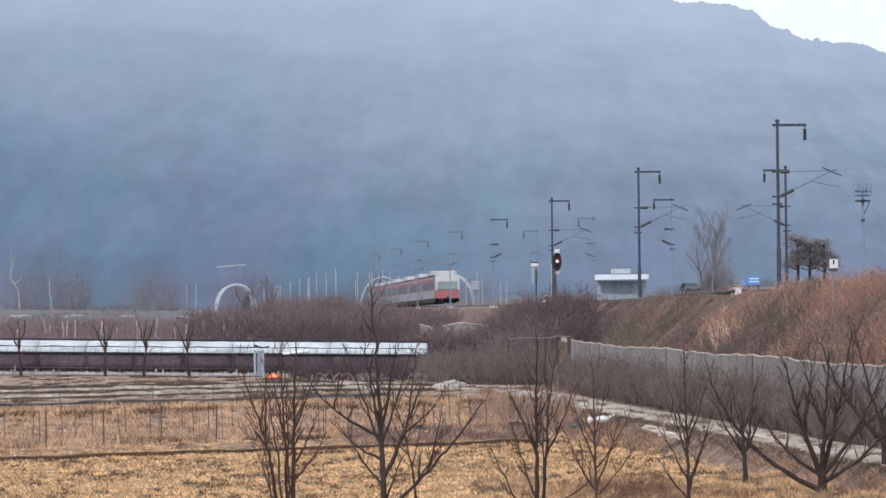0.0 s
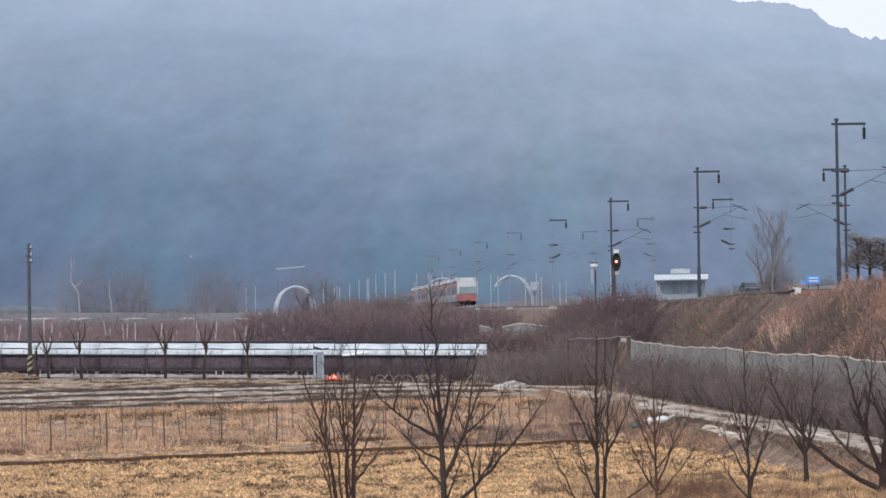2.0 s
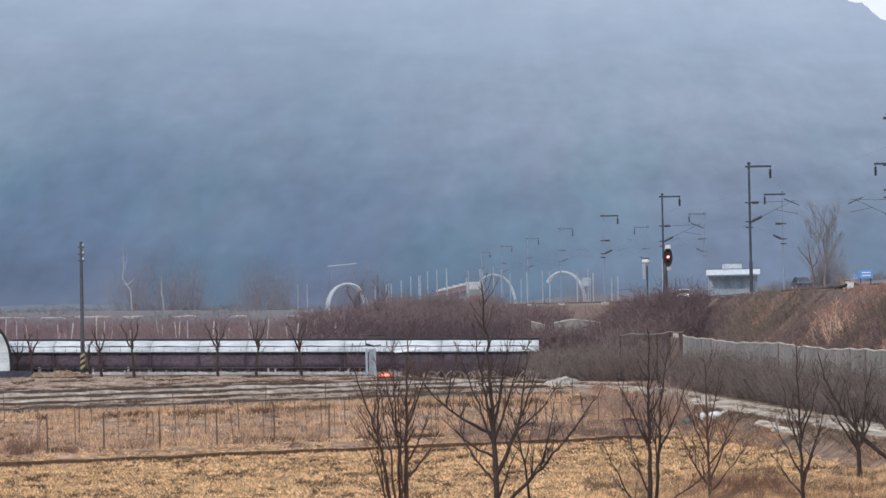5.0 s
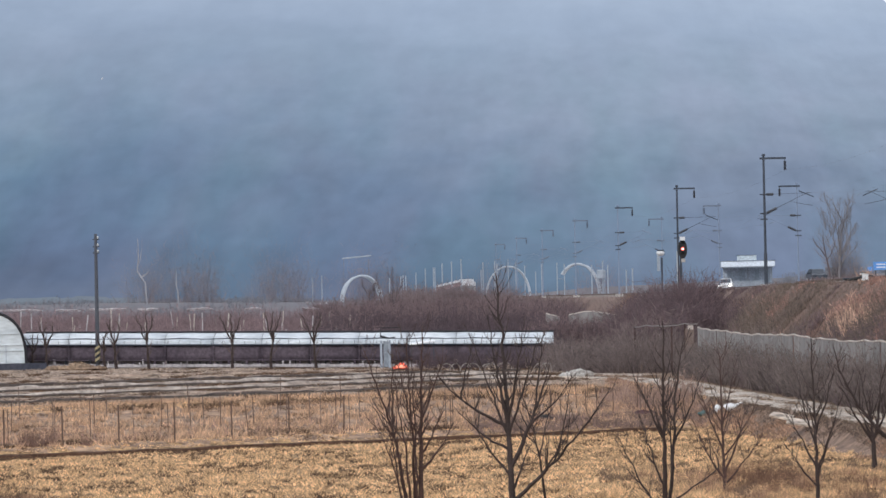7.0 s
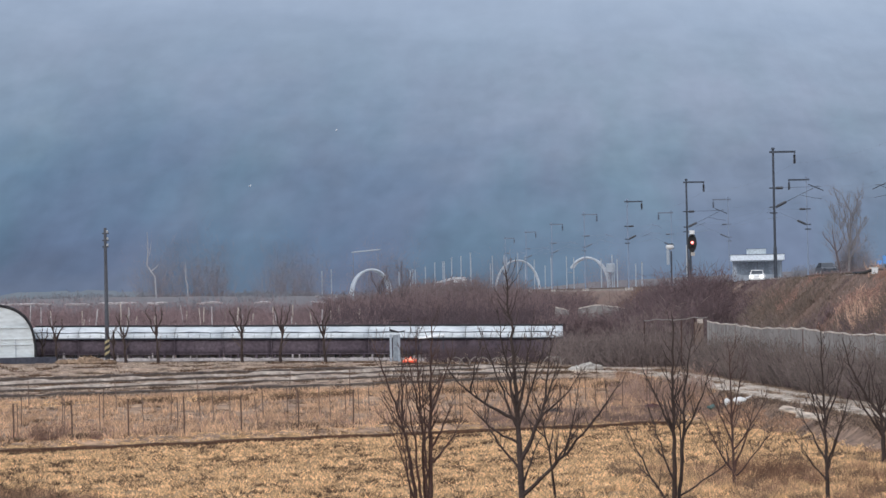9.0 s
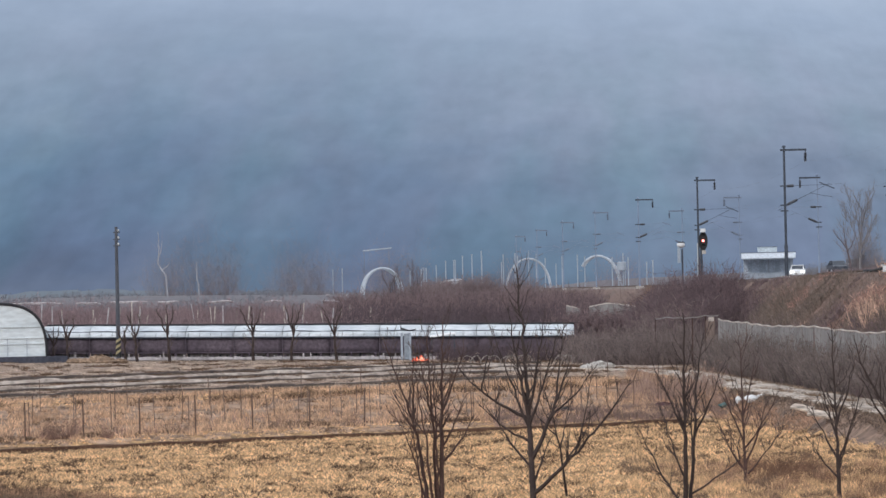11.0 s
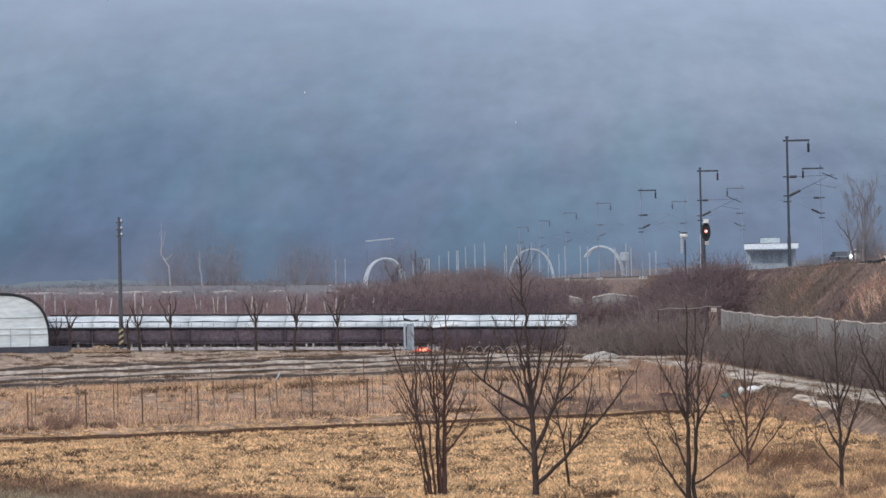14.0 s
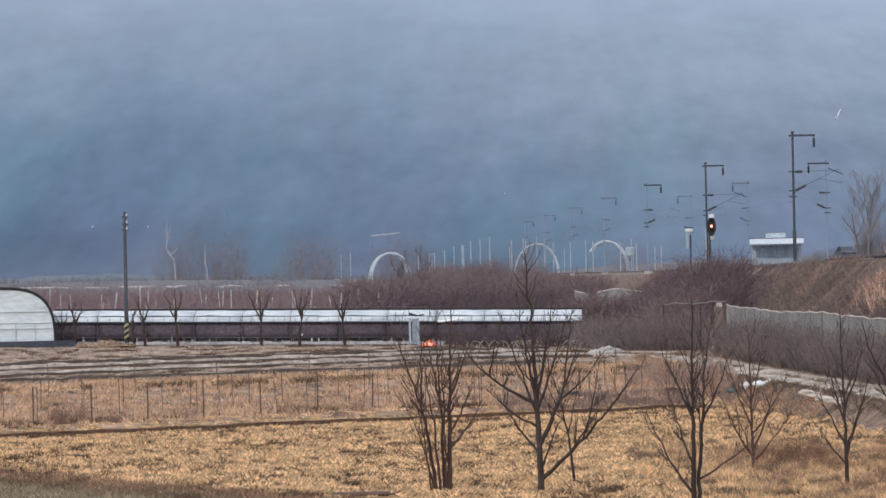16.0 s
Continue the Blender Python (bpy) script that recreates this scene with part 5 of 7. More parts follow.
def make_front_trees():
    g = "bare trees before the stubble field"
    shaped_tree("young bare tree with several upright stems from one root", -4.0, 82.6, [(-1, 0.14, 0.25, 4.7, 0, 0.065), (-1, 0.0, -0.15, 4.4, 0, 0.042), (-1, -0.18, -1.25, 4.2, 0, 0.05), (-1, -0.25, -1.0, 2.3, 0, 0.03), (-1, -0.1, -0.5, 3.7, 0, 0.036), (-1, 0.06, 0.0, 4.0, 0, 0.036), (0, 1.1, 0.98, 2.25, 0.15, 0.032), (0, 1.5, 0.8, 2.8, 0.1, 0.028), (0, 2.4, 0.75, 4.1, 0.15, 0.032), (1, 2.4, -0.45, 4.3, 0.1, 0.026), (-1, -0.3, -0.8, 2.9, 0, 0.026), (2, 2.2, -0.5, 4.0, -0.1, 0.03)], 11, BARK_RED, group=g)
    shaped_tree("dark bare tree forking low into spreading limbs", -1.51, 81.2, [(-1, 0, -0.32, 6.0, 0, 0.078), (0, 2.2, -1.8, 3.5, 0.2, 0.042), (0, 1.6, -1.3, 2.6, 0.15, 0.032), (0, 0.95, -1.0, 2.3, 0.05, 0.034), (0, 1.15, 0.98, 3.6, 0.08, 0.055), (0, 0.3, 2.45, 3.05, 0.1, 0.048), (0, 0.55, 0.55, 1.9, 0, 0.03), (0, 2.15, -0.55, 5.0, 0.05, 0.04), (0, 2.3, 0.38, 4.8, 0.05, 0.036), (0, 1.95, -0.95, 4.4, 0.05, 0.034), (5, 1.3, 1.5, 3.2, 0.1, 0.026), (4, 2.3, 1.5, 3.4, 0.2, 0.026), (0, 2.0, 0.7, 4.3, 0.05, 0.034), (1, 2.9, -1.0, 4.2, 0, 0.024), (4, 2.6, 0.85, 4.5, 0, 0.026)], 23, BARK, group=g)
    shaped_tree("thin leaning sapling beside a larger bare tree", -0.7, 85.4, [(-1, 0, -0.55, 2.9, 0, 0.036), (0, 0.8, 0.75, 2.2, 0.1, 0.026), (0, 1.25, 0.12, 2.5, 0, 0.02), (0, 1.6, -0.9, 2.4, 0.1, 0.018)], 37, BARK, group=g)
    shaped_tree("slender bare tree with two tall straight stems", 2.15, 76.2, [(-1, 0, 0.02, 4.8, 0, 0.06), (-1, 0.12, 0.5, 4.3, 0, 0.048), (0, 0.2, -1.05, 2.1, 0.1, 0.032), (1, 0.55, 1.45, 1.5, 0.1, 0.024), (0, 2.1, -0.7, 3.7, 0.1, 0.026), (1, 1.9, 0.95, 3.6, 0.1, 0.026), (0, 0.9, -0.6, 2.7, 0.05, 0.024), (1, 1.3, 0.15, 3.2, 0, 0.022)], 41, BARK, group=g)
    shaped_tree("bare shrubby tree with steep side branches", 4.15, 89.0, [(-1, 0, -0.05, 3.9, 0, 0.045), (0, 0.35, -0.8, 2.0, 0.1, 0.03), (0, 0.55, 0.65, 2.3, 0.1, 0.03), (0, 0.28, -0.45, 1.7, 0, 0.024), (0, 1.0, 0.95, 2.6, 0.15, 0.026), (0, 1.2, -0.65, 3.1, 0.1, 0.026), (0, 0.25, 1.05, 1.6, 0.1, 0.024), (0, 1.8, 0.4, 3.6, 0, 0.022)], 53, BARK_RED, group=g)
    shaped_tree("bare young tree with a straight trunk", 6.18, 82.3, [(-1, 0, -0.1, 4.3, 0, 0.05), (0, 0.9, 0.55, 2.7, 0.1, 0.032), (0, 1.0, -0.65, 2.4, 0.1, 0.028), (0, 0.7, 0.38, 1.9, 0, 0.024), (0, 1.5, -0.45, 3.3, 0.05, 0.026), (0, 1.8, 0.5, 3.5, 0.05, 0.026), (0, 0.5, -0.8, 1.6, 0.1, 0.022)], 61, BARK, group=g)
    shaped_tree("old bare tree with thick low spreading limbs", 10.7, 92.3, [(-1, 0, 0.05, 1.5, 0, 0.17), (0, 0.15, -3.2, 3.9, 0.35, 0.07), (0, 0.5, -1.1, 3.9, 0.1, 0.075), (0, 0.6, -1.75, 2.4, 0.2, 0.055), (0, 0.7, 0.15, 4.1, 0.2, 0.07), (0, 0.7, 0.95, 4.8, 0.1, 0.065), (0, 0.4, 2.2, 2.5, 0.25, 0.058), (0, 0.6, 1.8, 3.7, 0.15, 0.06), (0, 0.3, 0.95, 1.7, 0.1, 0.035), (2, 1.8, -0.3, 3.9, 0.1, 0.04), (4, 2.0, -0.6, 4.0, 0.2, 0.04), (1, 1.6, -1.7, 3.6, -0.1, 0.036), (7, 1.8, 2.5, 3.6, 0.2, 0.035)], 71, BARK, group=g, fine=1.3)
    shaped_tree("bare tree with arching limbs beside the lane", 12.9, 95.0, [(-1, 0, -0.1, 1.7, 0, 0.12), (0, 0.7, -1.8, 3.6, 0.2, 0.06), (0, 0.8, 0.5, 4.6, 0.1, 0.06), (0, 0.6, 2.0, 3.4, 0.2, 0.06), (0, 1.0, -0.8, 4.2, 0.1, 0.05), (2, 2.2, 1.4, 4.4, 0.2, 0.035), (1, 1.8, -0.8, 3.8, 0, 0.035)], 83, BARK, group=g, fine=1.2)
    shaped_tree("small dark bare tree at the field's corner", 9.1, 98.3, [(-1, 0, -0.1, 2.2, 0, 0.085), (0, 0.9, -0.95, 2.6, 0.1, 0.04), (0, 1.0, 0.6, 2.5, 0.1, 0.04), (0, 1.3, -0.35, 3.0, 0, 0.03)], 97, BARK, group=g)


make_front_trees()


def make_roadside_trees():
    g = "pollarded roadside trees"
    for k, (x, h) in enumerate(((-32.6, 2.6), (-29.0, 2.2), (-28.2, 2.9), (-26.2, 3.3), (-21.0, 3.2), (-18.55, 3.3), (-15.75, 3.2), (-33.6, 2.0))):
        y = 201.6 + 0.3 * math.sin(k * 2.0)
        s = 1 if k % 2 else -1
        bare_tree("pollarded bare roadside tree with a forked head", x, y, [(0, 1 * s, 0, h * 0.72, 0.17), (h * 0.5, 24 * s, 4, h * 0.55, 0.10), (h * 0.55, -28 * s, -4, h * 0.5, 0.09), (h * 0.6, 4 * s, 8, h * 0.46, 0.08)], 200 + k, BARK, level=1, group=g)
    # far trees: haze is in the paled bark and twig colours
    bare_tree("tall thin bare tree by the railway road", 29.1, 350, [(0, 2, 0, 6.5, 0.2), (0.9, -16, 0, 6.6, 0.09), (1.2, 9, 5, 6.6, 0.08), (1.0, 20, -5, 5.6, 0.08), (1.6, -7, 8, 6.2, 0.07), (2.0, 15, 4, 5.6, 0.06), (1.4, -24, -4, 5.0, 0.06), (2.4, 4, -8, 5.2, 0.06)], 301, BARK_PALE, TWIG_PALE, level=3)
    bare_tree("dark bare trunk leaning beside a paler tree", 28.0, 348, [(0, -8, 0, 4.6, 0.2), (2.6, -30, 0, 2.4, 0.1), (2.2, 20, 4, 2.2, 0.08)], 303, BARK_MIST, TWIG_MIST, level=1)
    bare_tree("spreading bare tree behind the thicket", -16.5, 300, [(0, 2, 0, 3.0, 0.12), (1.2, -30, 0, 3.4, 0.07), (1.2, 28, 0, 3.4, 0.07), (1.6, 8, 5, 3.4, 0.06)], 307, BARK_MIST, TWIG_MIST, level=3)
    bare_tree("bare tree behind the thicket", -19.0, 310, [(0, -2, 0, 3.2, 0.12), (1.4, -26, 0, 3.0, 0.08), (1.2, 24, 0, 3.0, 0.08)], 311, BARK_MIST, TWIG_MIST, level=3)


make_roadside_trees()


def make_pines():
    for k, (x, y, h, w) in enumerate(((26.2, 240, 3.3, 1.05), (27.2, 241.2, 3.6, 1.15), (28.2, 240.5, 3.3, 1.15))):
        rng = random.Random(400 + k)
        z = gz(x, y)
        h = 11.5 - z - 0.15 * k
        t = thing("pine_tree", "small umbrella pine with a dull grey-green crown", "tree", "pines by the railway", at=pose(x, y, z))
        part("trunk", Geo().tube([(0, 0, -0.3), (0.1, 0, h * 0.5), (0.05, 0, h * 0.85)], [0.14, 0.1, 0.05], 7), BARK, t)
        limbs = Geo()
        b, e, ws = [], [], []
        for i in range(34):
            a, zz = rng.uniform(0, 6.28), h * rng.uniform(0.42, 0.9)
            r = w * rng.uniform(0.3, 1.0) * (1.15 - (zz / h - 0.5))
            c = Vector((r * math.cos(a), r * math.sin(a), zz + 0.15))
            limbs.tube([(0.05, 0, zz - 0.25), tuple(c)], [0.035, 0.015], 4)
            for j in range(60):
                o = Vector((rng.gauss(0, 0.22), rng.gauss(0, 0.22), rng.gauss(0, 0.16)))
                d = Vector((rng.gauss(0, 1), rng.gauss(0, 1), rng.gauss(-0.3, 0.8))).normalized() * 0.24
                b.append(tuple(c + o))
                e.append(tuple(c + o + d))
                ws.append(0.018)
        part("limbs", limbs, BARK, t)
        spikes("crown", np.array(b), np.array(e), np.array(ws), PINE).parent = t


make_pines()


# ---- brush, reeds and grass ----
def brush(name, label, spots, material, seed, twigs=90, lean=0.45, width=0.02, category="brush", kind="stuff", group="", fork=0.6):
    """Clumps of bare twigs as one mass. spots: (x, y, spread, height)."""
    rng = np.random.default_rng(seed)
    B, T, W = [], [], []
    for x, y, s, h in spots:
        n = int(twigs * (0.45 if fork < 1.5 else 0.2))
        a, r = rng.uniform(0, 2 * np.pi, n), s * np.sqrt(rng.uniform(0, 1, n)) * 0.7
        bx, by = x + r * np.cos(a), y + r * np.sin(a)
        bz = ground_z(bx, by) - 0.05
        base = np.stack([bx, by, bz], 1)
        ln = h * rng.uniform(0.45, 1.0, n) * (1 - 0.35 * (r / s) ** 2)
        d = np.stack([rng.normal(0, lean, n) + 0.3 * np.cos(a) * r / s, rng.normal(0, lean, n), np.ones(n)], 1)
        d /= np.linalg.norm(d, axis=1, keepdims=True)
        tip = base + d * ln[:, None]
        B.append(base), T.append(tip), W.append(np.full(n, width))
        m = int(twigs * (0.55 + fork))
        k = rng.integers(0, n, m)
        t = rng.uniform(0.15, 1.0, m)[:, None] ** (0.8 if fork < 1.5 else 0.5)
        s0 = base[k] * (1 - t) + tip[k] * t + rng.normal(0, 0.045 * h, (m, 3))
        d2 = d[k] + rng.normal(0, 0.65, (m, 3))
        d2 /= np.linalg.norm(d2, axis=1, keepdims=True)
        B.append(s0), T.append(s0 + d2 * (ln[k] * rng.uniform(0.07, 0.26, m))[:, None]), W.append(np.full(m, width * 0.9))
    ob = spikes(name, np.concatenate(B), np.concatenate(T), np.concatenate(W), material)
    return tagged(ob, label, category, group, kind)


def field(x0, x1, y0, y1, n, seed, keep):
    """Random places in a rectangle that keep() allows."""
    rng = np.random.default_rng(seed)
    x, y = rng.uniform(x0, x1, n), rng.uniform(y0, y1, n)
    k = keep(x, y)
    return x[k], y[k], rng


def blades(name, label, x, y, h, rng, material, width, lean=0.35, per=5, category="grass", spread_by=0.05):
    x, y, h = np.repeat(x, per), np.repeat(y, per), np.repeat(h, per)
    n = len(x)
    x, y = x + rng.normal(0, spread_by, n), y + rng.normal(0, spread_by, n)
    base = np.stack([x, y, ground_z(x, y) - 0.02], 1)
    d = np.stack([rng.normal(0, lean, n), rng.normal(0, lean, n), np.ones(n)], 1)
    tip = base + d * (h * rng.uniform(0.6, 1.1, n))[:, None]
    return tagged(spikes(name, base, tip, np.full(n, width), material), label, category, kind="stuff")


def make_brush():
    rng = random.Random(5)
    # thicket behind the long greenhouse
    for k, (y0, h0, n) in enumerate(((226, 2.8, 42), (238, 3.8, 52), (252, 4.2, 56))):
        spots = [(rng.uniform(-17.5 - k, -1.0), y0 + rng.uniform(-5, 5), 1.9, h0 * rng.uniform(0.72, 1.0)) for _ in range(n)]
        brush("thicket", "dense purple-brown thicket of bare shrubs", spots, THICKET, 1 + k, 230, 0.33, 0.03)
    spots = [(rng.uniform(-9.0, -0.6), rng.uniform(198.5, 204.5), 0.8, rng.uniform(0.6, 1.5)) for _ in range(95)]
    brush("foot_brush", "dark tangled brush along the greenhouse's foot", spots, THICKET, 28, 130, 0.4, 0.018)
    spots = [(rng.uniform(-9.5, -1.5), rng.uniform(197, 201), 0.5, rng.uniform(0.4, 1.0)) for _ in range(24)]
    brush("pale_stalks", "pale dead stalks before the greenhouse", spots, LITTER, 29, 22, 0.6, 0.014)
    # orchard rows behind
    for k, (y, top) in enumerate(((236, 3.4), (250, 3.2), (264, 3.0), (288, 2.9), (305, 2.2))):
        spots = [(x + rng.uniform(-0.4, 0.4), y + rng.uniform(-2, 2), 1.2, rng.uniform(0.85, 1.12) * top) for x in np.arange(-64, -14, 0.7)]
        brush("orchard_row", "row of bare pinkish-brown orchard trees", spots, BRUSH_PINK, 10 + k, 110, 0.4, 0.026, "orchard")
    # scrub and bare trees farther up the valley
    spots = [(rng.uniform(-26, 3), rng.uniform(300, 420), 3.0, rng.uniform(1.6, 3.3)) for _ in range(90)]
    spots = [p for p in spots if p[0] < float(track_mid(p[1])) - 9.5]
    spots = [(x, y, s, h if not -0.073 < x / y < -0.054 else h * 0.5) for x, y, s, h in spots]
    low = []
    while len(low) < 150:
        y = rng.uniform(258, 345)
        x = rng.uniform(-0.078, 0.001) * y
        if x < float(track_mid(y)) - 8.6:
            low.append((x, y, 1.7, max(0.8, 5 + 0.0077 * y * rng.uniform(0.82, 1.03) - gz(x, y))))
    wall = [(rng.uniform(-2.6, 4.4), rng.uniform(236, 243)) for _ in range(110)]
    low += [(x, y, 0.8, max(0.5, rng.uniform(4.5, 5.2) - gz(x, y))) for x, y in wall]
    low += [(x, y, 0.9, h) for x, y, h in ((0.9, 292, 1.6), (1.5, 288, 1.3), (2.4, 290, 0.8), (0.4, 270, 2.2), (1.2, 264, 1.6), (3.0, 270, 1.0), (0.8, 240, 1.9), (2.0, 239, 1.5), (3.1, 238, 1.7), (-0.6, 242, 2.2), (-1.6, 243, 2.0), (3.9, 240, 1.6))]
    brush("thicket", "dense mauve-brown thicket below the railway", low, BRUSH_DARK, 19, 150, 0.3, 0.03)
    crown = [(-12.8, 385, 1.5, 9.7 - gz(-12.8, 385)), (-11.4, 383, 1.2, 9.3 - gz(-11.4, 383)), (-14.3, 386, 1.3, 9.4 - gz(-14.3, 386))]
    brush("bare_bush", "tall brown bare bush beside the railway", crown, BRUSH_HAZE, 27, 420, 0.3, 0.03, "bush", "", "", 1.4)
    # hazed twig colours make the scrub fade up the valley
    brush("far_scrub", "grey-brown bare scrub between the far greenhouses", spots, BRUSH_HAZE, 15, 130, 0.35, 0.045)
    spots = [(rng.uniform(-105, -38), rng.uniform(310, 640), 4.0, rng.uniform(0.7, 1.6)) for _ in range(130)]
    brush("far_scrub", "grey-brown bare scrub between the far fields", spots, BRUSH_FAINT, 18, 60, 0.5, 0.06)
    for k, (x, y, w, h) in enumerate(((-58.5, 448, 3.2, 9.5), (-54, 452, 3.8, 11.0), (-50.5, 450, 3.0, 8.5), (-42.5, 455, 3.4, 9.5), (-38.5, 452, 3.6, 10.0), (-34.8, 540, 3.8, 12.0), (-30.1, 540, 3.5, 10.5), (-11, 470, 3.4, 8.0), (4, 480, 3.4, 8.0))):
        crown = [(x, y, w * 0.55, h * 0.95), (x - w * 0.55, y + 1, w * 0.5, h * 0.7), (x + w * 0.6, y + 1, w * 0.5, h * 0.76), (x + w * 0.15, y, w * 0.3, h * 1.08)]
        brush("far_tree", "faint brownish bare tree, mist put into its twig colour", crown, TREE_FAINT, 600 + k, 130, 0.3, 0.011, "tree", "", "far bare trees", 1.4)
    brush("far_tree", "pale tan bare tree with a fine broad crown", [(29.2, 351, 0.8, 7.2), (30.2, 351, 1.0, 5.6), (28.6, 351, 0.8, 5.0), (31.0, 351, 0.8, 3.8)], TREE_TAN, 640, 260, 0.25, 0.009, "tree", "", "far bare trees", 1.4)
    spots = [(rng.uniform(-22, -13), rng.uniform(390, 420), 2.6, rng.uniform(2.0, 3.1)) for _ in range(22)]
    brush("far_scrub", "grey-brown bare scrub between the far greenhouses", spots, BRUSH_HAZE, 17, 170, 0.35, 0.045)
    # bush on the embankment's shoulder
    spots = [(x, y, 1.7, h) for x, y, h in ((5.2, 224, 5.0), (6.2, 222, 5.4), (7.2, 222, 5.0), (8.2, 220, 4.4), (9.2, 218, 3.4), (10.0, 217, 2.6), (6.5, 216, 5.6), (7.6, 215, 5.0), (4.8, 217, 4.8), (5.6, 212, 4.8), (8.6, 212, 3.8), (9.6, 211, 2.6), (6.8, 209, 4.6), (7.9, 206, 4.0), (5.4, 205, 4.0), (4.2, 209, 3.4), (4.6, 200, 3.0), (6.4, 199, 3.4))]
    brush("shrub", "rounded purple-brown bare shrub on the slope", [(x, y, s, h * (1.04 if 5.0 < x < 7.3 else 0.96 if x > 7 else 0.94)) for x, y, s, h in spots if x < 8.3], SHRUB_DARK, 21, 1350, 0.34, 0.019, fork=2.2)
    # brush between the greenhouse and the fence
    spots = [(rng.uniform(-1.0, 6.4), rng.uniform(187, 204), 1.3, rng.uniform(1.2, 4.4)) for _ in range(66)]
    spots = [(x, y, s, h if x > 3.6 else min(h, 2.4)) for x, y, s, h in spots]
    brush("shrubs", "tangled grey-brown bare shrubs beside the lane", spots, SHRUB_BROWN, 22, 170, 0.45, 0.024)
    spots = [(rng.uniform(2.0, 6.2), rng.uniform(186, 193), 1.2, rng.uniform(1.2, 2.6)) for _ in range(34)]
    brush("shrubs", "tangled grey-brown bare shrubs beside the lane", spots, SHRUB_BROWN, 23, 150, 0.5, 0.018)
    # embankment slope
    kinds = {"russet": (BRUSH_RED, []), "olive-brown": (BRUSH_OLIVE, []), "purple-brown": (BRUSH_DARK, []), "greyish-brown": (BRUSH_GREY, [])}
    for _ in range(1060):
        y = rng.uniform(117, 264)
        off = rng.uniform(-12.6, -5.4)
        patch = noise.noise((off * 0.16, y * 0.06, 2.7)) + rng.gauss(0, 0.16)
        h = rng.uniform(0.5, 1.6) * (1.0 if y < 165 else 0.85) * (1 + 0.7 * noise.noise((off * 0.4, y * 0.15, 8.1)))
        if off > -7.4:
            h *= 0.75 if y < 158 else 0.36
        if y < 170:
            k = "russet" if patch > -0.3 else ("purple-brown" if patch < -0.55 else "olive-brown")
        else:
            k = "russet" if patch > 0.45 else "olive-brown" if patch > -0.08 else "purple-brown" if patch < -0.28 else "greyish-brown"
        kinds[k][1].append((float(track_mid(y)) + off, y, 0.85, h))
    for n, (k, (m, spots)) in enumerate(kinds.items()):
        brush("slope_brush", k + " dry brush covering the railway embankment", spots, m, 31 + 100 * n, 92, 0.42, 0.022, fork=0.9)
    spots = [(float(track_mid(y)) - 6.2 + rng.uniform(-0.8, 0.6), y, 0.8, rng.uniform(0.7, 1.7) * (0.95 if y < 150 else 0.55)) for y in np.arange(100, 158, 1.1)]
    brush("slope_brush", "tall russet brush along the embankment's shoulder", spots, BRUSH_RED, 33, 120, 0.4, 0.014)
    spots = [(rng.uniform(15.2, 17.2), rng.uniform(120, 140), 0.9, rng.uniform(1.2, 2.2)) for _ in range(10)]
    brush("slope_brush", "tall russet brush along the embankment's shoulder", spots, BRUSH_RED, 34, 160, 0.4, 0.013)
    # pale reeds
    for k, (x, y, h) in enumerate(((13.7, 160, 2.3), (14.2, 158, 1.7), (13.4, 163, 1.6), (15.6, 172, 1.5), (17.5, 158, 1.5), (16.9, 160, 1.2), (8.9, 200, 1.8), (9.8, 196, 1.5), (15.9, 150, 1.4), (11.3, 178, 1.4), (14.6, 140, 1.6))):
        brush("reed_clump", "clump of tall tan dry reeds on the slope", [(x, y, 0.65, h * (0.95 if k < 3 else 0.65))], REED, 40 + k, 65, 0.3, 0.022, "reeds", "", "reed clumps", 0.9)
    # weeds before the shelter
    spots = [(rng.uniform(24.5, 31.5), rng.uniform(334, 350), 1.0, rng.uniform(0.45, 0.95)) for _ in range(34)]
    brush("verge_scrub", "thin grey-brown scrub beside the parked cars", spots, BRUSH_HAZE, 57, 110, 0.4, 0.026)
    # grey scrub put in where mist veils the ground
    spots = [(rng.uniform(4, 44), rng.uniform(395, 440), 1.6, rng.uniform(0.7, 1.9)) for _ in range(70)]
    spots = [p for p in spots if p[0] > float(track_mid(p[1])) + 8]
    brush("verge_scrub", "thin grey scrub added for the mist beyond the railway road", spots, BRUSH_FAINT, 63, 90, 0.35, 0.028)
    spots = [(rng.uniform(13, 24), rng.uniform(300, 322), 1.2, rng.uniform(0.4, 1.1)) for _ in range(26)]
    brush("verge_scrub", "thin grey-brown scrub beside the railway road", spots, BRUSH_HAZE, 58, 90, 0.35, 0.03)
    spots = [(rng.uniform(1.6, 5.6), rng.uniform(145, 155), 0.8, rng.uniform(0.8, 1.5)) for _ in range(20)]
    brush("corner_brush", "pinkish-brown dead brush in the field's corner", spots, PINK_STALKS, 59, 120, 0.4, 0.013)
    spots = [(x + rng.uniform(-0.5, 0.5), 131.3 + 0.65 * (x + 8) + rng.uniform(-0.6, 1.6), 0.6, rng.uniform(0.3, 0.75)) for x in (-27.5, -26.6, -25.0, -24.3, -23.8, -22.0, -19.5, -16.0, -12.5, -12.0, -9.4, -6.0, -3.0, -2.2)]
    brush("dead_weeds", "brown dead weed clumps along the stake field's edge", spots, WEED_BROWN, 61, 90, 0.45, 0.014)
    spots = [(float(track_mid(y)) - rng.uniform(7.5, 15.5), y, 1.4, rng.uniform(1.2, 2.5)) for y in [rng.uniform(200, 262) for _ in range(90)]]
    spots = [p for p in spots if p[0] < 6.0]
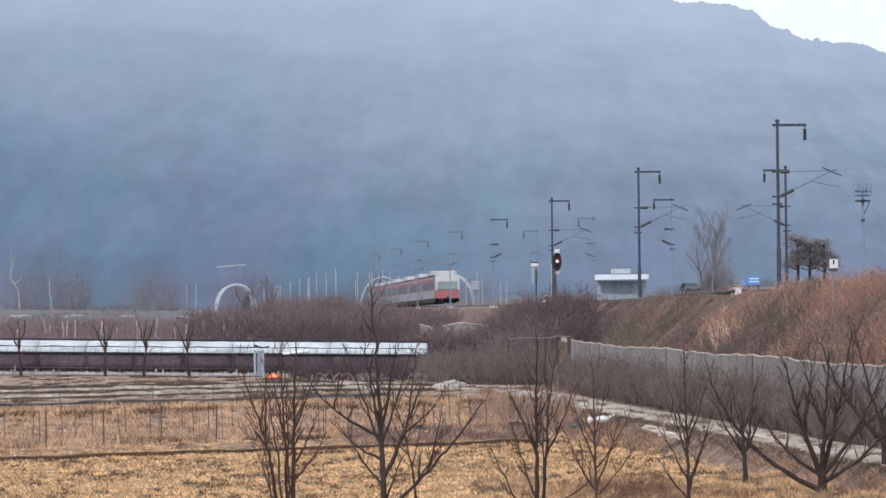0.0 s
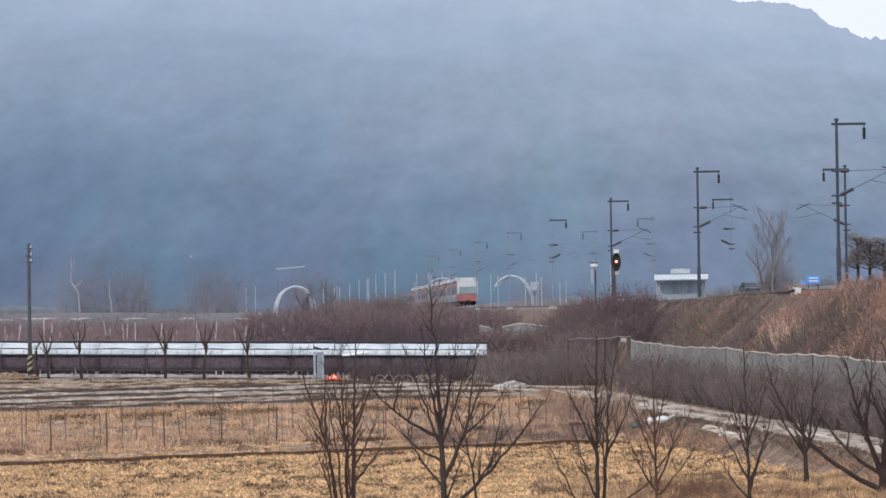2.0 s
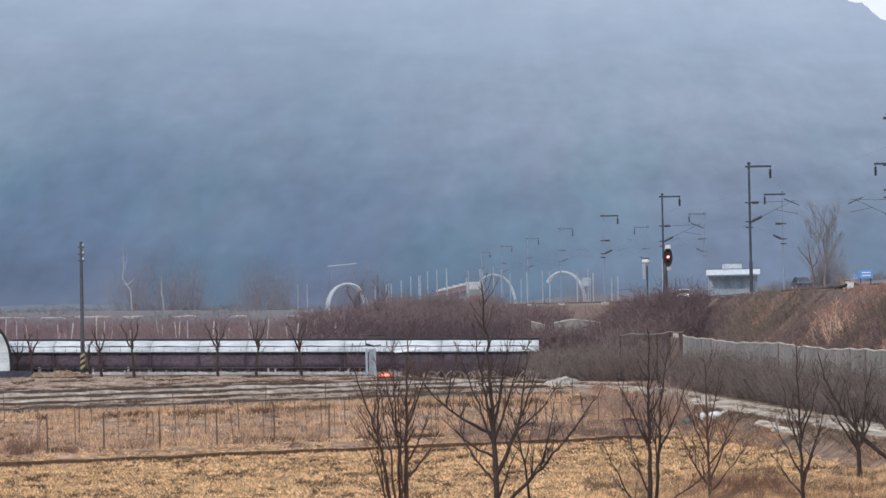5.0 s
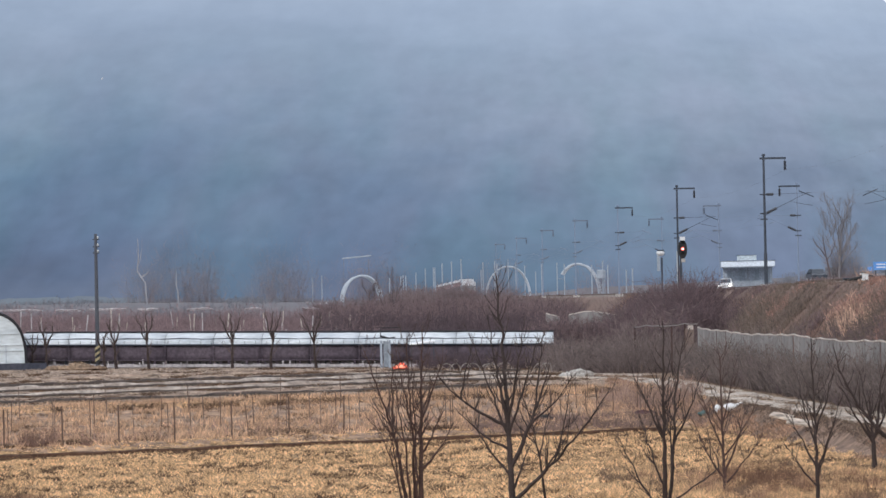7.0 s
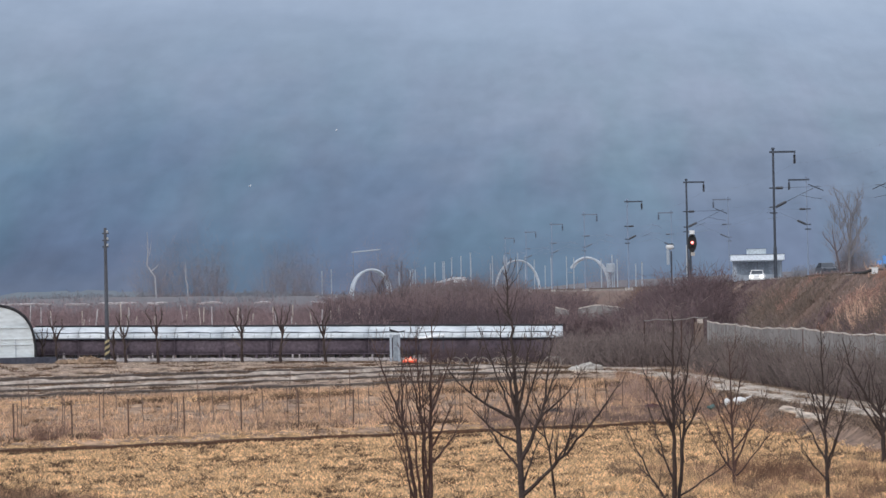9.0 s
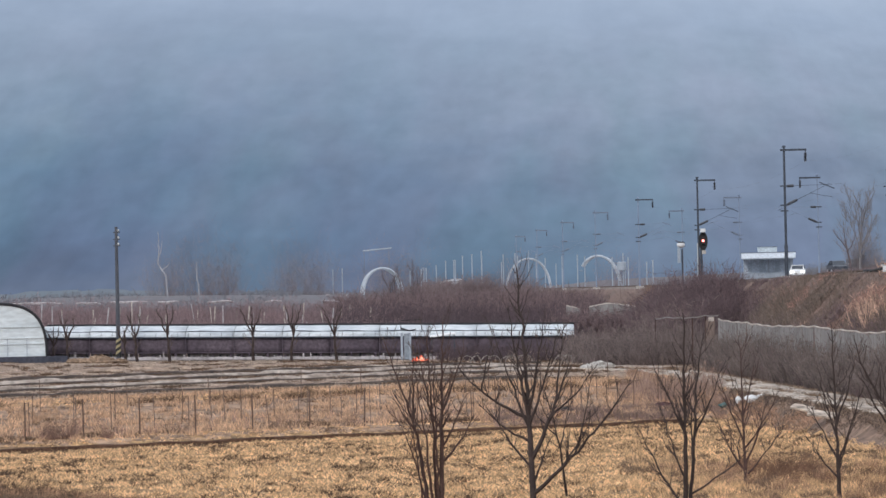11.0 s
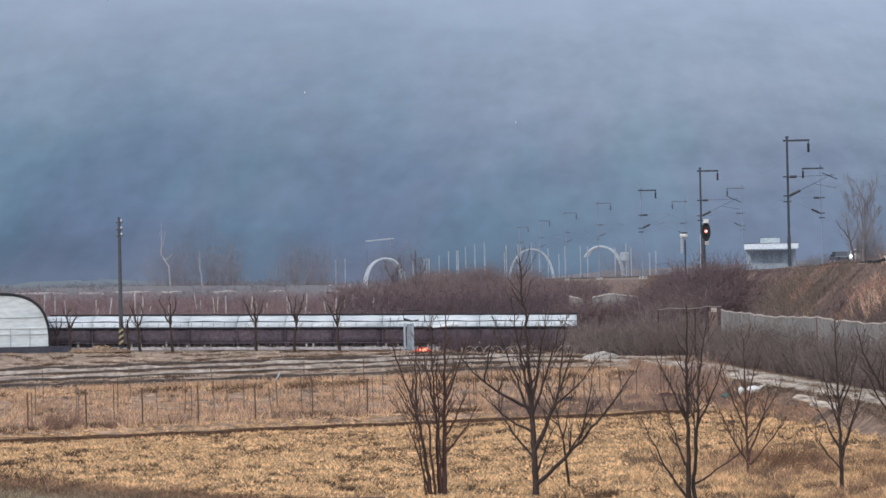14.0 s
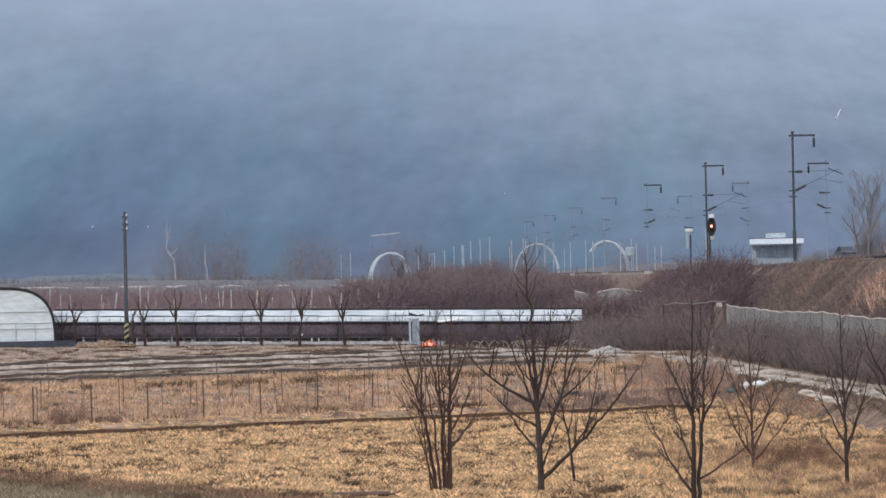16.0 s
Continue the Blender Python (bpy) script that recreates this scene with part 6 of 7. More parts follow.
    brush("slope_brush", "mauve-brown bare shrubs at the embankment's foot", spots, BRUSH_DARK, 24, 190, 0.4, 0.02, fork=0.9)
    brush("slope_brush", "mauve-brown bare shrubs at the embankment's foot", [(x + 0.8, y - 2, s, h * 0.8) for x, y, s, h in spots[::2]], SHRUB_DARK, 25, 150, 0.4, 0.018, fork=0.9)
    spots = [(k * y, y, 0.8, rng.uniform(0.5, 1.2)) for k, y in [(rng.uniform(0.001, 0.02), rng.uniform(258, 300)) for _ in range(60)]]
    spots = [p for p in spots if -12.5 < p[0] - float(track_mid(p[1])) < -5.4]
    brush("slope_brush", "brown dead scrub on the far embankment", spots, WEED_BROWN, 26, 110, 0.45, 0.022)
    spots = [(rng.uniform(3.0, 9.0), rng.uniform(74, 93), 0.45, rng.uniform(0.3, 0.85)) for _ in range(46)]
    spots = [p for p in spots if p[0] > 2.0 + (97 - p[1]) * 0.1]
    brush("dead_weeds", "russet dead weed stalks round the bare trees", spots, VERGE_WEED, 62, 60, 0.5, 0.008)
    spots = [(rng.uniform(4.3, 6.5), rng.uniform(87.5, 96), 0.5, rng.uniform(0.5, 1.15)) for _ in range(30)]
    brush("dead_weeds", "tangled reddish-brown weed clump beside a bare tree", spots, RUSSET_DARK, 64, 80, 0.55, 0.009)
    spots = [(rng.uniform(6.3, 9.0), rng.uniform(84, 93), 0.5, rng.uniform(0.35, 0.7)) for _ in range(22)]
    brush("dead_weeds", "tangled reddish-brown weed clump beside a bare tree", spots, RUSSET_DARK, 65, 60, 0.55, 0.008)
    spots = [(-20.3 + rng.uniform(-0.5, 0.5), 122.4 + rng.uniform(-0.2, 1.6), 0.45, rng.uniform(0.6, 1.15)) for _ in range(7)] + [(x, y, 0.35, h) for x, y, h in ((-18.4, 123.2, 0.5), (-18.6, 123.4, 0.35), (-15.9, 128.6, 0.3), (-15.2, 129.0, 0.3), (-22.6, 124.8, 0.3), (-21.8, 122.2, 0.35), (-17.1, 125.8, 0.35))]
    brush("dead_weeds", "reddish-brown dead weed bush in the stake field", spots, WEED_BUSH, 66, 80, 0.4, 0.012)
    # along the fence's foot
    spots = []
    for i in range(230):
        t = rng.random()
        x, y = 6.9 + (14.7 - 6.9) * t, 175 + (108 - 175) * t
        spots.append((x - 0.5 + rng.uniform(-0.4, 0.3), y, 0.7, rng.uniform(1.2, 2.95)))
    brush("fence_brush", "grey-brown bare brush leaning on the fence", spots, FENCE_BRUSH, 51, 130, 0.3, 0.017)
    spots = [(x, y - 0.5, 0.5, h * 0.7) for x, y, s, h in spots[:70]]
    brush("fence_brush", "grey-brown bare brush leaning on the fence", spots, BRUSH_DARK, 52, 90, 0.3, 0.014)


make_brush()


def make_grass():
    def stubble_ground(x, y):
        v, side = across(x, y), x - np.interp(y, ROAD_Y, ROAD_X)
        return (v < 127.5) & (y > 93.8 - 1.37 * (x + 17.8) + ripple(x, y, 0.8)) & (side < -2.5) & (y > 70)

    def swath(x, y):
        """1 on the standing rows, 0 in the wheel tracks between the harvester's swaths."""
        w = y - 0.10 * (x + 8) + 0.012 * np.clip(x, 0, None) ** 2
        return 0.5 + 0.5 * np.sin(2 * np.pi * w / 2.1 + 1.1 * ripple(x * 0.2, y * 0.3, 1.6))

    def pick(x, seed):
        return np.random.default_rng(seed).random(len(x))

    def trodden(x, y):
        """Curved lines where the straw lies flat and dark."""
        w = y - 0.10 * (x + 8)
        a = np.abs(mottle(x, w, 1.1, 2.6, 21) - 0.5) < 0.016
        b = np.abs(mottle(x + 3, w, 0.7, 1.9, 23) - 0.55) < 0.014
        return (a & (mottle(x, y, 1.8, 5, 22) > 0.4)) | (b & (mottle(x, y, 1.5, 6, 24) > 0.45))

    x, y, rng = field(-26, 12, 72, 137, 46000, 60, lambda x, y: stubble_ground(x, y) & ~trodden(x, y) & (pick(x, 9) < 0.55 + 0.4 * swath(x, y) + 0.7 * (mottle(x, y, 0.3, 0.8, 1) - 0.5)))
    blades("stubble", "golden cut rice stubble standing in rows", x, y, np.full(len(x), 0.13) + 0.05 * ripple(x, y, 1.3), rng, STUBBLE, 0.029, 0.7, 4, "stubble")

    # dark blades painted in for the shade between stubble rows
    x, y, rng = field(-26, 12, 72, 137, 90000, 68, lambda x, y: stubble_ground(x, y) & (pick(x, 7) < 2.2 * (0.33 - swath(x, y)) * (mottle(x, y, 0.6, 1.2, 4) > 0.55) + 2.0 * (mottle(x, y, 0.4, 1.1, 1) - 0.76)))
    blades("dark_straw_shade", "dark straw blades for the shade between the stubble rows", x, y, np.full(len(x), 0.15), rng, DARK_STRAW, 0.02, 0.9, 3, "straw", 0.05)

    x, y, rng = field(-26, 12, 72, 137, 150000, 83, lambda x, y: stubble_ground(x, y) & trodden(x, y))
    blades("flattened_straw", "dark flattened straw in curving lines across the stubble", x, y, np.full(len(x), 0.17), rng, DARK_STRAW, 0.022, 0.8, 3, "straw", 0.05)
    x, y, rng = field(-4, 8, 128, 146, 9000, 84, lambda x, y: (across(x, y) > 128.6) & (across(x, y) < 136.5) & (x - np.interp(y, ROAD_Y, ROAD_X) < -1.8) & (mottle(x, y, 0.7, 2.5, 25) > 0.3))
    blades("corner_weeds", "mauve-brown dead weeds in the field's corner", x, y, np.full(len(x), 0.26), rng, MAUVE_WEED, 0.014, 0.5, 4, "weeds", 0.1)

    def weeds(x, y):
        v, side = across(x, y), x - np.interp(y, ROAD_Y, ROAD_X)
        return (v > 128.5) & (v < 158) & (side < -1.6)

    x, y, rng = field(-34, 9, 108, 170, 34000, 61, lambda x, y: weeds(x, y) & (across(x, y) > 129.8) & (np.random.default_rng(8).random(len(x)) < 1.6 * mottle(x, y, 0.4, 2.0, 2) - 0.3 + 0.4 * ripple(x * 0.45, y, 1.2)))
    blades("weeds", "dry straw-brown weeds", x, y, 0.22 + 0.16 * np.abs(ripple(x, y, 1.6)), rng, WEEDS, 0.023, 0.5, 4, "weeds", 0.12)
    x, y, rng = field(-36, 6, 105, 172, 30000, 74, lambda x, y: weeds(x, y) & ((across(x, y) > 150 + 2 * ripple(x, y, 3)) | (across(x, y) < 131.8)))
    blades("matted_straw", "pale matted straw along the field's borders", x, y, np.full(len(x), 0.08), rng, STUBBLE, 0.022, 1.5, 4, "straw", 0.12)
    x, y, rng = field(-34, 9, 108, 150, 1500, 62, lambda x, y: (across(x, y) > 129.5) & (across(x, y) < 140) & (ripple(x, y, 2.2) > 0.1) & (x < 5))
    blades("weeds", "taller russet weeds in the stake field", x, y, np.full(len(x), 0.55), rng, BRUSH_RED, 0.010, 0.35, 6, "weeds", 0.15)

    # dark blades: dead stalks, and shade put between the weeds
    x, y, rng = field(-34, 9, 108, 170, 20000, 69, lambda x, y: weeds(x, y) & (mottle(x, y, 0.8, 1.0, 2) < 0.3))
    blades("dead_stalks", "dark blades for dead stalks and shade in the weedy field", x, y, np.full(len(x), 0.16), rng, DARK_STRAW, 0.02, 1.0, 3, "stalks", 0.12)
    x, y, rng = field(-37, 3, 146, 204, 34000, 70, lambda x, y: (across(x, y) > 157) & (y < 202) & (mottle(x, y, 0.9, 1.8, 3) < 0.34))
    blades("field_clods", "dark clods and matted litter on the bare field", x, y, np.full(len(x), 0.13), rng, DARK_STRAW, 0.03, 1.2, 3, "litter", 0.12)
    x, y, rng = field(-38, -1, 140, 196, 30000, 76, lambda x, y: (np.abs(across(x, y) - 163.8) < 0.35) | (np.abs(across(x, y) - 174.6) < 0.3) | (np.abs(across(x, y) - 182.9) < 0.3) | (np.abs(across(x, y) - 189.8) < 0.35) & (mottle(x, y, 1.4, 9.0, 18) > 0.4))
    blades("furrow_weeds", "dark weeds in the furrows", x, y, np.full(len(x), 0.13), rng, DITCH_WEED, 0.022, 1.0, 3, "weeds", 0.08)
    x, y, rng = field(-36, 4, 105, 172, 60000, 79, lambda x, y: weeds(x, y) & ((np.abs(across(x, y) - 150.0 - 0.5 * np.sin(x * 0.5)) < 0.5) & (mottle(x, y, 1.6, 9.0, 12) > 0.4) | (np.abs(across(x, y) - 132.3 - 1.2 * np.sin(x * 0.35)) < 0.7) & (mottle(x, y, 1.9, 9.0, 13) > 0.5)))
    blades("weed_line", "dark dead weeds along the old furrows of the stake field", x, y, np.where(across(x, y) > 140, 0.36, 0.24), rng, DARK_STRAW, 0.018, 0.9, 4, "weeds", 0.08)
    x, y, rng = field(5, 16, 92, 142, 22000, 72, lambda x, y: np.abs(x - np.interp(y, ROAD_Y, ROAD_X) + 1.72 + 0.15 * np.sin(y * 0.7)) < 0.36)
    blades("ditch_weeds", "dark weeds in the ditch beside the lane", x, y, np.full(len(x), 0.13), rng, DITCH_BROWN, 0.016, 0.9, 3, "weeds", 0.08)
    x, y, rng = field(0, 18, 95, 182, 26000, 73, lambda x, y: np.abs(np.abs(x - np.interp(y, ROAD_Y, ROAD_X)) - 1.3 + 0.15 * np.sin(y * 1.7) + 0.12 * np.sin(y * 0.6)) < 0.26)
    x2, y2, rng2 = field(0, 18, 95, 182, 30000, 77, lambda x, y: (np.abs(x - np.interp(y, ROAD_Y, ROAD_X) - 0.1 * np.sin(y)) < 0.2) & (mottle(x, y, 0.5, 3.0, 9) > 0.45))
    blades("lane_middle_weeds", "dead weeds between the lane's wheel tracks", x2, y2, np.full(len(x2), 0.2), rng2, BANK_WEED, 0.018, 0.8, 5, "weeds", 0.07)
    x2, y2, rng2 = field(0, 18, 95, 182, 34000, 78, lambda x, y: (np.abs(x - np.interp(y, ROAD_Y, ROAD_X)) < 1.1) & (mottle(x, y, 0.9, 5.0, 8) < 0.2))
    blades("lane_patches", "brown weeds growing through the broken lane", x2, y2, np.full(len(x2), 0.12), rng2, LANE_WEED, 0.016, 1.0, 4, "weeds", 0.07)
    blades("lane_edge_weeds", "dry weeds creeping over the lane's edges", x, y, np.full(len(x), 0.15), rng, LANE_WEED, 0.014, 0.8, 4, "weeds", 0.08)
    x, y, rng = field(1.5, 12.5, 72, 99, 8000, 75, lambda x, y: (mottle(x, y, 0.35, 1.4, 5) > 0.74) & (x > 1.5 + (99 - y) * 0.10) & (x < np.interp(y, ROAD_Y, ROAD_X) - 2.5))
    blades("russet_grass", "tall russet dead grass round the bare trees", x, y, 0.32 + 0.2 * ripple(x, y, 0.9), rng, RUSSET_GRASS, 0.013, 0.35, 4, "grass", 0.1)
    x, y, rng = field(1.0, 13, 72, 104, 26000, 81, lambda x, y: (x > (99 - y) * 0.10) & (x < np.interp(y, ROAD_Y, ROAD_X) - 2.4) & (mottle(x, y, 0.3, 1.2, 15) > 0.66))
    blades("tall_straw", "pale tufts of tall dead straw round the bare trees", x, y, 0.26 + 0.12 * ripple(x, y, 0.7), rng, STUBBLE, 0.012, 0.45, 4, "grass", 0.06)
    x, y, rng = field(1.0, 13, 72, 104, 24000, 82, lambda x, y: (x > (99 - y) * 0.10) & (x < np.interp(y, ROAD_Y, ROAD_X) - 2.4) & (mottle(x, y, 0.45, 1.2, 16) > 0.74))
    blades("dark_tufts", "dark dead tufts round the bare trees", x, y, 0.24 + 0.1 * ripple(x, y, 0.7), rng, BANK_WEED, 0.013, 0.6, 4, "grass", 0.05)
    x, y, rng = field(-24, 2, 66, 97, 9000, 71, lambda x, y: np.abs(y + 3.4 - (95.6 - 1.37 * (x + 17.8))) < 2.2 + 1.5 * ripple(x * 0.7, y, 0.9))
    blades("bank_edge_weeds", "dark brown matted weeds along the bank's edge", x, y, np.full(len(x), 0.2) + 0.12 * ripple(x, y, 0.5), rng, BANK_WEED, 0.018, 0.8, 5, "weeds", 0.1)
    x, y, rng = field(-24, 2, 66, 99, 30000, 80, lambda x, y: (np.abs(y + 2.6 - (95.6 - 1.37 * (x + 17.8))) < 2.6) & (mottle(x, y, 0.6, 1.1, 14) > 0.58))
    blades("bank_tufts", "dark dead tufts along the bank's ragged edge", x, y, np.full(len(x), 0.2), rng, DARK_STRAW, 0.016, 0.7, 4, "grass", 0.05)
    x, y, rng = field(-24, 6, 62, 97, 16000, 63, lambda x, y: (y < 95.6 - 1.37 * (x + 17.8) - 3.6 + ripple(x, y, 0.8)) & (mottle(x, y, 0.7, 2.0, 7) > 0.36))
    blades("bank_grass", "dull green and brown winter grass on the bank", x, y, np.full(len(x), 0.2) + 0.08 * ripple(x, y, 0.8), rng, GRASS, 0.018, 0.6, 4, "grass", 0.06)
    x, y, rng = field(-24, 13, 66, 99, 16000, 64, lambda x, y: (np.abs(y + 2.6 - (95.6 - 1.37 * (x + 17.8))) < 1.4) | ((x > 1.0) & (y < 99) & (y > 72) & (mottle(x, y, 0.4, 1.2, 6) > 0.8) & (x > (97 - y) * 0.18)))
    blades("bank_weeds", "dead russet weeds along the field's edge", x, y, np.full(len(x), 0.24) + 0.1 * ripple(x, y, 0.9), rng, RUSSET_GRASS, 0.013, 0.5, 6, "weeds", 0.1)
    x, y, rng = field(-37, 3, 146, 204, 30000, 65, lambda x, y: (across(x, y) > 157) & (y < 203) & (mottle(x, y, 0.9, 1.8, 3) > 0.46))
    blades("field_litter", "pale dry stalks littering the bare field", x, y, np.full(len(x), 0.09), rng, LITTER, 0.024, 0.9, 3, "litter", 0.18)
    x, y, rng = field(2, 17, 88, 176, 60000, 66, lambda x, y: (x - np.interp(y, ROAD_Y, ROAD_X) > -3.1) & (x - np.interp(y, ROAD_Y, ROAD_X) < -1.9) & (mottle(x, y, 0.5, 2.2, 11) > 0.3) & ~((np.abs(x - 8.7) < 1.4) & (y > 108) & (y < 123)))
    blades("verge_weeds", "dry brown weeds on the lane's verge", x, y, np.full(len(x), 0.2), rng, VERGE_WEED, 0.015, 0.7, 4, "weeds", 0.1)

    def slope(x, y):
        off = x - track_mid(y)
        return (off > -12.8) & (off < -4.8)

    x, y, rng = field(2, 24, 95, 215, 20000, 67, slope)
    blades("slope_grass", "dry russet grass on the embankment", x, y, np.where((x - track_mid(y) > -7.0) & (y > 158), 0.16, 0.4), rng, EMB_GRASS, 0.016, 0.5, 4, "grass", 0.15)


EMB_GRASS = mat("embankment_grass", (0.235, 0.16, 0.13), (0.165, 0.115, 0.096), size=0.2, fine=1.2, per=0.5, bump=0, wear=0.35)
make_grass()


# ---- fence, stakes, furrows ----
def make_fence():
    f = thing("sheet_fence", "grey sheet fence with a bleached wavy top rail", "fence")
    n = 26
    pts = []
    for i in range(n + 1):
        t = i / n
        x, y = 6.9 + (16.2 - 6.9) * t, 175 + (95 - 175) * t
        top = 3.98 + (3.45 - 3.98) * min(1, t / 0.84) + 0.05 * math.sin(i * 0.9) + 0.02 * math.sin(i * 2.3) + (0.12 if i == 0 else 0)
        pts.append((x, y, gz(x, y), top))
    for i in range(n):
        (xa, ya, za, ta), (xb, yb, zb, tb) = pts[i], pts[i + 1]
        rows = []
        for c in range(5):
            u = c / 4
            w = 0.04 * math.sin(c * 2.2 + i)
            x, y = xa + (xb - xa) * u + w, ya + (yb - ya) * u
            rows.append([(x, y, gz(x, y) + 0.02), (x + w, y, (gz(x, y) + ta) / 2), (x, y, ta + (tb - ta) * u - 0.06)])
        part("panel", Geo().sheet(rows, 0.02), FENCE_SHEET, f)
        mid = ((xa + xb) / 2, (ya + yb) / 2, (ta + tb) / 2 - 0.05 - 0.02 * math.sin(i * 2.7))
        part("top_rail", Geo().tube([(xa, ya, ta), mid, (xb, yb, tb)], 0.038, 6), FENCE_TOP, f)
        part("post", Geo().tube([(xa + 0.06, ya, za - 0.3), (xa + 0.06, ya, ta + 0.05)], 0.05, 6), STAKE_GREY, f)
    g = thing("low_fence", "short run of weathered fence behind the lane, half fallen", "fence")
    pts = [(6.9 - 0.62 * k, 175 + 3.0 * k, 4.28 - 0.03 * k + 0.05 * math.sin(k * 2.0)) for k in range(6)]
    for k, (x, y, top) in enumerate(pts):
        if k in (1, 2, 5):
            part("post", Geo().tube([(x, y, gz(x, y) - 0.3), (x + 0.03, y, top + 0.04)], 0.036, 6), BARK_RED, g)
        if k:
            part("rail", Geo().tube([pts[k - 1], ((x + pts[k - 1][0]) / 2, (y + pts[k - 1][1]) / 2, (top + pts[k - 1][2]) / 2 - 0.04), (x, y, top)], 0.03, 5), STAKE_GREY, g)
    (xa, ya, ta), (xb, yb, tb) = pts[0], pts[1]
    part("panel", Geo().sheet([[(xa + (xb - xa) * u, ya + (yb - ya) * u, z + dz) for z, dz in ((2.7, 0.1 * u), (3.4, 0), (ta - 0.12, -0.15 * u))] for u in (0.3, 0.6, 0.95)], 0.02), STAKE_BROWN, g, "loose brown sheet")
    part("patch", Geo().sheet([[(xa + (xb - xa) * u, ya + (yb - ya) * u - 0.06, z) for z in (3.98, 4.2)] for u in (0.35, 0.75)], 0.02), FENCE_TOP, g, "bleached scrap of sheet")


make_fence()


def make_stakes():
    rng = random.Random(77)
    group = "stakes in the weedy field"
    kinds = {}
    for kind, label, m, r, h in (("stout", "stout brown crop stake", STAKE_RUST, 0.034, 1.55), ("thin", "thin brown steel crop stake", STAKE_RUST, 0.018, 1.5), ("grey", "thin greyish crop stake", STAKE_BROWN, 0.017, 1.6)):
        s = thing("crop_stake", label, "stake", group)
        part("rod", Geo().tube([(0, 0, -0.25), (0.01, 0, h * 0.5), (0, 0, h)], r, 5), m, s)
        part("tie", Geo().tube([(0, 0, h * 0.7), (0, 0, h * 0.7 + 0.04)], r * 1.6, 5), STAKE_BROWN, s)
        kinds[kind] = [s, False]
    for v, step, x, thin in ((130.6, 2.05, -25.45, False), (135.5, 1.45, -26.6, True), (139.5, 1.25, -27.2, True), (146.5, 3.1, -26.0, True)):
        while x < 5.0:
            y = v + 0.65 * (x + 8) + rng.uniform(-0.25, 0.25)
            kind = rng.choice(("thin", "thin", "grey")) if thin else "stout" if x < -9 else "thin"
            if x - float(np.interp(y, ROAD_Y, ROAD_X)) < -2.2 and (not thin or rng.random() < 0.9):
                p = pose(x, y, gz(x, y) - rng.uniform(0, 0.3 if thin else 0.1), rng.gauss(0, 1.3), rng.gauss(0, 1.3), 0)
                if kinds[kind][1]:
                    copy_thing(kinds[kind][0], p)
                else:
                    kinds[kind][0].matrix_basis, kinds[kind][1] = p, True
            x += step * rng.uniform(0.75, 1.25) if thin else step * rng.uniform(0.96, 1.04)


make_stakes()


def make_furrows():
    """Mulched ridges of the bare field."""
    rng = random.Random(88)
    dark, pale, tan = (FURROW_DARK, "long ridge of bare dark earth"), (RIDGE_FILM, "long field ridge covered with greyed mulch film"), (MULCH_SOIL, "low field ridge strewn with straw")
    for n, (v, h, (m, label)) in enumerate(((199.5, 0.12, tan), (190.4, 0.15, dark), (184.8, 0.2, pale), (183.6, 0.11, dark), (176.4, 0.2, pale), (175.2, 0.11, dark), (164.6, 0.16, dark), (170, 0.08, tan))):
        g = Geo()
        rows = []
        for i in range(76):
            x = -39 + i * 0.48
            y = v + 0.65 * (x + 8) + 0.35 * noise.noise((x * 0.22, n * 3.1, 0)) + 0.12 * noise.noise((x * 1.1, n * 3.1, 5))
            z = gz(x, y)
            t = h * (0.95 + 0.45 * noise.noise((x * 0.45, n * 7.7, 2)) + 0.4 * noise.noise((x * 1.7, n * 7.7, 4)))
            w = 0.3 + rng.uniform(-0.04, 0.04)
            rows.append([(x, y - d * w, z + hh) for d, hh in ((1.3, -0.05), (0.8, t * 0.8), (0, t), (-0.8, t * 0.75), (-1.3, -0.05))])
        g.sheet(rows)
        tagged(part("mulched_ridge", g, m, smooth=True), label, "field ridge", "ridges of the bare field")
    # dark ditch edge above the stubble
    g = Geo()
    rows = []
    for i in range(76):
        x = -30 + i * 0.45
        y = 127.9 + 0.65 * (x + 8) + 0.15 * noise.noise((x * 0.3, 3.3, 0))
        z = gz(x, y)
        rows.append([(x, y - 0.2, z - 0.05), (x, y - 0.1, z + 0.1 + rng.uniform(0, 0.03)), (x, y + 0.1, z + 0.12 + rng.uniform(0, 0.03)), (x, y + 0.3, z - 0.02)])
    g.sheet(rows)
    tagged(part("ditch_edge", g, DITCH_EARTH), "dark edge of an irrigation ditch", "ditch", kind="structure")


make_furrows()


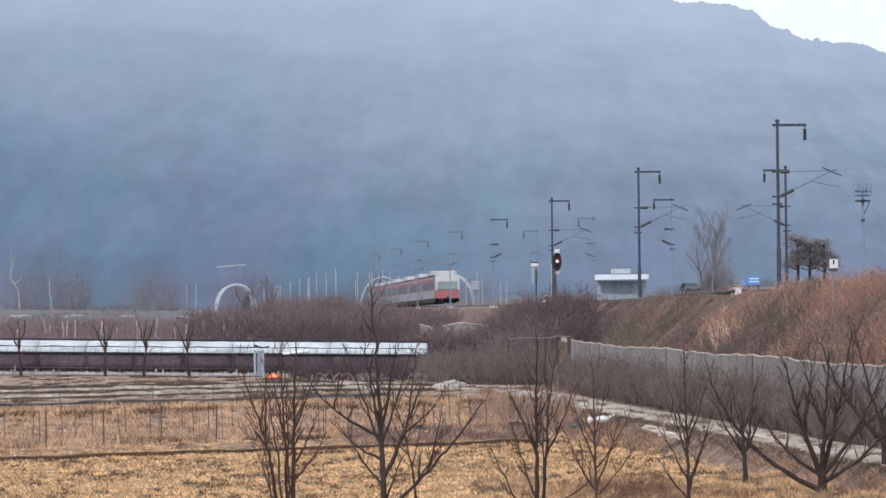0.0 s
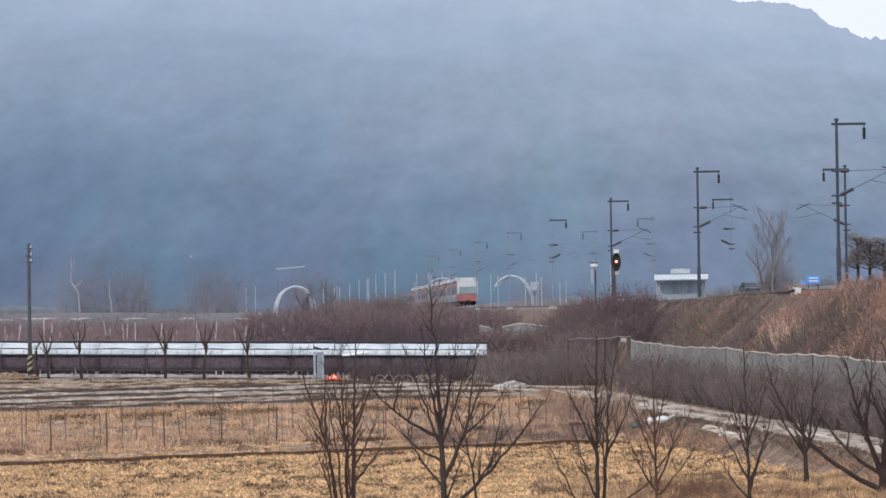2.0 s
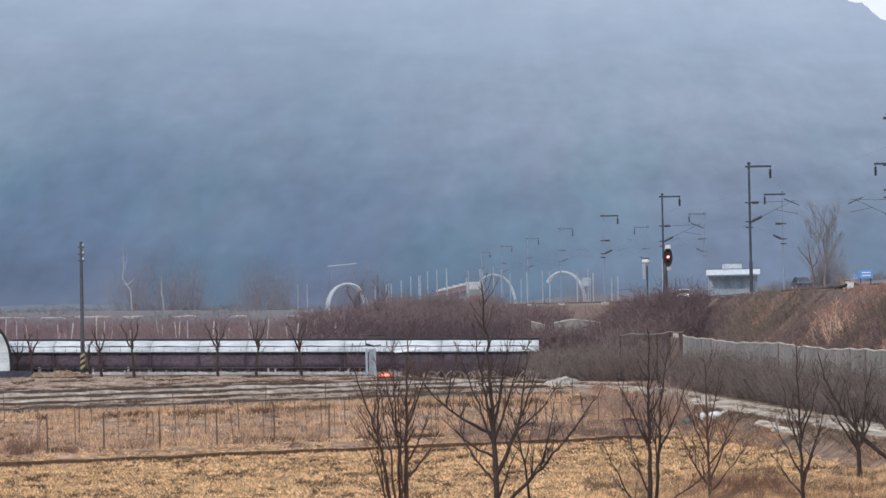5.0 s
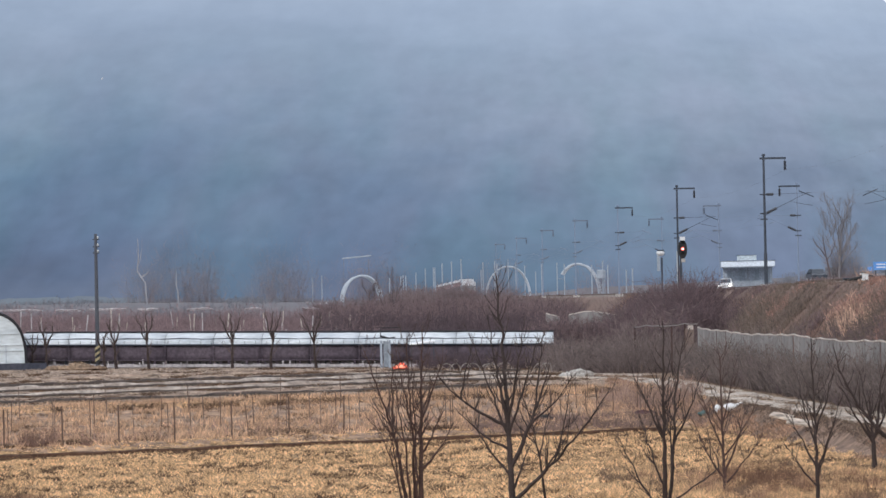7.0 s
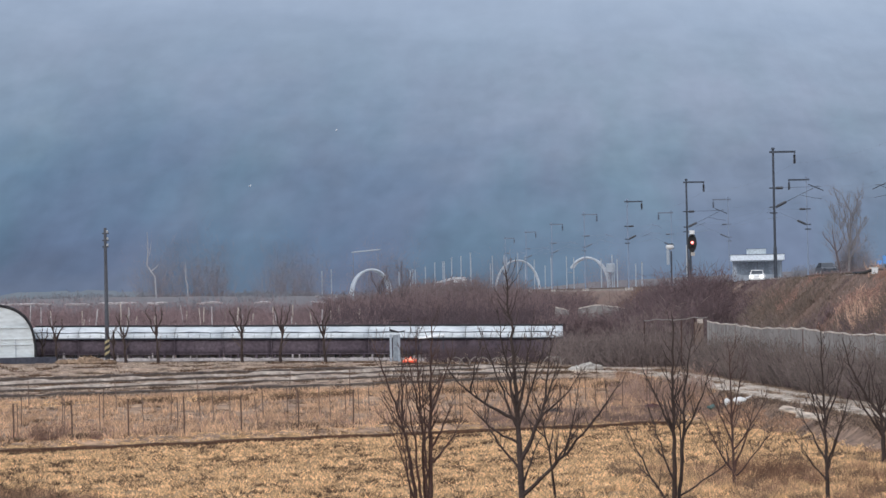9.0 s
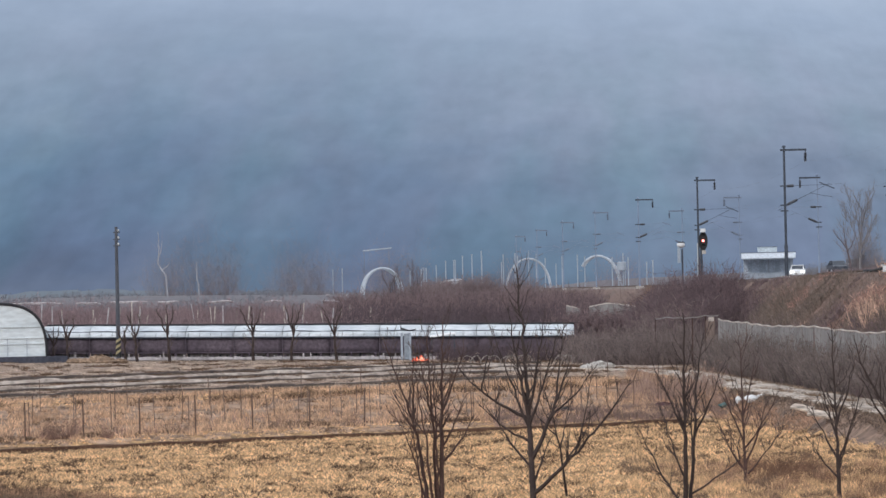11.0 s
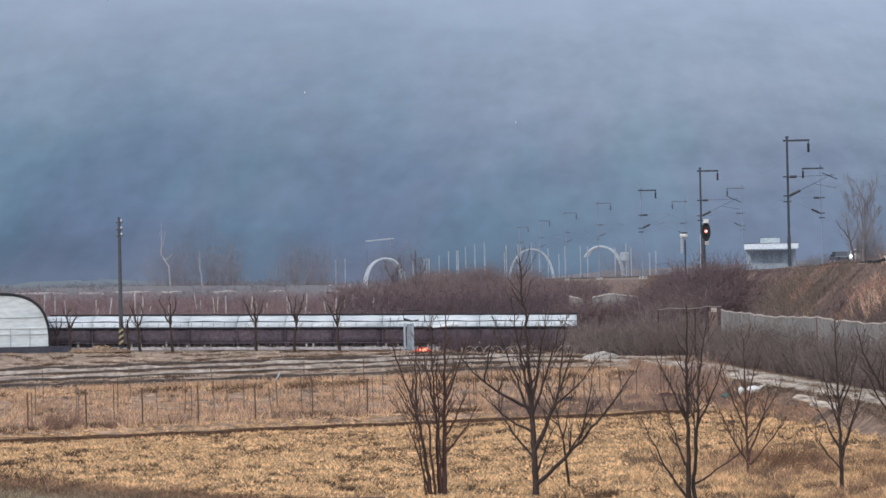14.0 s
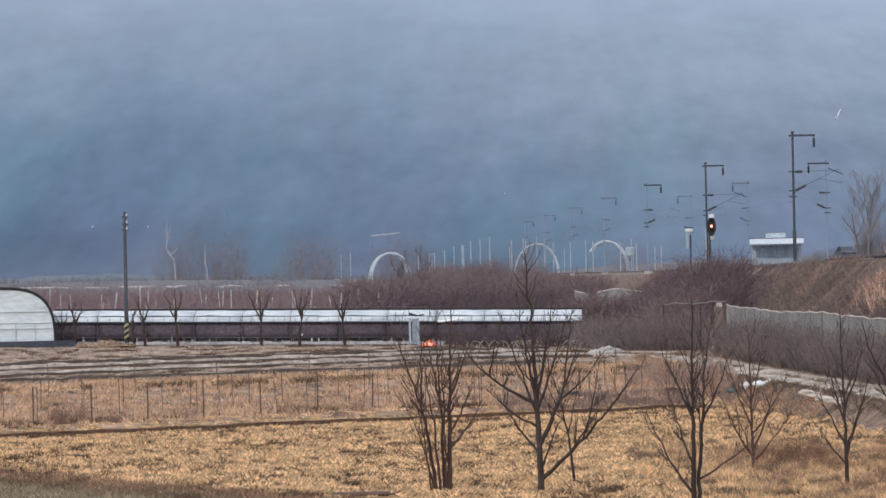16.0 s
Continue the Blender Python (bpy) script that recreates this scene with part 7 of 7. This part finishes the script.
def make_clutter():
    rng = random.Random(99)
    # small bent hoops beside the burning heap
    src = thing("tunnel_hoop", "small bent pale hoop of a low crop tunnel", "crop hoop", "low tunnel hoops")
    part("rod", Geo().tube([(0.5 * math.cos(math.pi * i / 8), 0, 0.58 * math.sin(math.pi * i / 8) - 0.05) for i in range(9)], 0.028, 5), PALE_SHEET, src)
    part("clip", Geo().box(0, 0, 0.535, 0.07, 0.07, 0.05), STAKE_GREY, src)
    for i in range(14):
        x, y = -7.2 + i * 0.5 + rng.uniform(-0.3, 0.3) + (1.6 if i > 6 else 0), 193 + rng.uniform(-0.6, 0.6)
        if i > 11:
            x = 3.2 + 0.5 * (i - 11)
        p = pose(x, y, gz(x, y), rng.uniform(-25, 25), rng.uniform(-6, 26), rng.uniform(-60, 60))
        if i:
            copy_thing(src, p)
        else:
            src.matrix_basis = p
    # stone heap
    s = thing("stone_heap", "heap of pale stones beside the lane", "stone heap", at=pose(0.55, 181.5, gz(0.55, 181.5)))
    for i in range(34):
        a, r = rng.uniform(0, 6.28), rng.uniform(0, 1.1)
        part("stone", Geo().blob(r * math.cos(a), r * math.sin(a) * 0.6, max(0.05, 0.34 - 0.26 * r), rng.uniform(0.16, 0.28), rng.uniform(0.14, 0.24), rng.uniform(0.1, 0.18), 7, 0.25, rng), STONE, s)
    # straw and earth heap by the power pole
    h = thing("straw_heap", "low heap of tan straw and clods beside the power pole", "straw heap", at=pose(-30.4, 199.6, gz(-30.4, 199.6)))
    for k in range(9):
        part("clod", Geo().blob(-1.5 + 0.36 * k + rng.uniform(-0.1, 0.1), rng.uniform(-0.3, 0.3), 0.1, rng.uniform(0.35, 0.6), 0.4, rng.uniform(0.22, 0.42) * (1.0 if 1 < k < 7 else 0.6), 9, 0.25, rng), STRAW_HEAP, h)
    # sacks and sheet at the field's corner
    x, y = 6.68, 136.2
    b = thing("fertiliser_sack", "crumpled white plastic sack lying on the verge", "sack", at=pose(x, y, gz(x, y), 0, 0, 12))
    part("sack", Geo().blob(0, 0, 0.16, 0.34, 0.22, 0.16, 10, 0.25, rng), WHITE_PAINT, b, smooth=True)
    part("neck", Geo().blob(0.42, 0, 0.27, 0.22, 0.12, 0.09, 8, 0.2, rng), WHITE_PAINT, b, smooth=True)
    x, y = 6.2, 138.2
    b = thing("small_sack", "small white sack beside the larger one", "sack", at=pose(x, y, gz(x, y)))
    part("sack", Geo().blob(0, 0, 0.13, 0.16, 0.15, 0.18, 8, 0.2, rng), WHITE_PAINT, b, smooth=True)
    part("tie", Geo().tube([(0, 0, 0.24), (0, 0, 0.3)], 0.03, 5), BLACK, b)
    x, y = 8.75, 121.2
    c = thing("concrete_slab", "pale broken concrete slab beside the lane", "concrete slab", at=pose(x, y, gz(x, y) + 0.26, 14, 9, -8))
    part("slab", Geo().box(0, 0, 0.0, 1.5, 0.7, 0.06, 0, 0.02), CONCRETE, c)
    part("broken_end", Geo().box(0.95, -0.55, -0.03, 0.8, 0.8, 0.06, 0.3, 0.02), CONCRETE, c)
    part("broken_edge", Geo().box(-1.0, 0.4, 0.02, 0.8, 0.6, 0.06, -0.2, 0.02), CONCRETE, c)
    kerb = thing("concrete_kerb", "long pale concrete kerb along the field's upper edge", "kerb")
    for k in range(6):
        a, b = k / 6, (k + 0.97) / 6
        pts = [(0.5 + 5.9 * q, 184.8 - 4.6 * q) for q in (a, b)]
        top = 1.58 - 0.14 * a
        part("kerb_length", Geo().sheet([[(px, py - 0.12, gz(px, py) - 0.1), (px, py - 0.12, top), (px, py + 0.12, top), (px, py + 0.12, gz(px, py) - 0.1)] for px, py in pts], 0.03), FENCE_TOP, kerb)
    d = thing("dark_tarp", "dark crumpled tarpaulin heap", "tarpaulin", at=pose(-1.11, 139.1, gz(-1.11, 139.1) + 0.02))
    part("heap", Geo().blob(0, 0, 0.1, 0.32, 0.25, 0.17, 9, 0.3, rng), UNDER, d)
    part("fold", Geo().blob(0.28, -0.2, 0.06, 0.26, 0.2, 0.09, 7, 0.3, rng), UNDER, d)
    x, y = 5.65, 139.4
    e = thing("green_sack", "small teal plastic sack in the weeds", "sack", at=pose(x, y, gz(x, y) + 0.03))
    part("sack", Geo().blob(0, 0, 0.12, 0.2, 0.15, 0.13, 9, 0.2, rng), TEAL, e, smooth=True)
    part("neck", Geo().blob(-0.19, 0, 0.12, 0.08, 0.07, 0.06, 7, 0.2, rng), TEAL, e, smooth=True)
    x, y = 3.15, 142.8
    e = thing("maroon_sheet", "crumpled maroon sheet lying in the weeds", "sheet", at=pose(x, y, gz(x, y)))
    part("heap", Geo().blob(0, 0, 0.1, 0.42, 0.3, 0.17, 9, 0.3, rng), MAROON, e)
    part("fold", Geo().blob(0.4, 0.05, 0.08, 0.28, 0.24, 0.14, 7, 0.3, rng), MAROON, e)
    # board on the near bank
    x, y = -5.95, 80.2
    p = thing("timber_board", "weathered brown board lying on the bank", "board", at=pose(x, y, gz(x, y) + 0.06, 0, 0, 3))
    part("plank", Geo().box(0, 0, 0.03, 1.45, 0.25, 0.06, 0, 0.02), STAKE_BROWN, p)
    part("plank_under", Geo().box(0.2, 0.18, -0.02, 1.3, 0.16, 0.05, 0.03, 0.02), STAKE_BROWN, p)
    # low sheet walls behind the shrubs
    for x0, x1, y, tops in ((-1.75, -0.75, 250, (5.0, 4.9, 4.84, 4.7)), (0.0, 3.7, 245, (4.86, 4.98, 5.1, 5.08, 4.98, 4.9, 4.7))):
        w = thing("sheet_wall", "low sagging wall of grey sheets with a bleached top", "fence", "low sheet walls")
        n = len(tops) - 1
        top = [(x0 + (x1 - x0) * k / n, y - 0.3 * math.sin(k), tops[k]) for k in range(n + 1)]
        for a, b in zip(top, top[1:]):
            part("panel", Geo().sheet([[(p[0], p[1], gz(p[0], p[1]) - 0.1), (p[0] + 0.04, p[1] - 0.05, p[2] - 0.5), (p[0], p[1], p[2])] for p in (a, b)], 0.03), FENCE_SHEET, w)
            part("post", Geo().tube([(a[0], a[1] + 0.08, gz(a[0], a[1]) - 0.2), (a[0], a[1] + 0.08, a[2])], 0.04, 5), STAKE_GREY, w)
        part("top_rail", Geo().tube(top, 0.05, 6), FENCE_TOP, w)
    m = thing("earth_mound", "mound of bare orange-brown earth with pale rubble", "earth mound", at=pose(2.3, 282, gz(2.3, 282)))
    part("heap", Geo().blob(0, 0, 0.0, 2.6, 2.2, 1.35, 14, 0.12, rng), RUBBLE, m, smooth=True)
    for k in range(9):
        a, r = rng.uniform(3.2, 6.2), rng.uniform(0.8, 2.2)
        part("rubble", Geo().blob(r * math.cos(a), r * math.sin(a) * 0.8, 1.25 - 0.4 * r, rng.uniform(0.2, 0.45), 0.25, rng.uniform(0.12, 0.2), 7, 0.25, rng), FENCE_TOP, m)
    # far shed's roof between the trees, heap of torn film
    r = thing("far_shed", "far shed under a thin grey roof among the trees", "shed")
    part("roof", Geo().sheet([[(-39.0, 560, 15.09), (-39.0, 564, 15.34)], [(-34.1, 560, 15.47), (-34.1, 564, 15.72)]], 0.09), GREY_WALL, r)
    for x in (-38.7, -34.4):
        part("post", Geo().tube([(x, 560.3, gz(x, 560) - 0.3), (x, 560.3, 14.99)], 0.05, 5), BRUSH_FAINT, r)
    hp = thing("film_heap", "heap of torn pale greenhouse film in the scrub", "film heap", at=pose(-24.97, 322, gz(-24.97, 322)))
    for k in range(12):
        part("film_piece", Geo().blob(rng.uniform(-1.7, 1.7), rng.uniform(-0.5, 0.5), 6.15 - gz(-24.97, 322) + rng.uniform(-0.5, 0.45), rng.uniform(0.12, 0.4), 0.2, rng.uniform(0.06, 0.14), 7, 0.35, rng), SKIRT_FILM, hp)
    part("bed", Geo().blob(0, 0.6, 0.2, 2.0, 0.8, 5.80 - gz(-24.97, 322), 10, 0.2, rng), BRUSH_HAZE, hp)
    # orchard trellis posts with pale top line
    tr = thing("orchard_trellis", "pale posts and top beam of an orchard trellis", "trellis")
    for i in range(13):
        x, y = -60 + i * 3.4 + rng.uniform(-0.9, 0.9), 266 + rng.uniform(-3, 3)
        part("post", Geo().tube([(x, y, gz(x, y) - 0.3), (x + rng.uniform(-0.3, 0.3), y, 5.2 + 0.012 * -x + rng.uniform(-0.35, 0.2))], [0.07, 0.05], 6), FENCE_TOP if i % 3 else PALE_SHEET, tr)
    for a, ln in ((-64.5, 2.2), (-61.0, 1.8), (-58.4, 3.2), (-52.8, 5.6), (-46.0, 2.2), (-43.0, 3.4), (-38.6, 1.8), (-34.2, 2.4), (-29.0, 1.5)):
        z = 5.62 - 0.012 * a + rng.uniform(-0.06, 0.06)
        part("wire_film", Geo().tube([(a + ln * q / 5, 290, z + rng.uniform(-0.06, 0.06)) for q in range(6)], [0.06, 0.11, 0.10, 0.12, 0.09, 0.05], 5), SKIRT_FILM, tr)
    for k in range(62):
        x, y = -62 + k * 0.74 + rng.uniform(-0.6, 0.6), 250 + rng.uniform(-14, 10)
        part("prop", Geo().tube([(x, y, gz(x, y) - 0.2), (x + rng.uniform(-0.6, 0.6), y, gz(x, y) + rng.uniform(1.8, 3.2))], 0.055 if k % 3 else 0.035, 5), FENCE_TOP if k % 2 else SKIRT_FILM, tr)


make_clutter()


# ---- what moves ----
def make_fire():
    """A smouldering heap; each flame is a piece of its own."""
    x, y = -10.3, 196.5
    heap = thing("burning_heap", "small heap of garden waste burning with orange flames", "bonfire", at=pose(x, y, gz(x, y)))
    rng = random.Random(3)
    for i in range(14):
        a = rng.uniform(0, 6.28)
        part("stick", Geo().tube([(0.5 * math.cos(a), 0.4 * math.sin(a), -0.05), (-0.25 * math.cos(a), -0.2 * math.sin(a), 0.3 + rng.uniform(0, 0.15))], [0.03, 0.015], 5), BLACK, heap)
    part("ash_bed", Geo().blob(0, 0, 0.02, 0.6, 0.45, 0.10, 10, 0.2, rng), BLACK, heap)
    flames = []
    for i, (fx, w, h, m) in enumerate(((-0.38, 0.15, 0.2, FLAME), (-0.18, 0.2, 0.32, FLAME), (0.02, 0.21, 0.4, FLAME), (0.2, 0.2, 0.36, FLAME), (0.38, 0.15, 0.2, FLAME), (-0.08, 0.16, 0.18, FLAME_CORE), (0.1, 0.16, 0.18, FLAME_CORE), (0.24, 0.14, 0.16, FLAME_CORE))):
        g = Geo()
        g.tube([(0, 0, 0.0), (0, 0, h * 0.3), (w * 0.2, 0, h * 0.65), (w * 0.1, 0, h)], [w * 0.7, w, w * 0.55, 0.01], 8)
        f = part("flame", g, m, heap, "orange flame", True)
        flames.append((f, fx, -0.25 if m is FLAME_CORE else 0.0, 0.16 if m is FLAME_CORE else 0.06))
    return flames


FLAMES = make_fire()


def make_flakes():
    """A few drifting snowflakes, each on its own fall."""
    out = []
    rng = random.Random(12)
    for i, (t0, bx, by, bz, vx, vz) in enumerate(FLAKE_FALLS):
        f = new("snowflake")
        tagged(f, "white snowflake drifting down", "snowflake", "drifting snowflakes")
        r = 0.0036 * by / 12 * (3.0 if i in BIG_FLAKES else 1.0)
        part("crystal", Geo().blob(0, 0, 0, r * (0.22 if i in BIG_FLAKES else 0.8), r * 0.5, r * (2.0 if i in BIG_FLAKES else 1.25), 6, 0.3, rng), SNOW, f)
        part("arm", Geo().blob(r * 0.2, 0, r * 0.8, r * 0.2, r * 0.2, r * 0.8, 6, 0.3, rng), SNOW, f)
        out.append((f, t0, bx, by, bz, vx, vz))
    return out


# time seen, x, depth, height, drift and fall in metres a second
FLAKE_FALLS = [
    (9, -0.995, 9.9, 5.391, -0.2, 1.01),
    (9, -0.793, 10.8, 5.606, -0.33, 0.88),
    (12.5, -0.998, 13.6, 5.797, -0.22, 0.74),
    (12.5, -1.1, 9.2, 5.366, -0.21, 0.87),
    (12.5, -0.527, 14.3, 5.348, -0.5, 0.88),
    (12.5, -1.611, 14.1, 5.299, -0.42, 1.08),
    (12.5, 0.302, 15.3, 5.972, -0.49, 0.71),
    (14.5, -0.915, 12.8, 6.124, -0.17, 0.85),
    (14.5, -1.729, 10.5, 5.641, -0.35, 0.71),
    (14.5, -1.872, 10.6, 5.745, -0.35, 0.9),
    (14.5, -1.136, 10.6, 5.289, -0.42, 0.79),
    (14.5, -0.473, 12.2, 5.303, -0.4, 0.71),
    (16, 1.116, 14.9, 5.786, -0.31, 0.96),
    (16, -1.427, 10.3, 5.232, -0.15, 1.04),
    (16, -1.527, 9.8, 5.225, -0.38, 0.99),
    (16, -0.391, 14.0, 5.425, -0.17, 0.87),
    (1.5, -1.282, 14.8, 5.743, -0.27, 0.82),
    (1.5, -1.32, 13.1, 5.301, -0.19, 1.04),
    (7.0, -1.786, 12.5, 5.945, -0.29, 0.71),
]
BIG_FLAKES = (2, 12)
FLAKES = make_flakes()

TRAIN_ROWS = [(0.0, 405), (1.0, 436), (2.0, 474), (4.0, 547), (6.5, 644), (8.5, 722), (12.0, 858), (16.0, 1014)]
CAR_ROWS = [(0.0, 13.9, 424), (2.0, 14.8, 416), (4.0, 15.6, 405), (6.3, 16.91, 380), (7.0, 17.65, 366), (8.0, 18.25, 360), (9.0, 19.8, 360), (11.5, 23.9, 360), (12.5, 25.8, 360), (13.5, 27.9, 359), (14.5, 30.3, 358), (15.0, 31.2, 357), (16.0, 33.4, 356)]


def motions():
    rows = []
    lean = math.degrees(math.atan(0.0815))
    for t, y in TRAIN_ROWS:
        rows.append((t, pose(mast_line(y) + 3.0, y, float(rail_z(y)), 0, 0, lean)))
    walk(TRAIN, rows)
    walk(MOVING_CAR, [(t, pose(x, y, gz(x, y) + 0.05, 0, 0, -5)) for t, x, y in CAR_ROWS])
    rng = random.Random(4)
    for f, fx, fy, fz in FLAMES:
        walk(f, [(t * 0.25, pose(fx + rng.uniform(-0.05, 0.05), fy, fz + rng.uniform(-0.05, 0.05), rng.uniform(-10, 10), rng.uniform(-16, 16), rng.uniform(-30, 30))) for t in range(65)])
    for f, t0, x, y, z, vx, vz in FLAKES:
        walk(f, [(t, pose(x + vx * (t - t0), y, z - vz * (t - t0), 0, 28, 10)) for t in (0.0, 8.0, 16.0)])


motions()
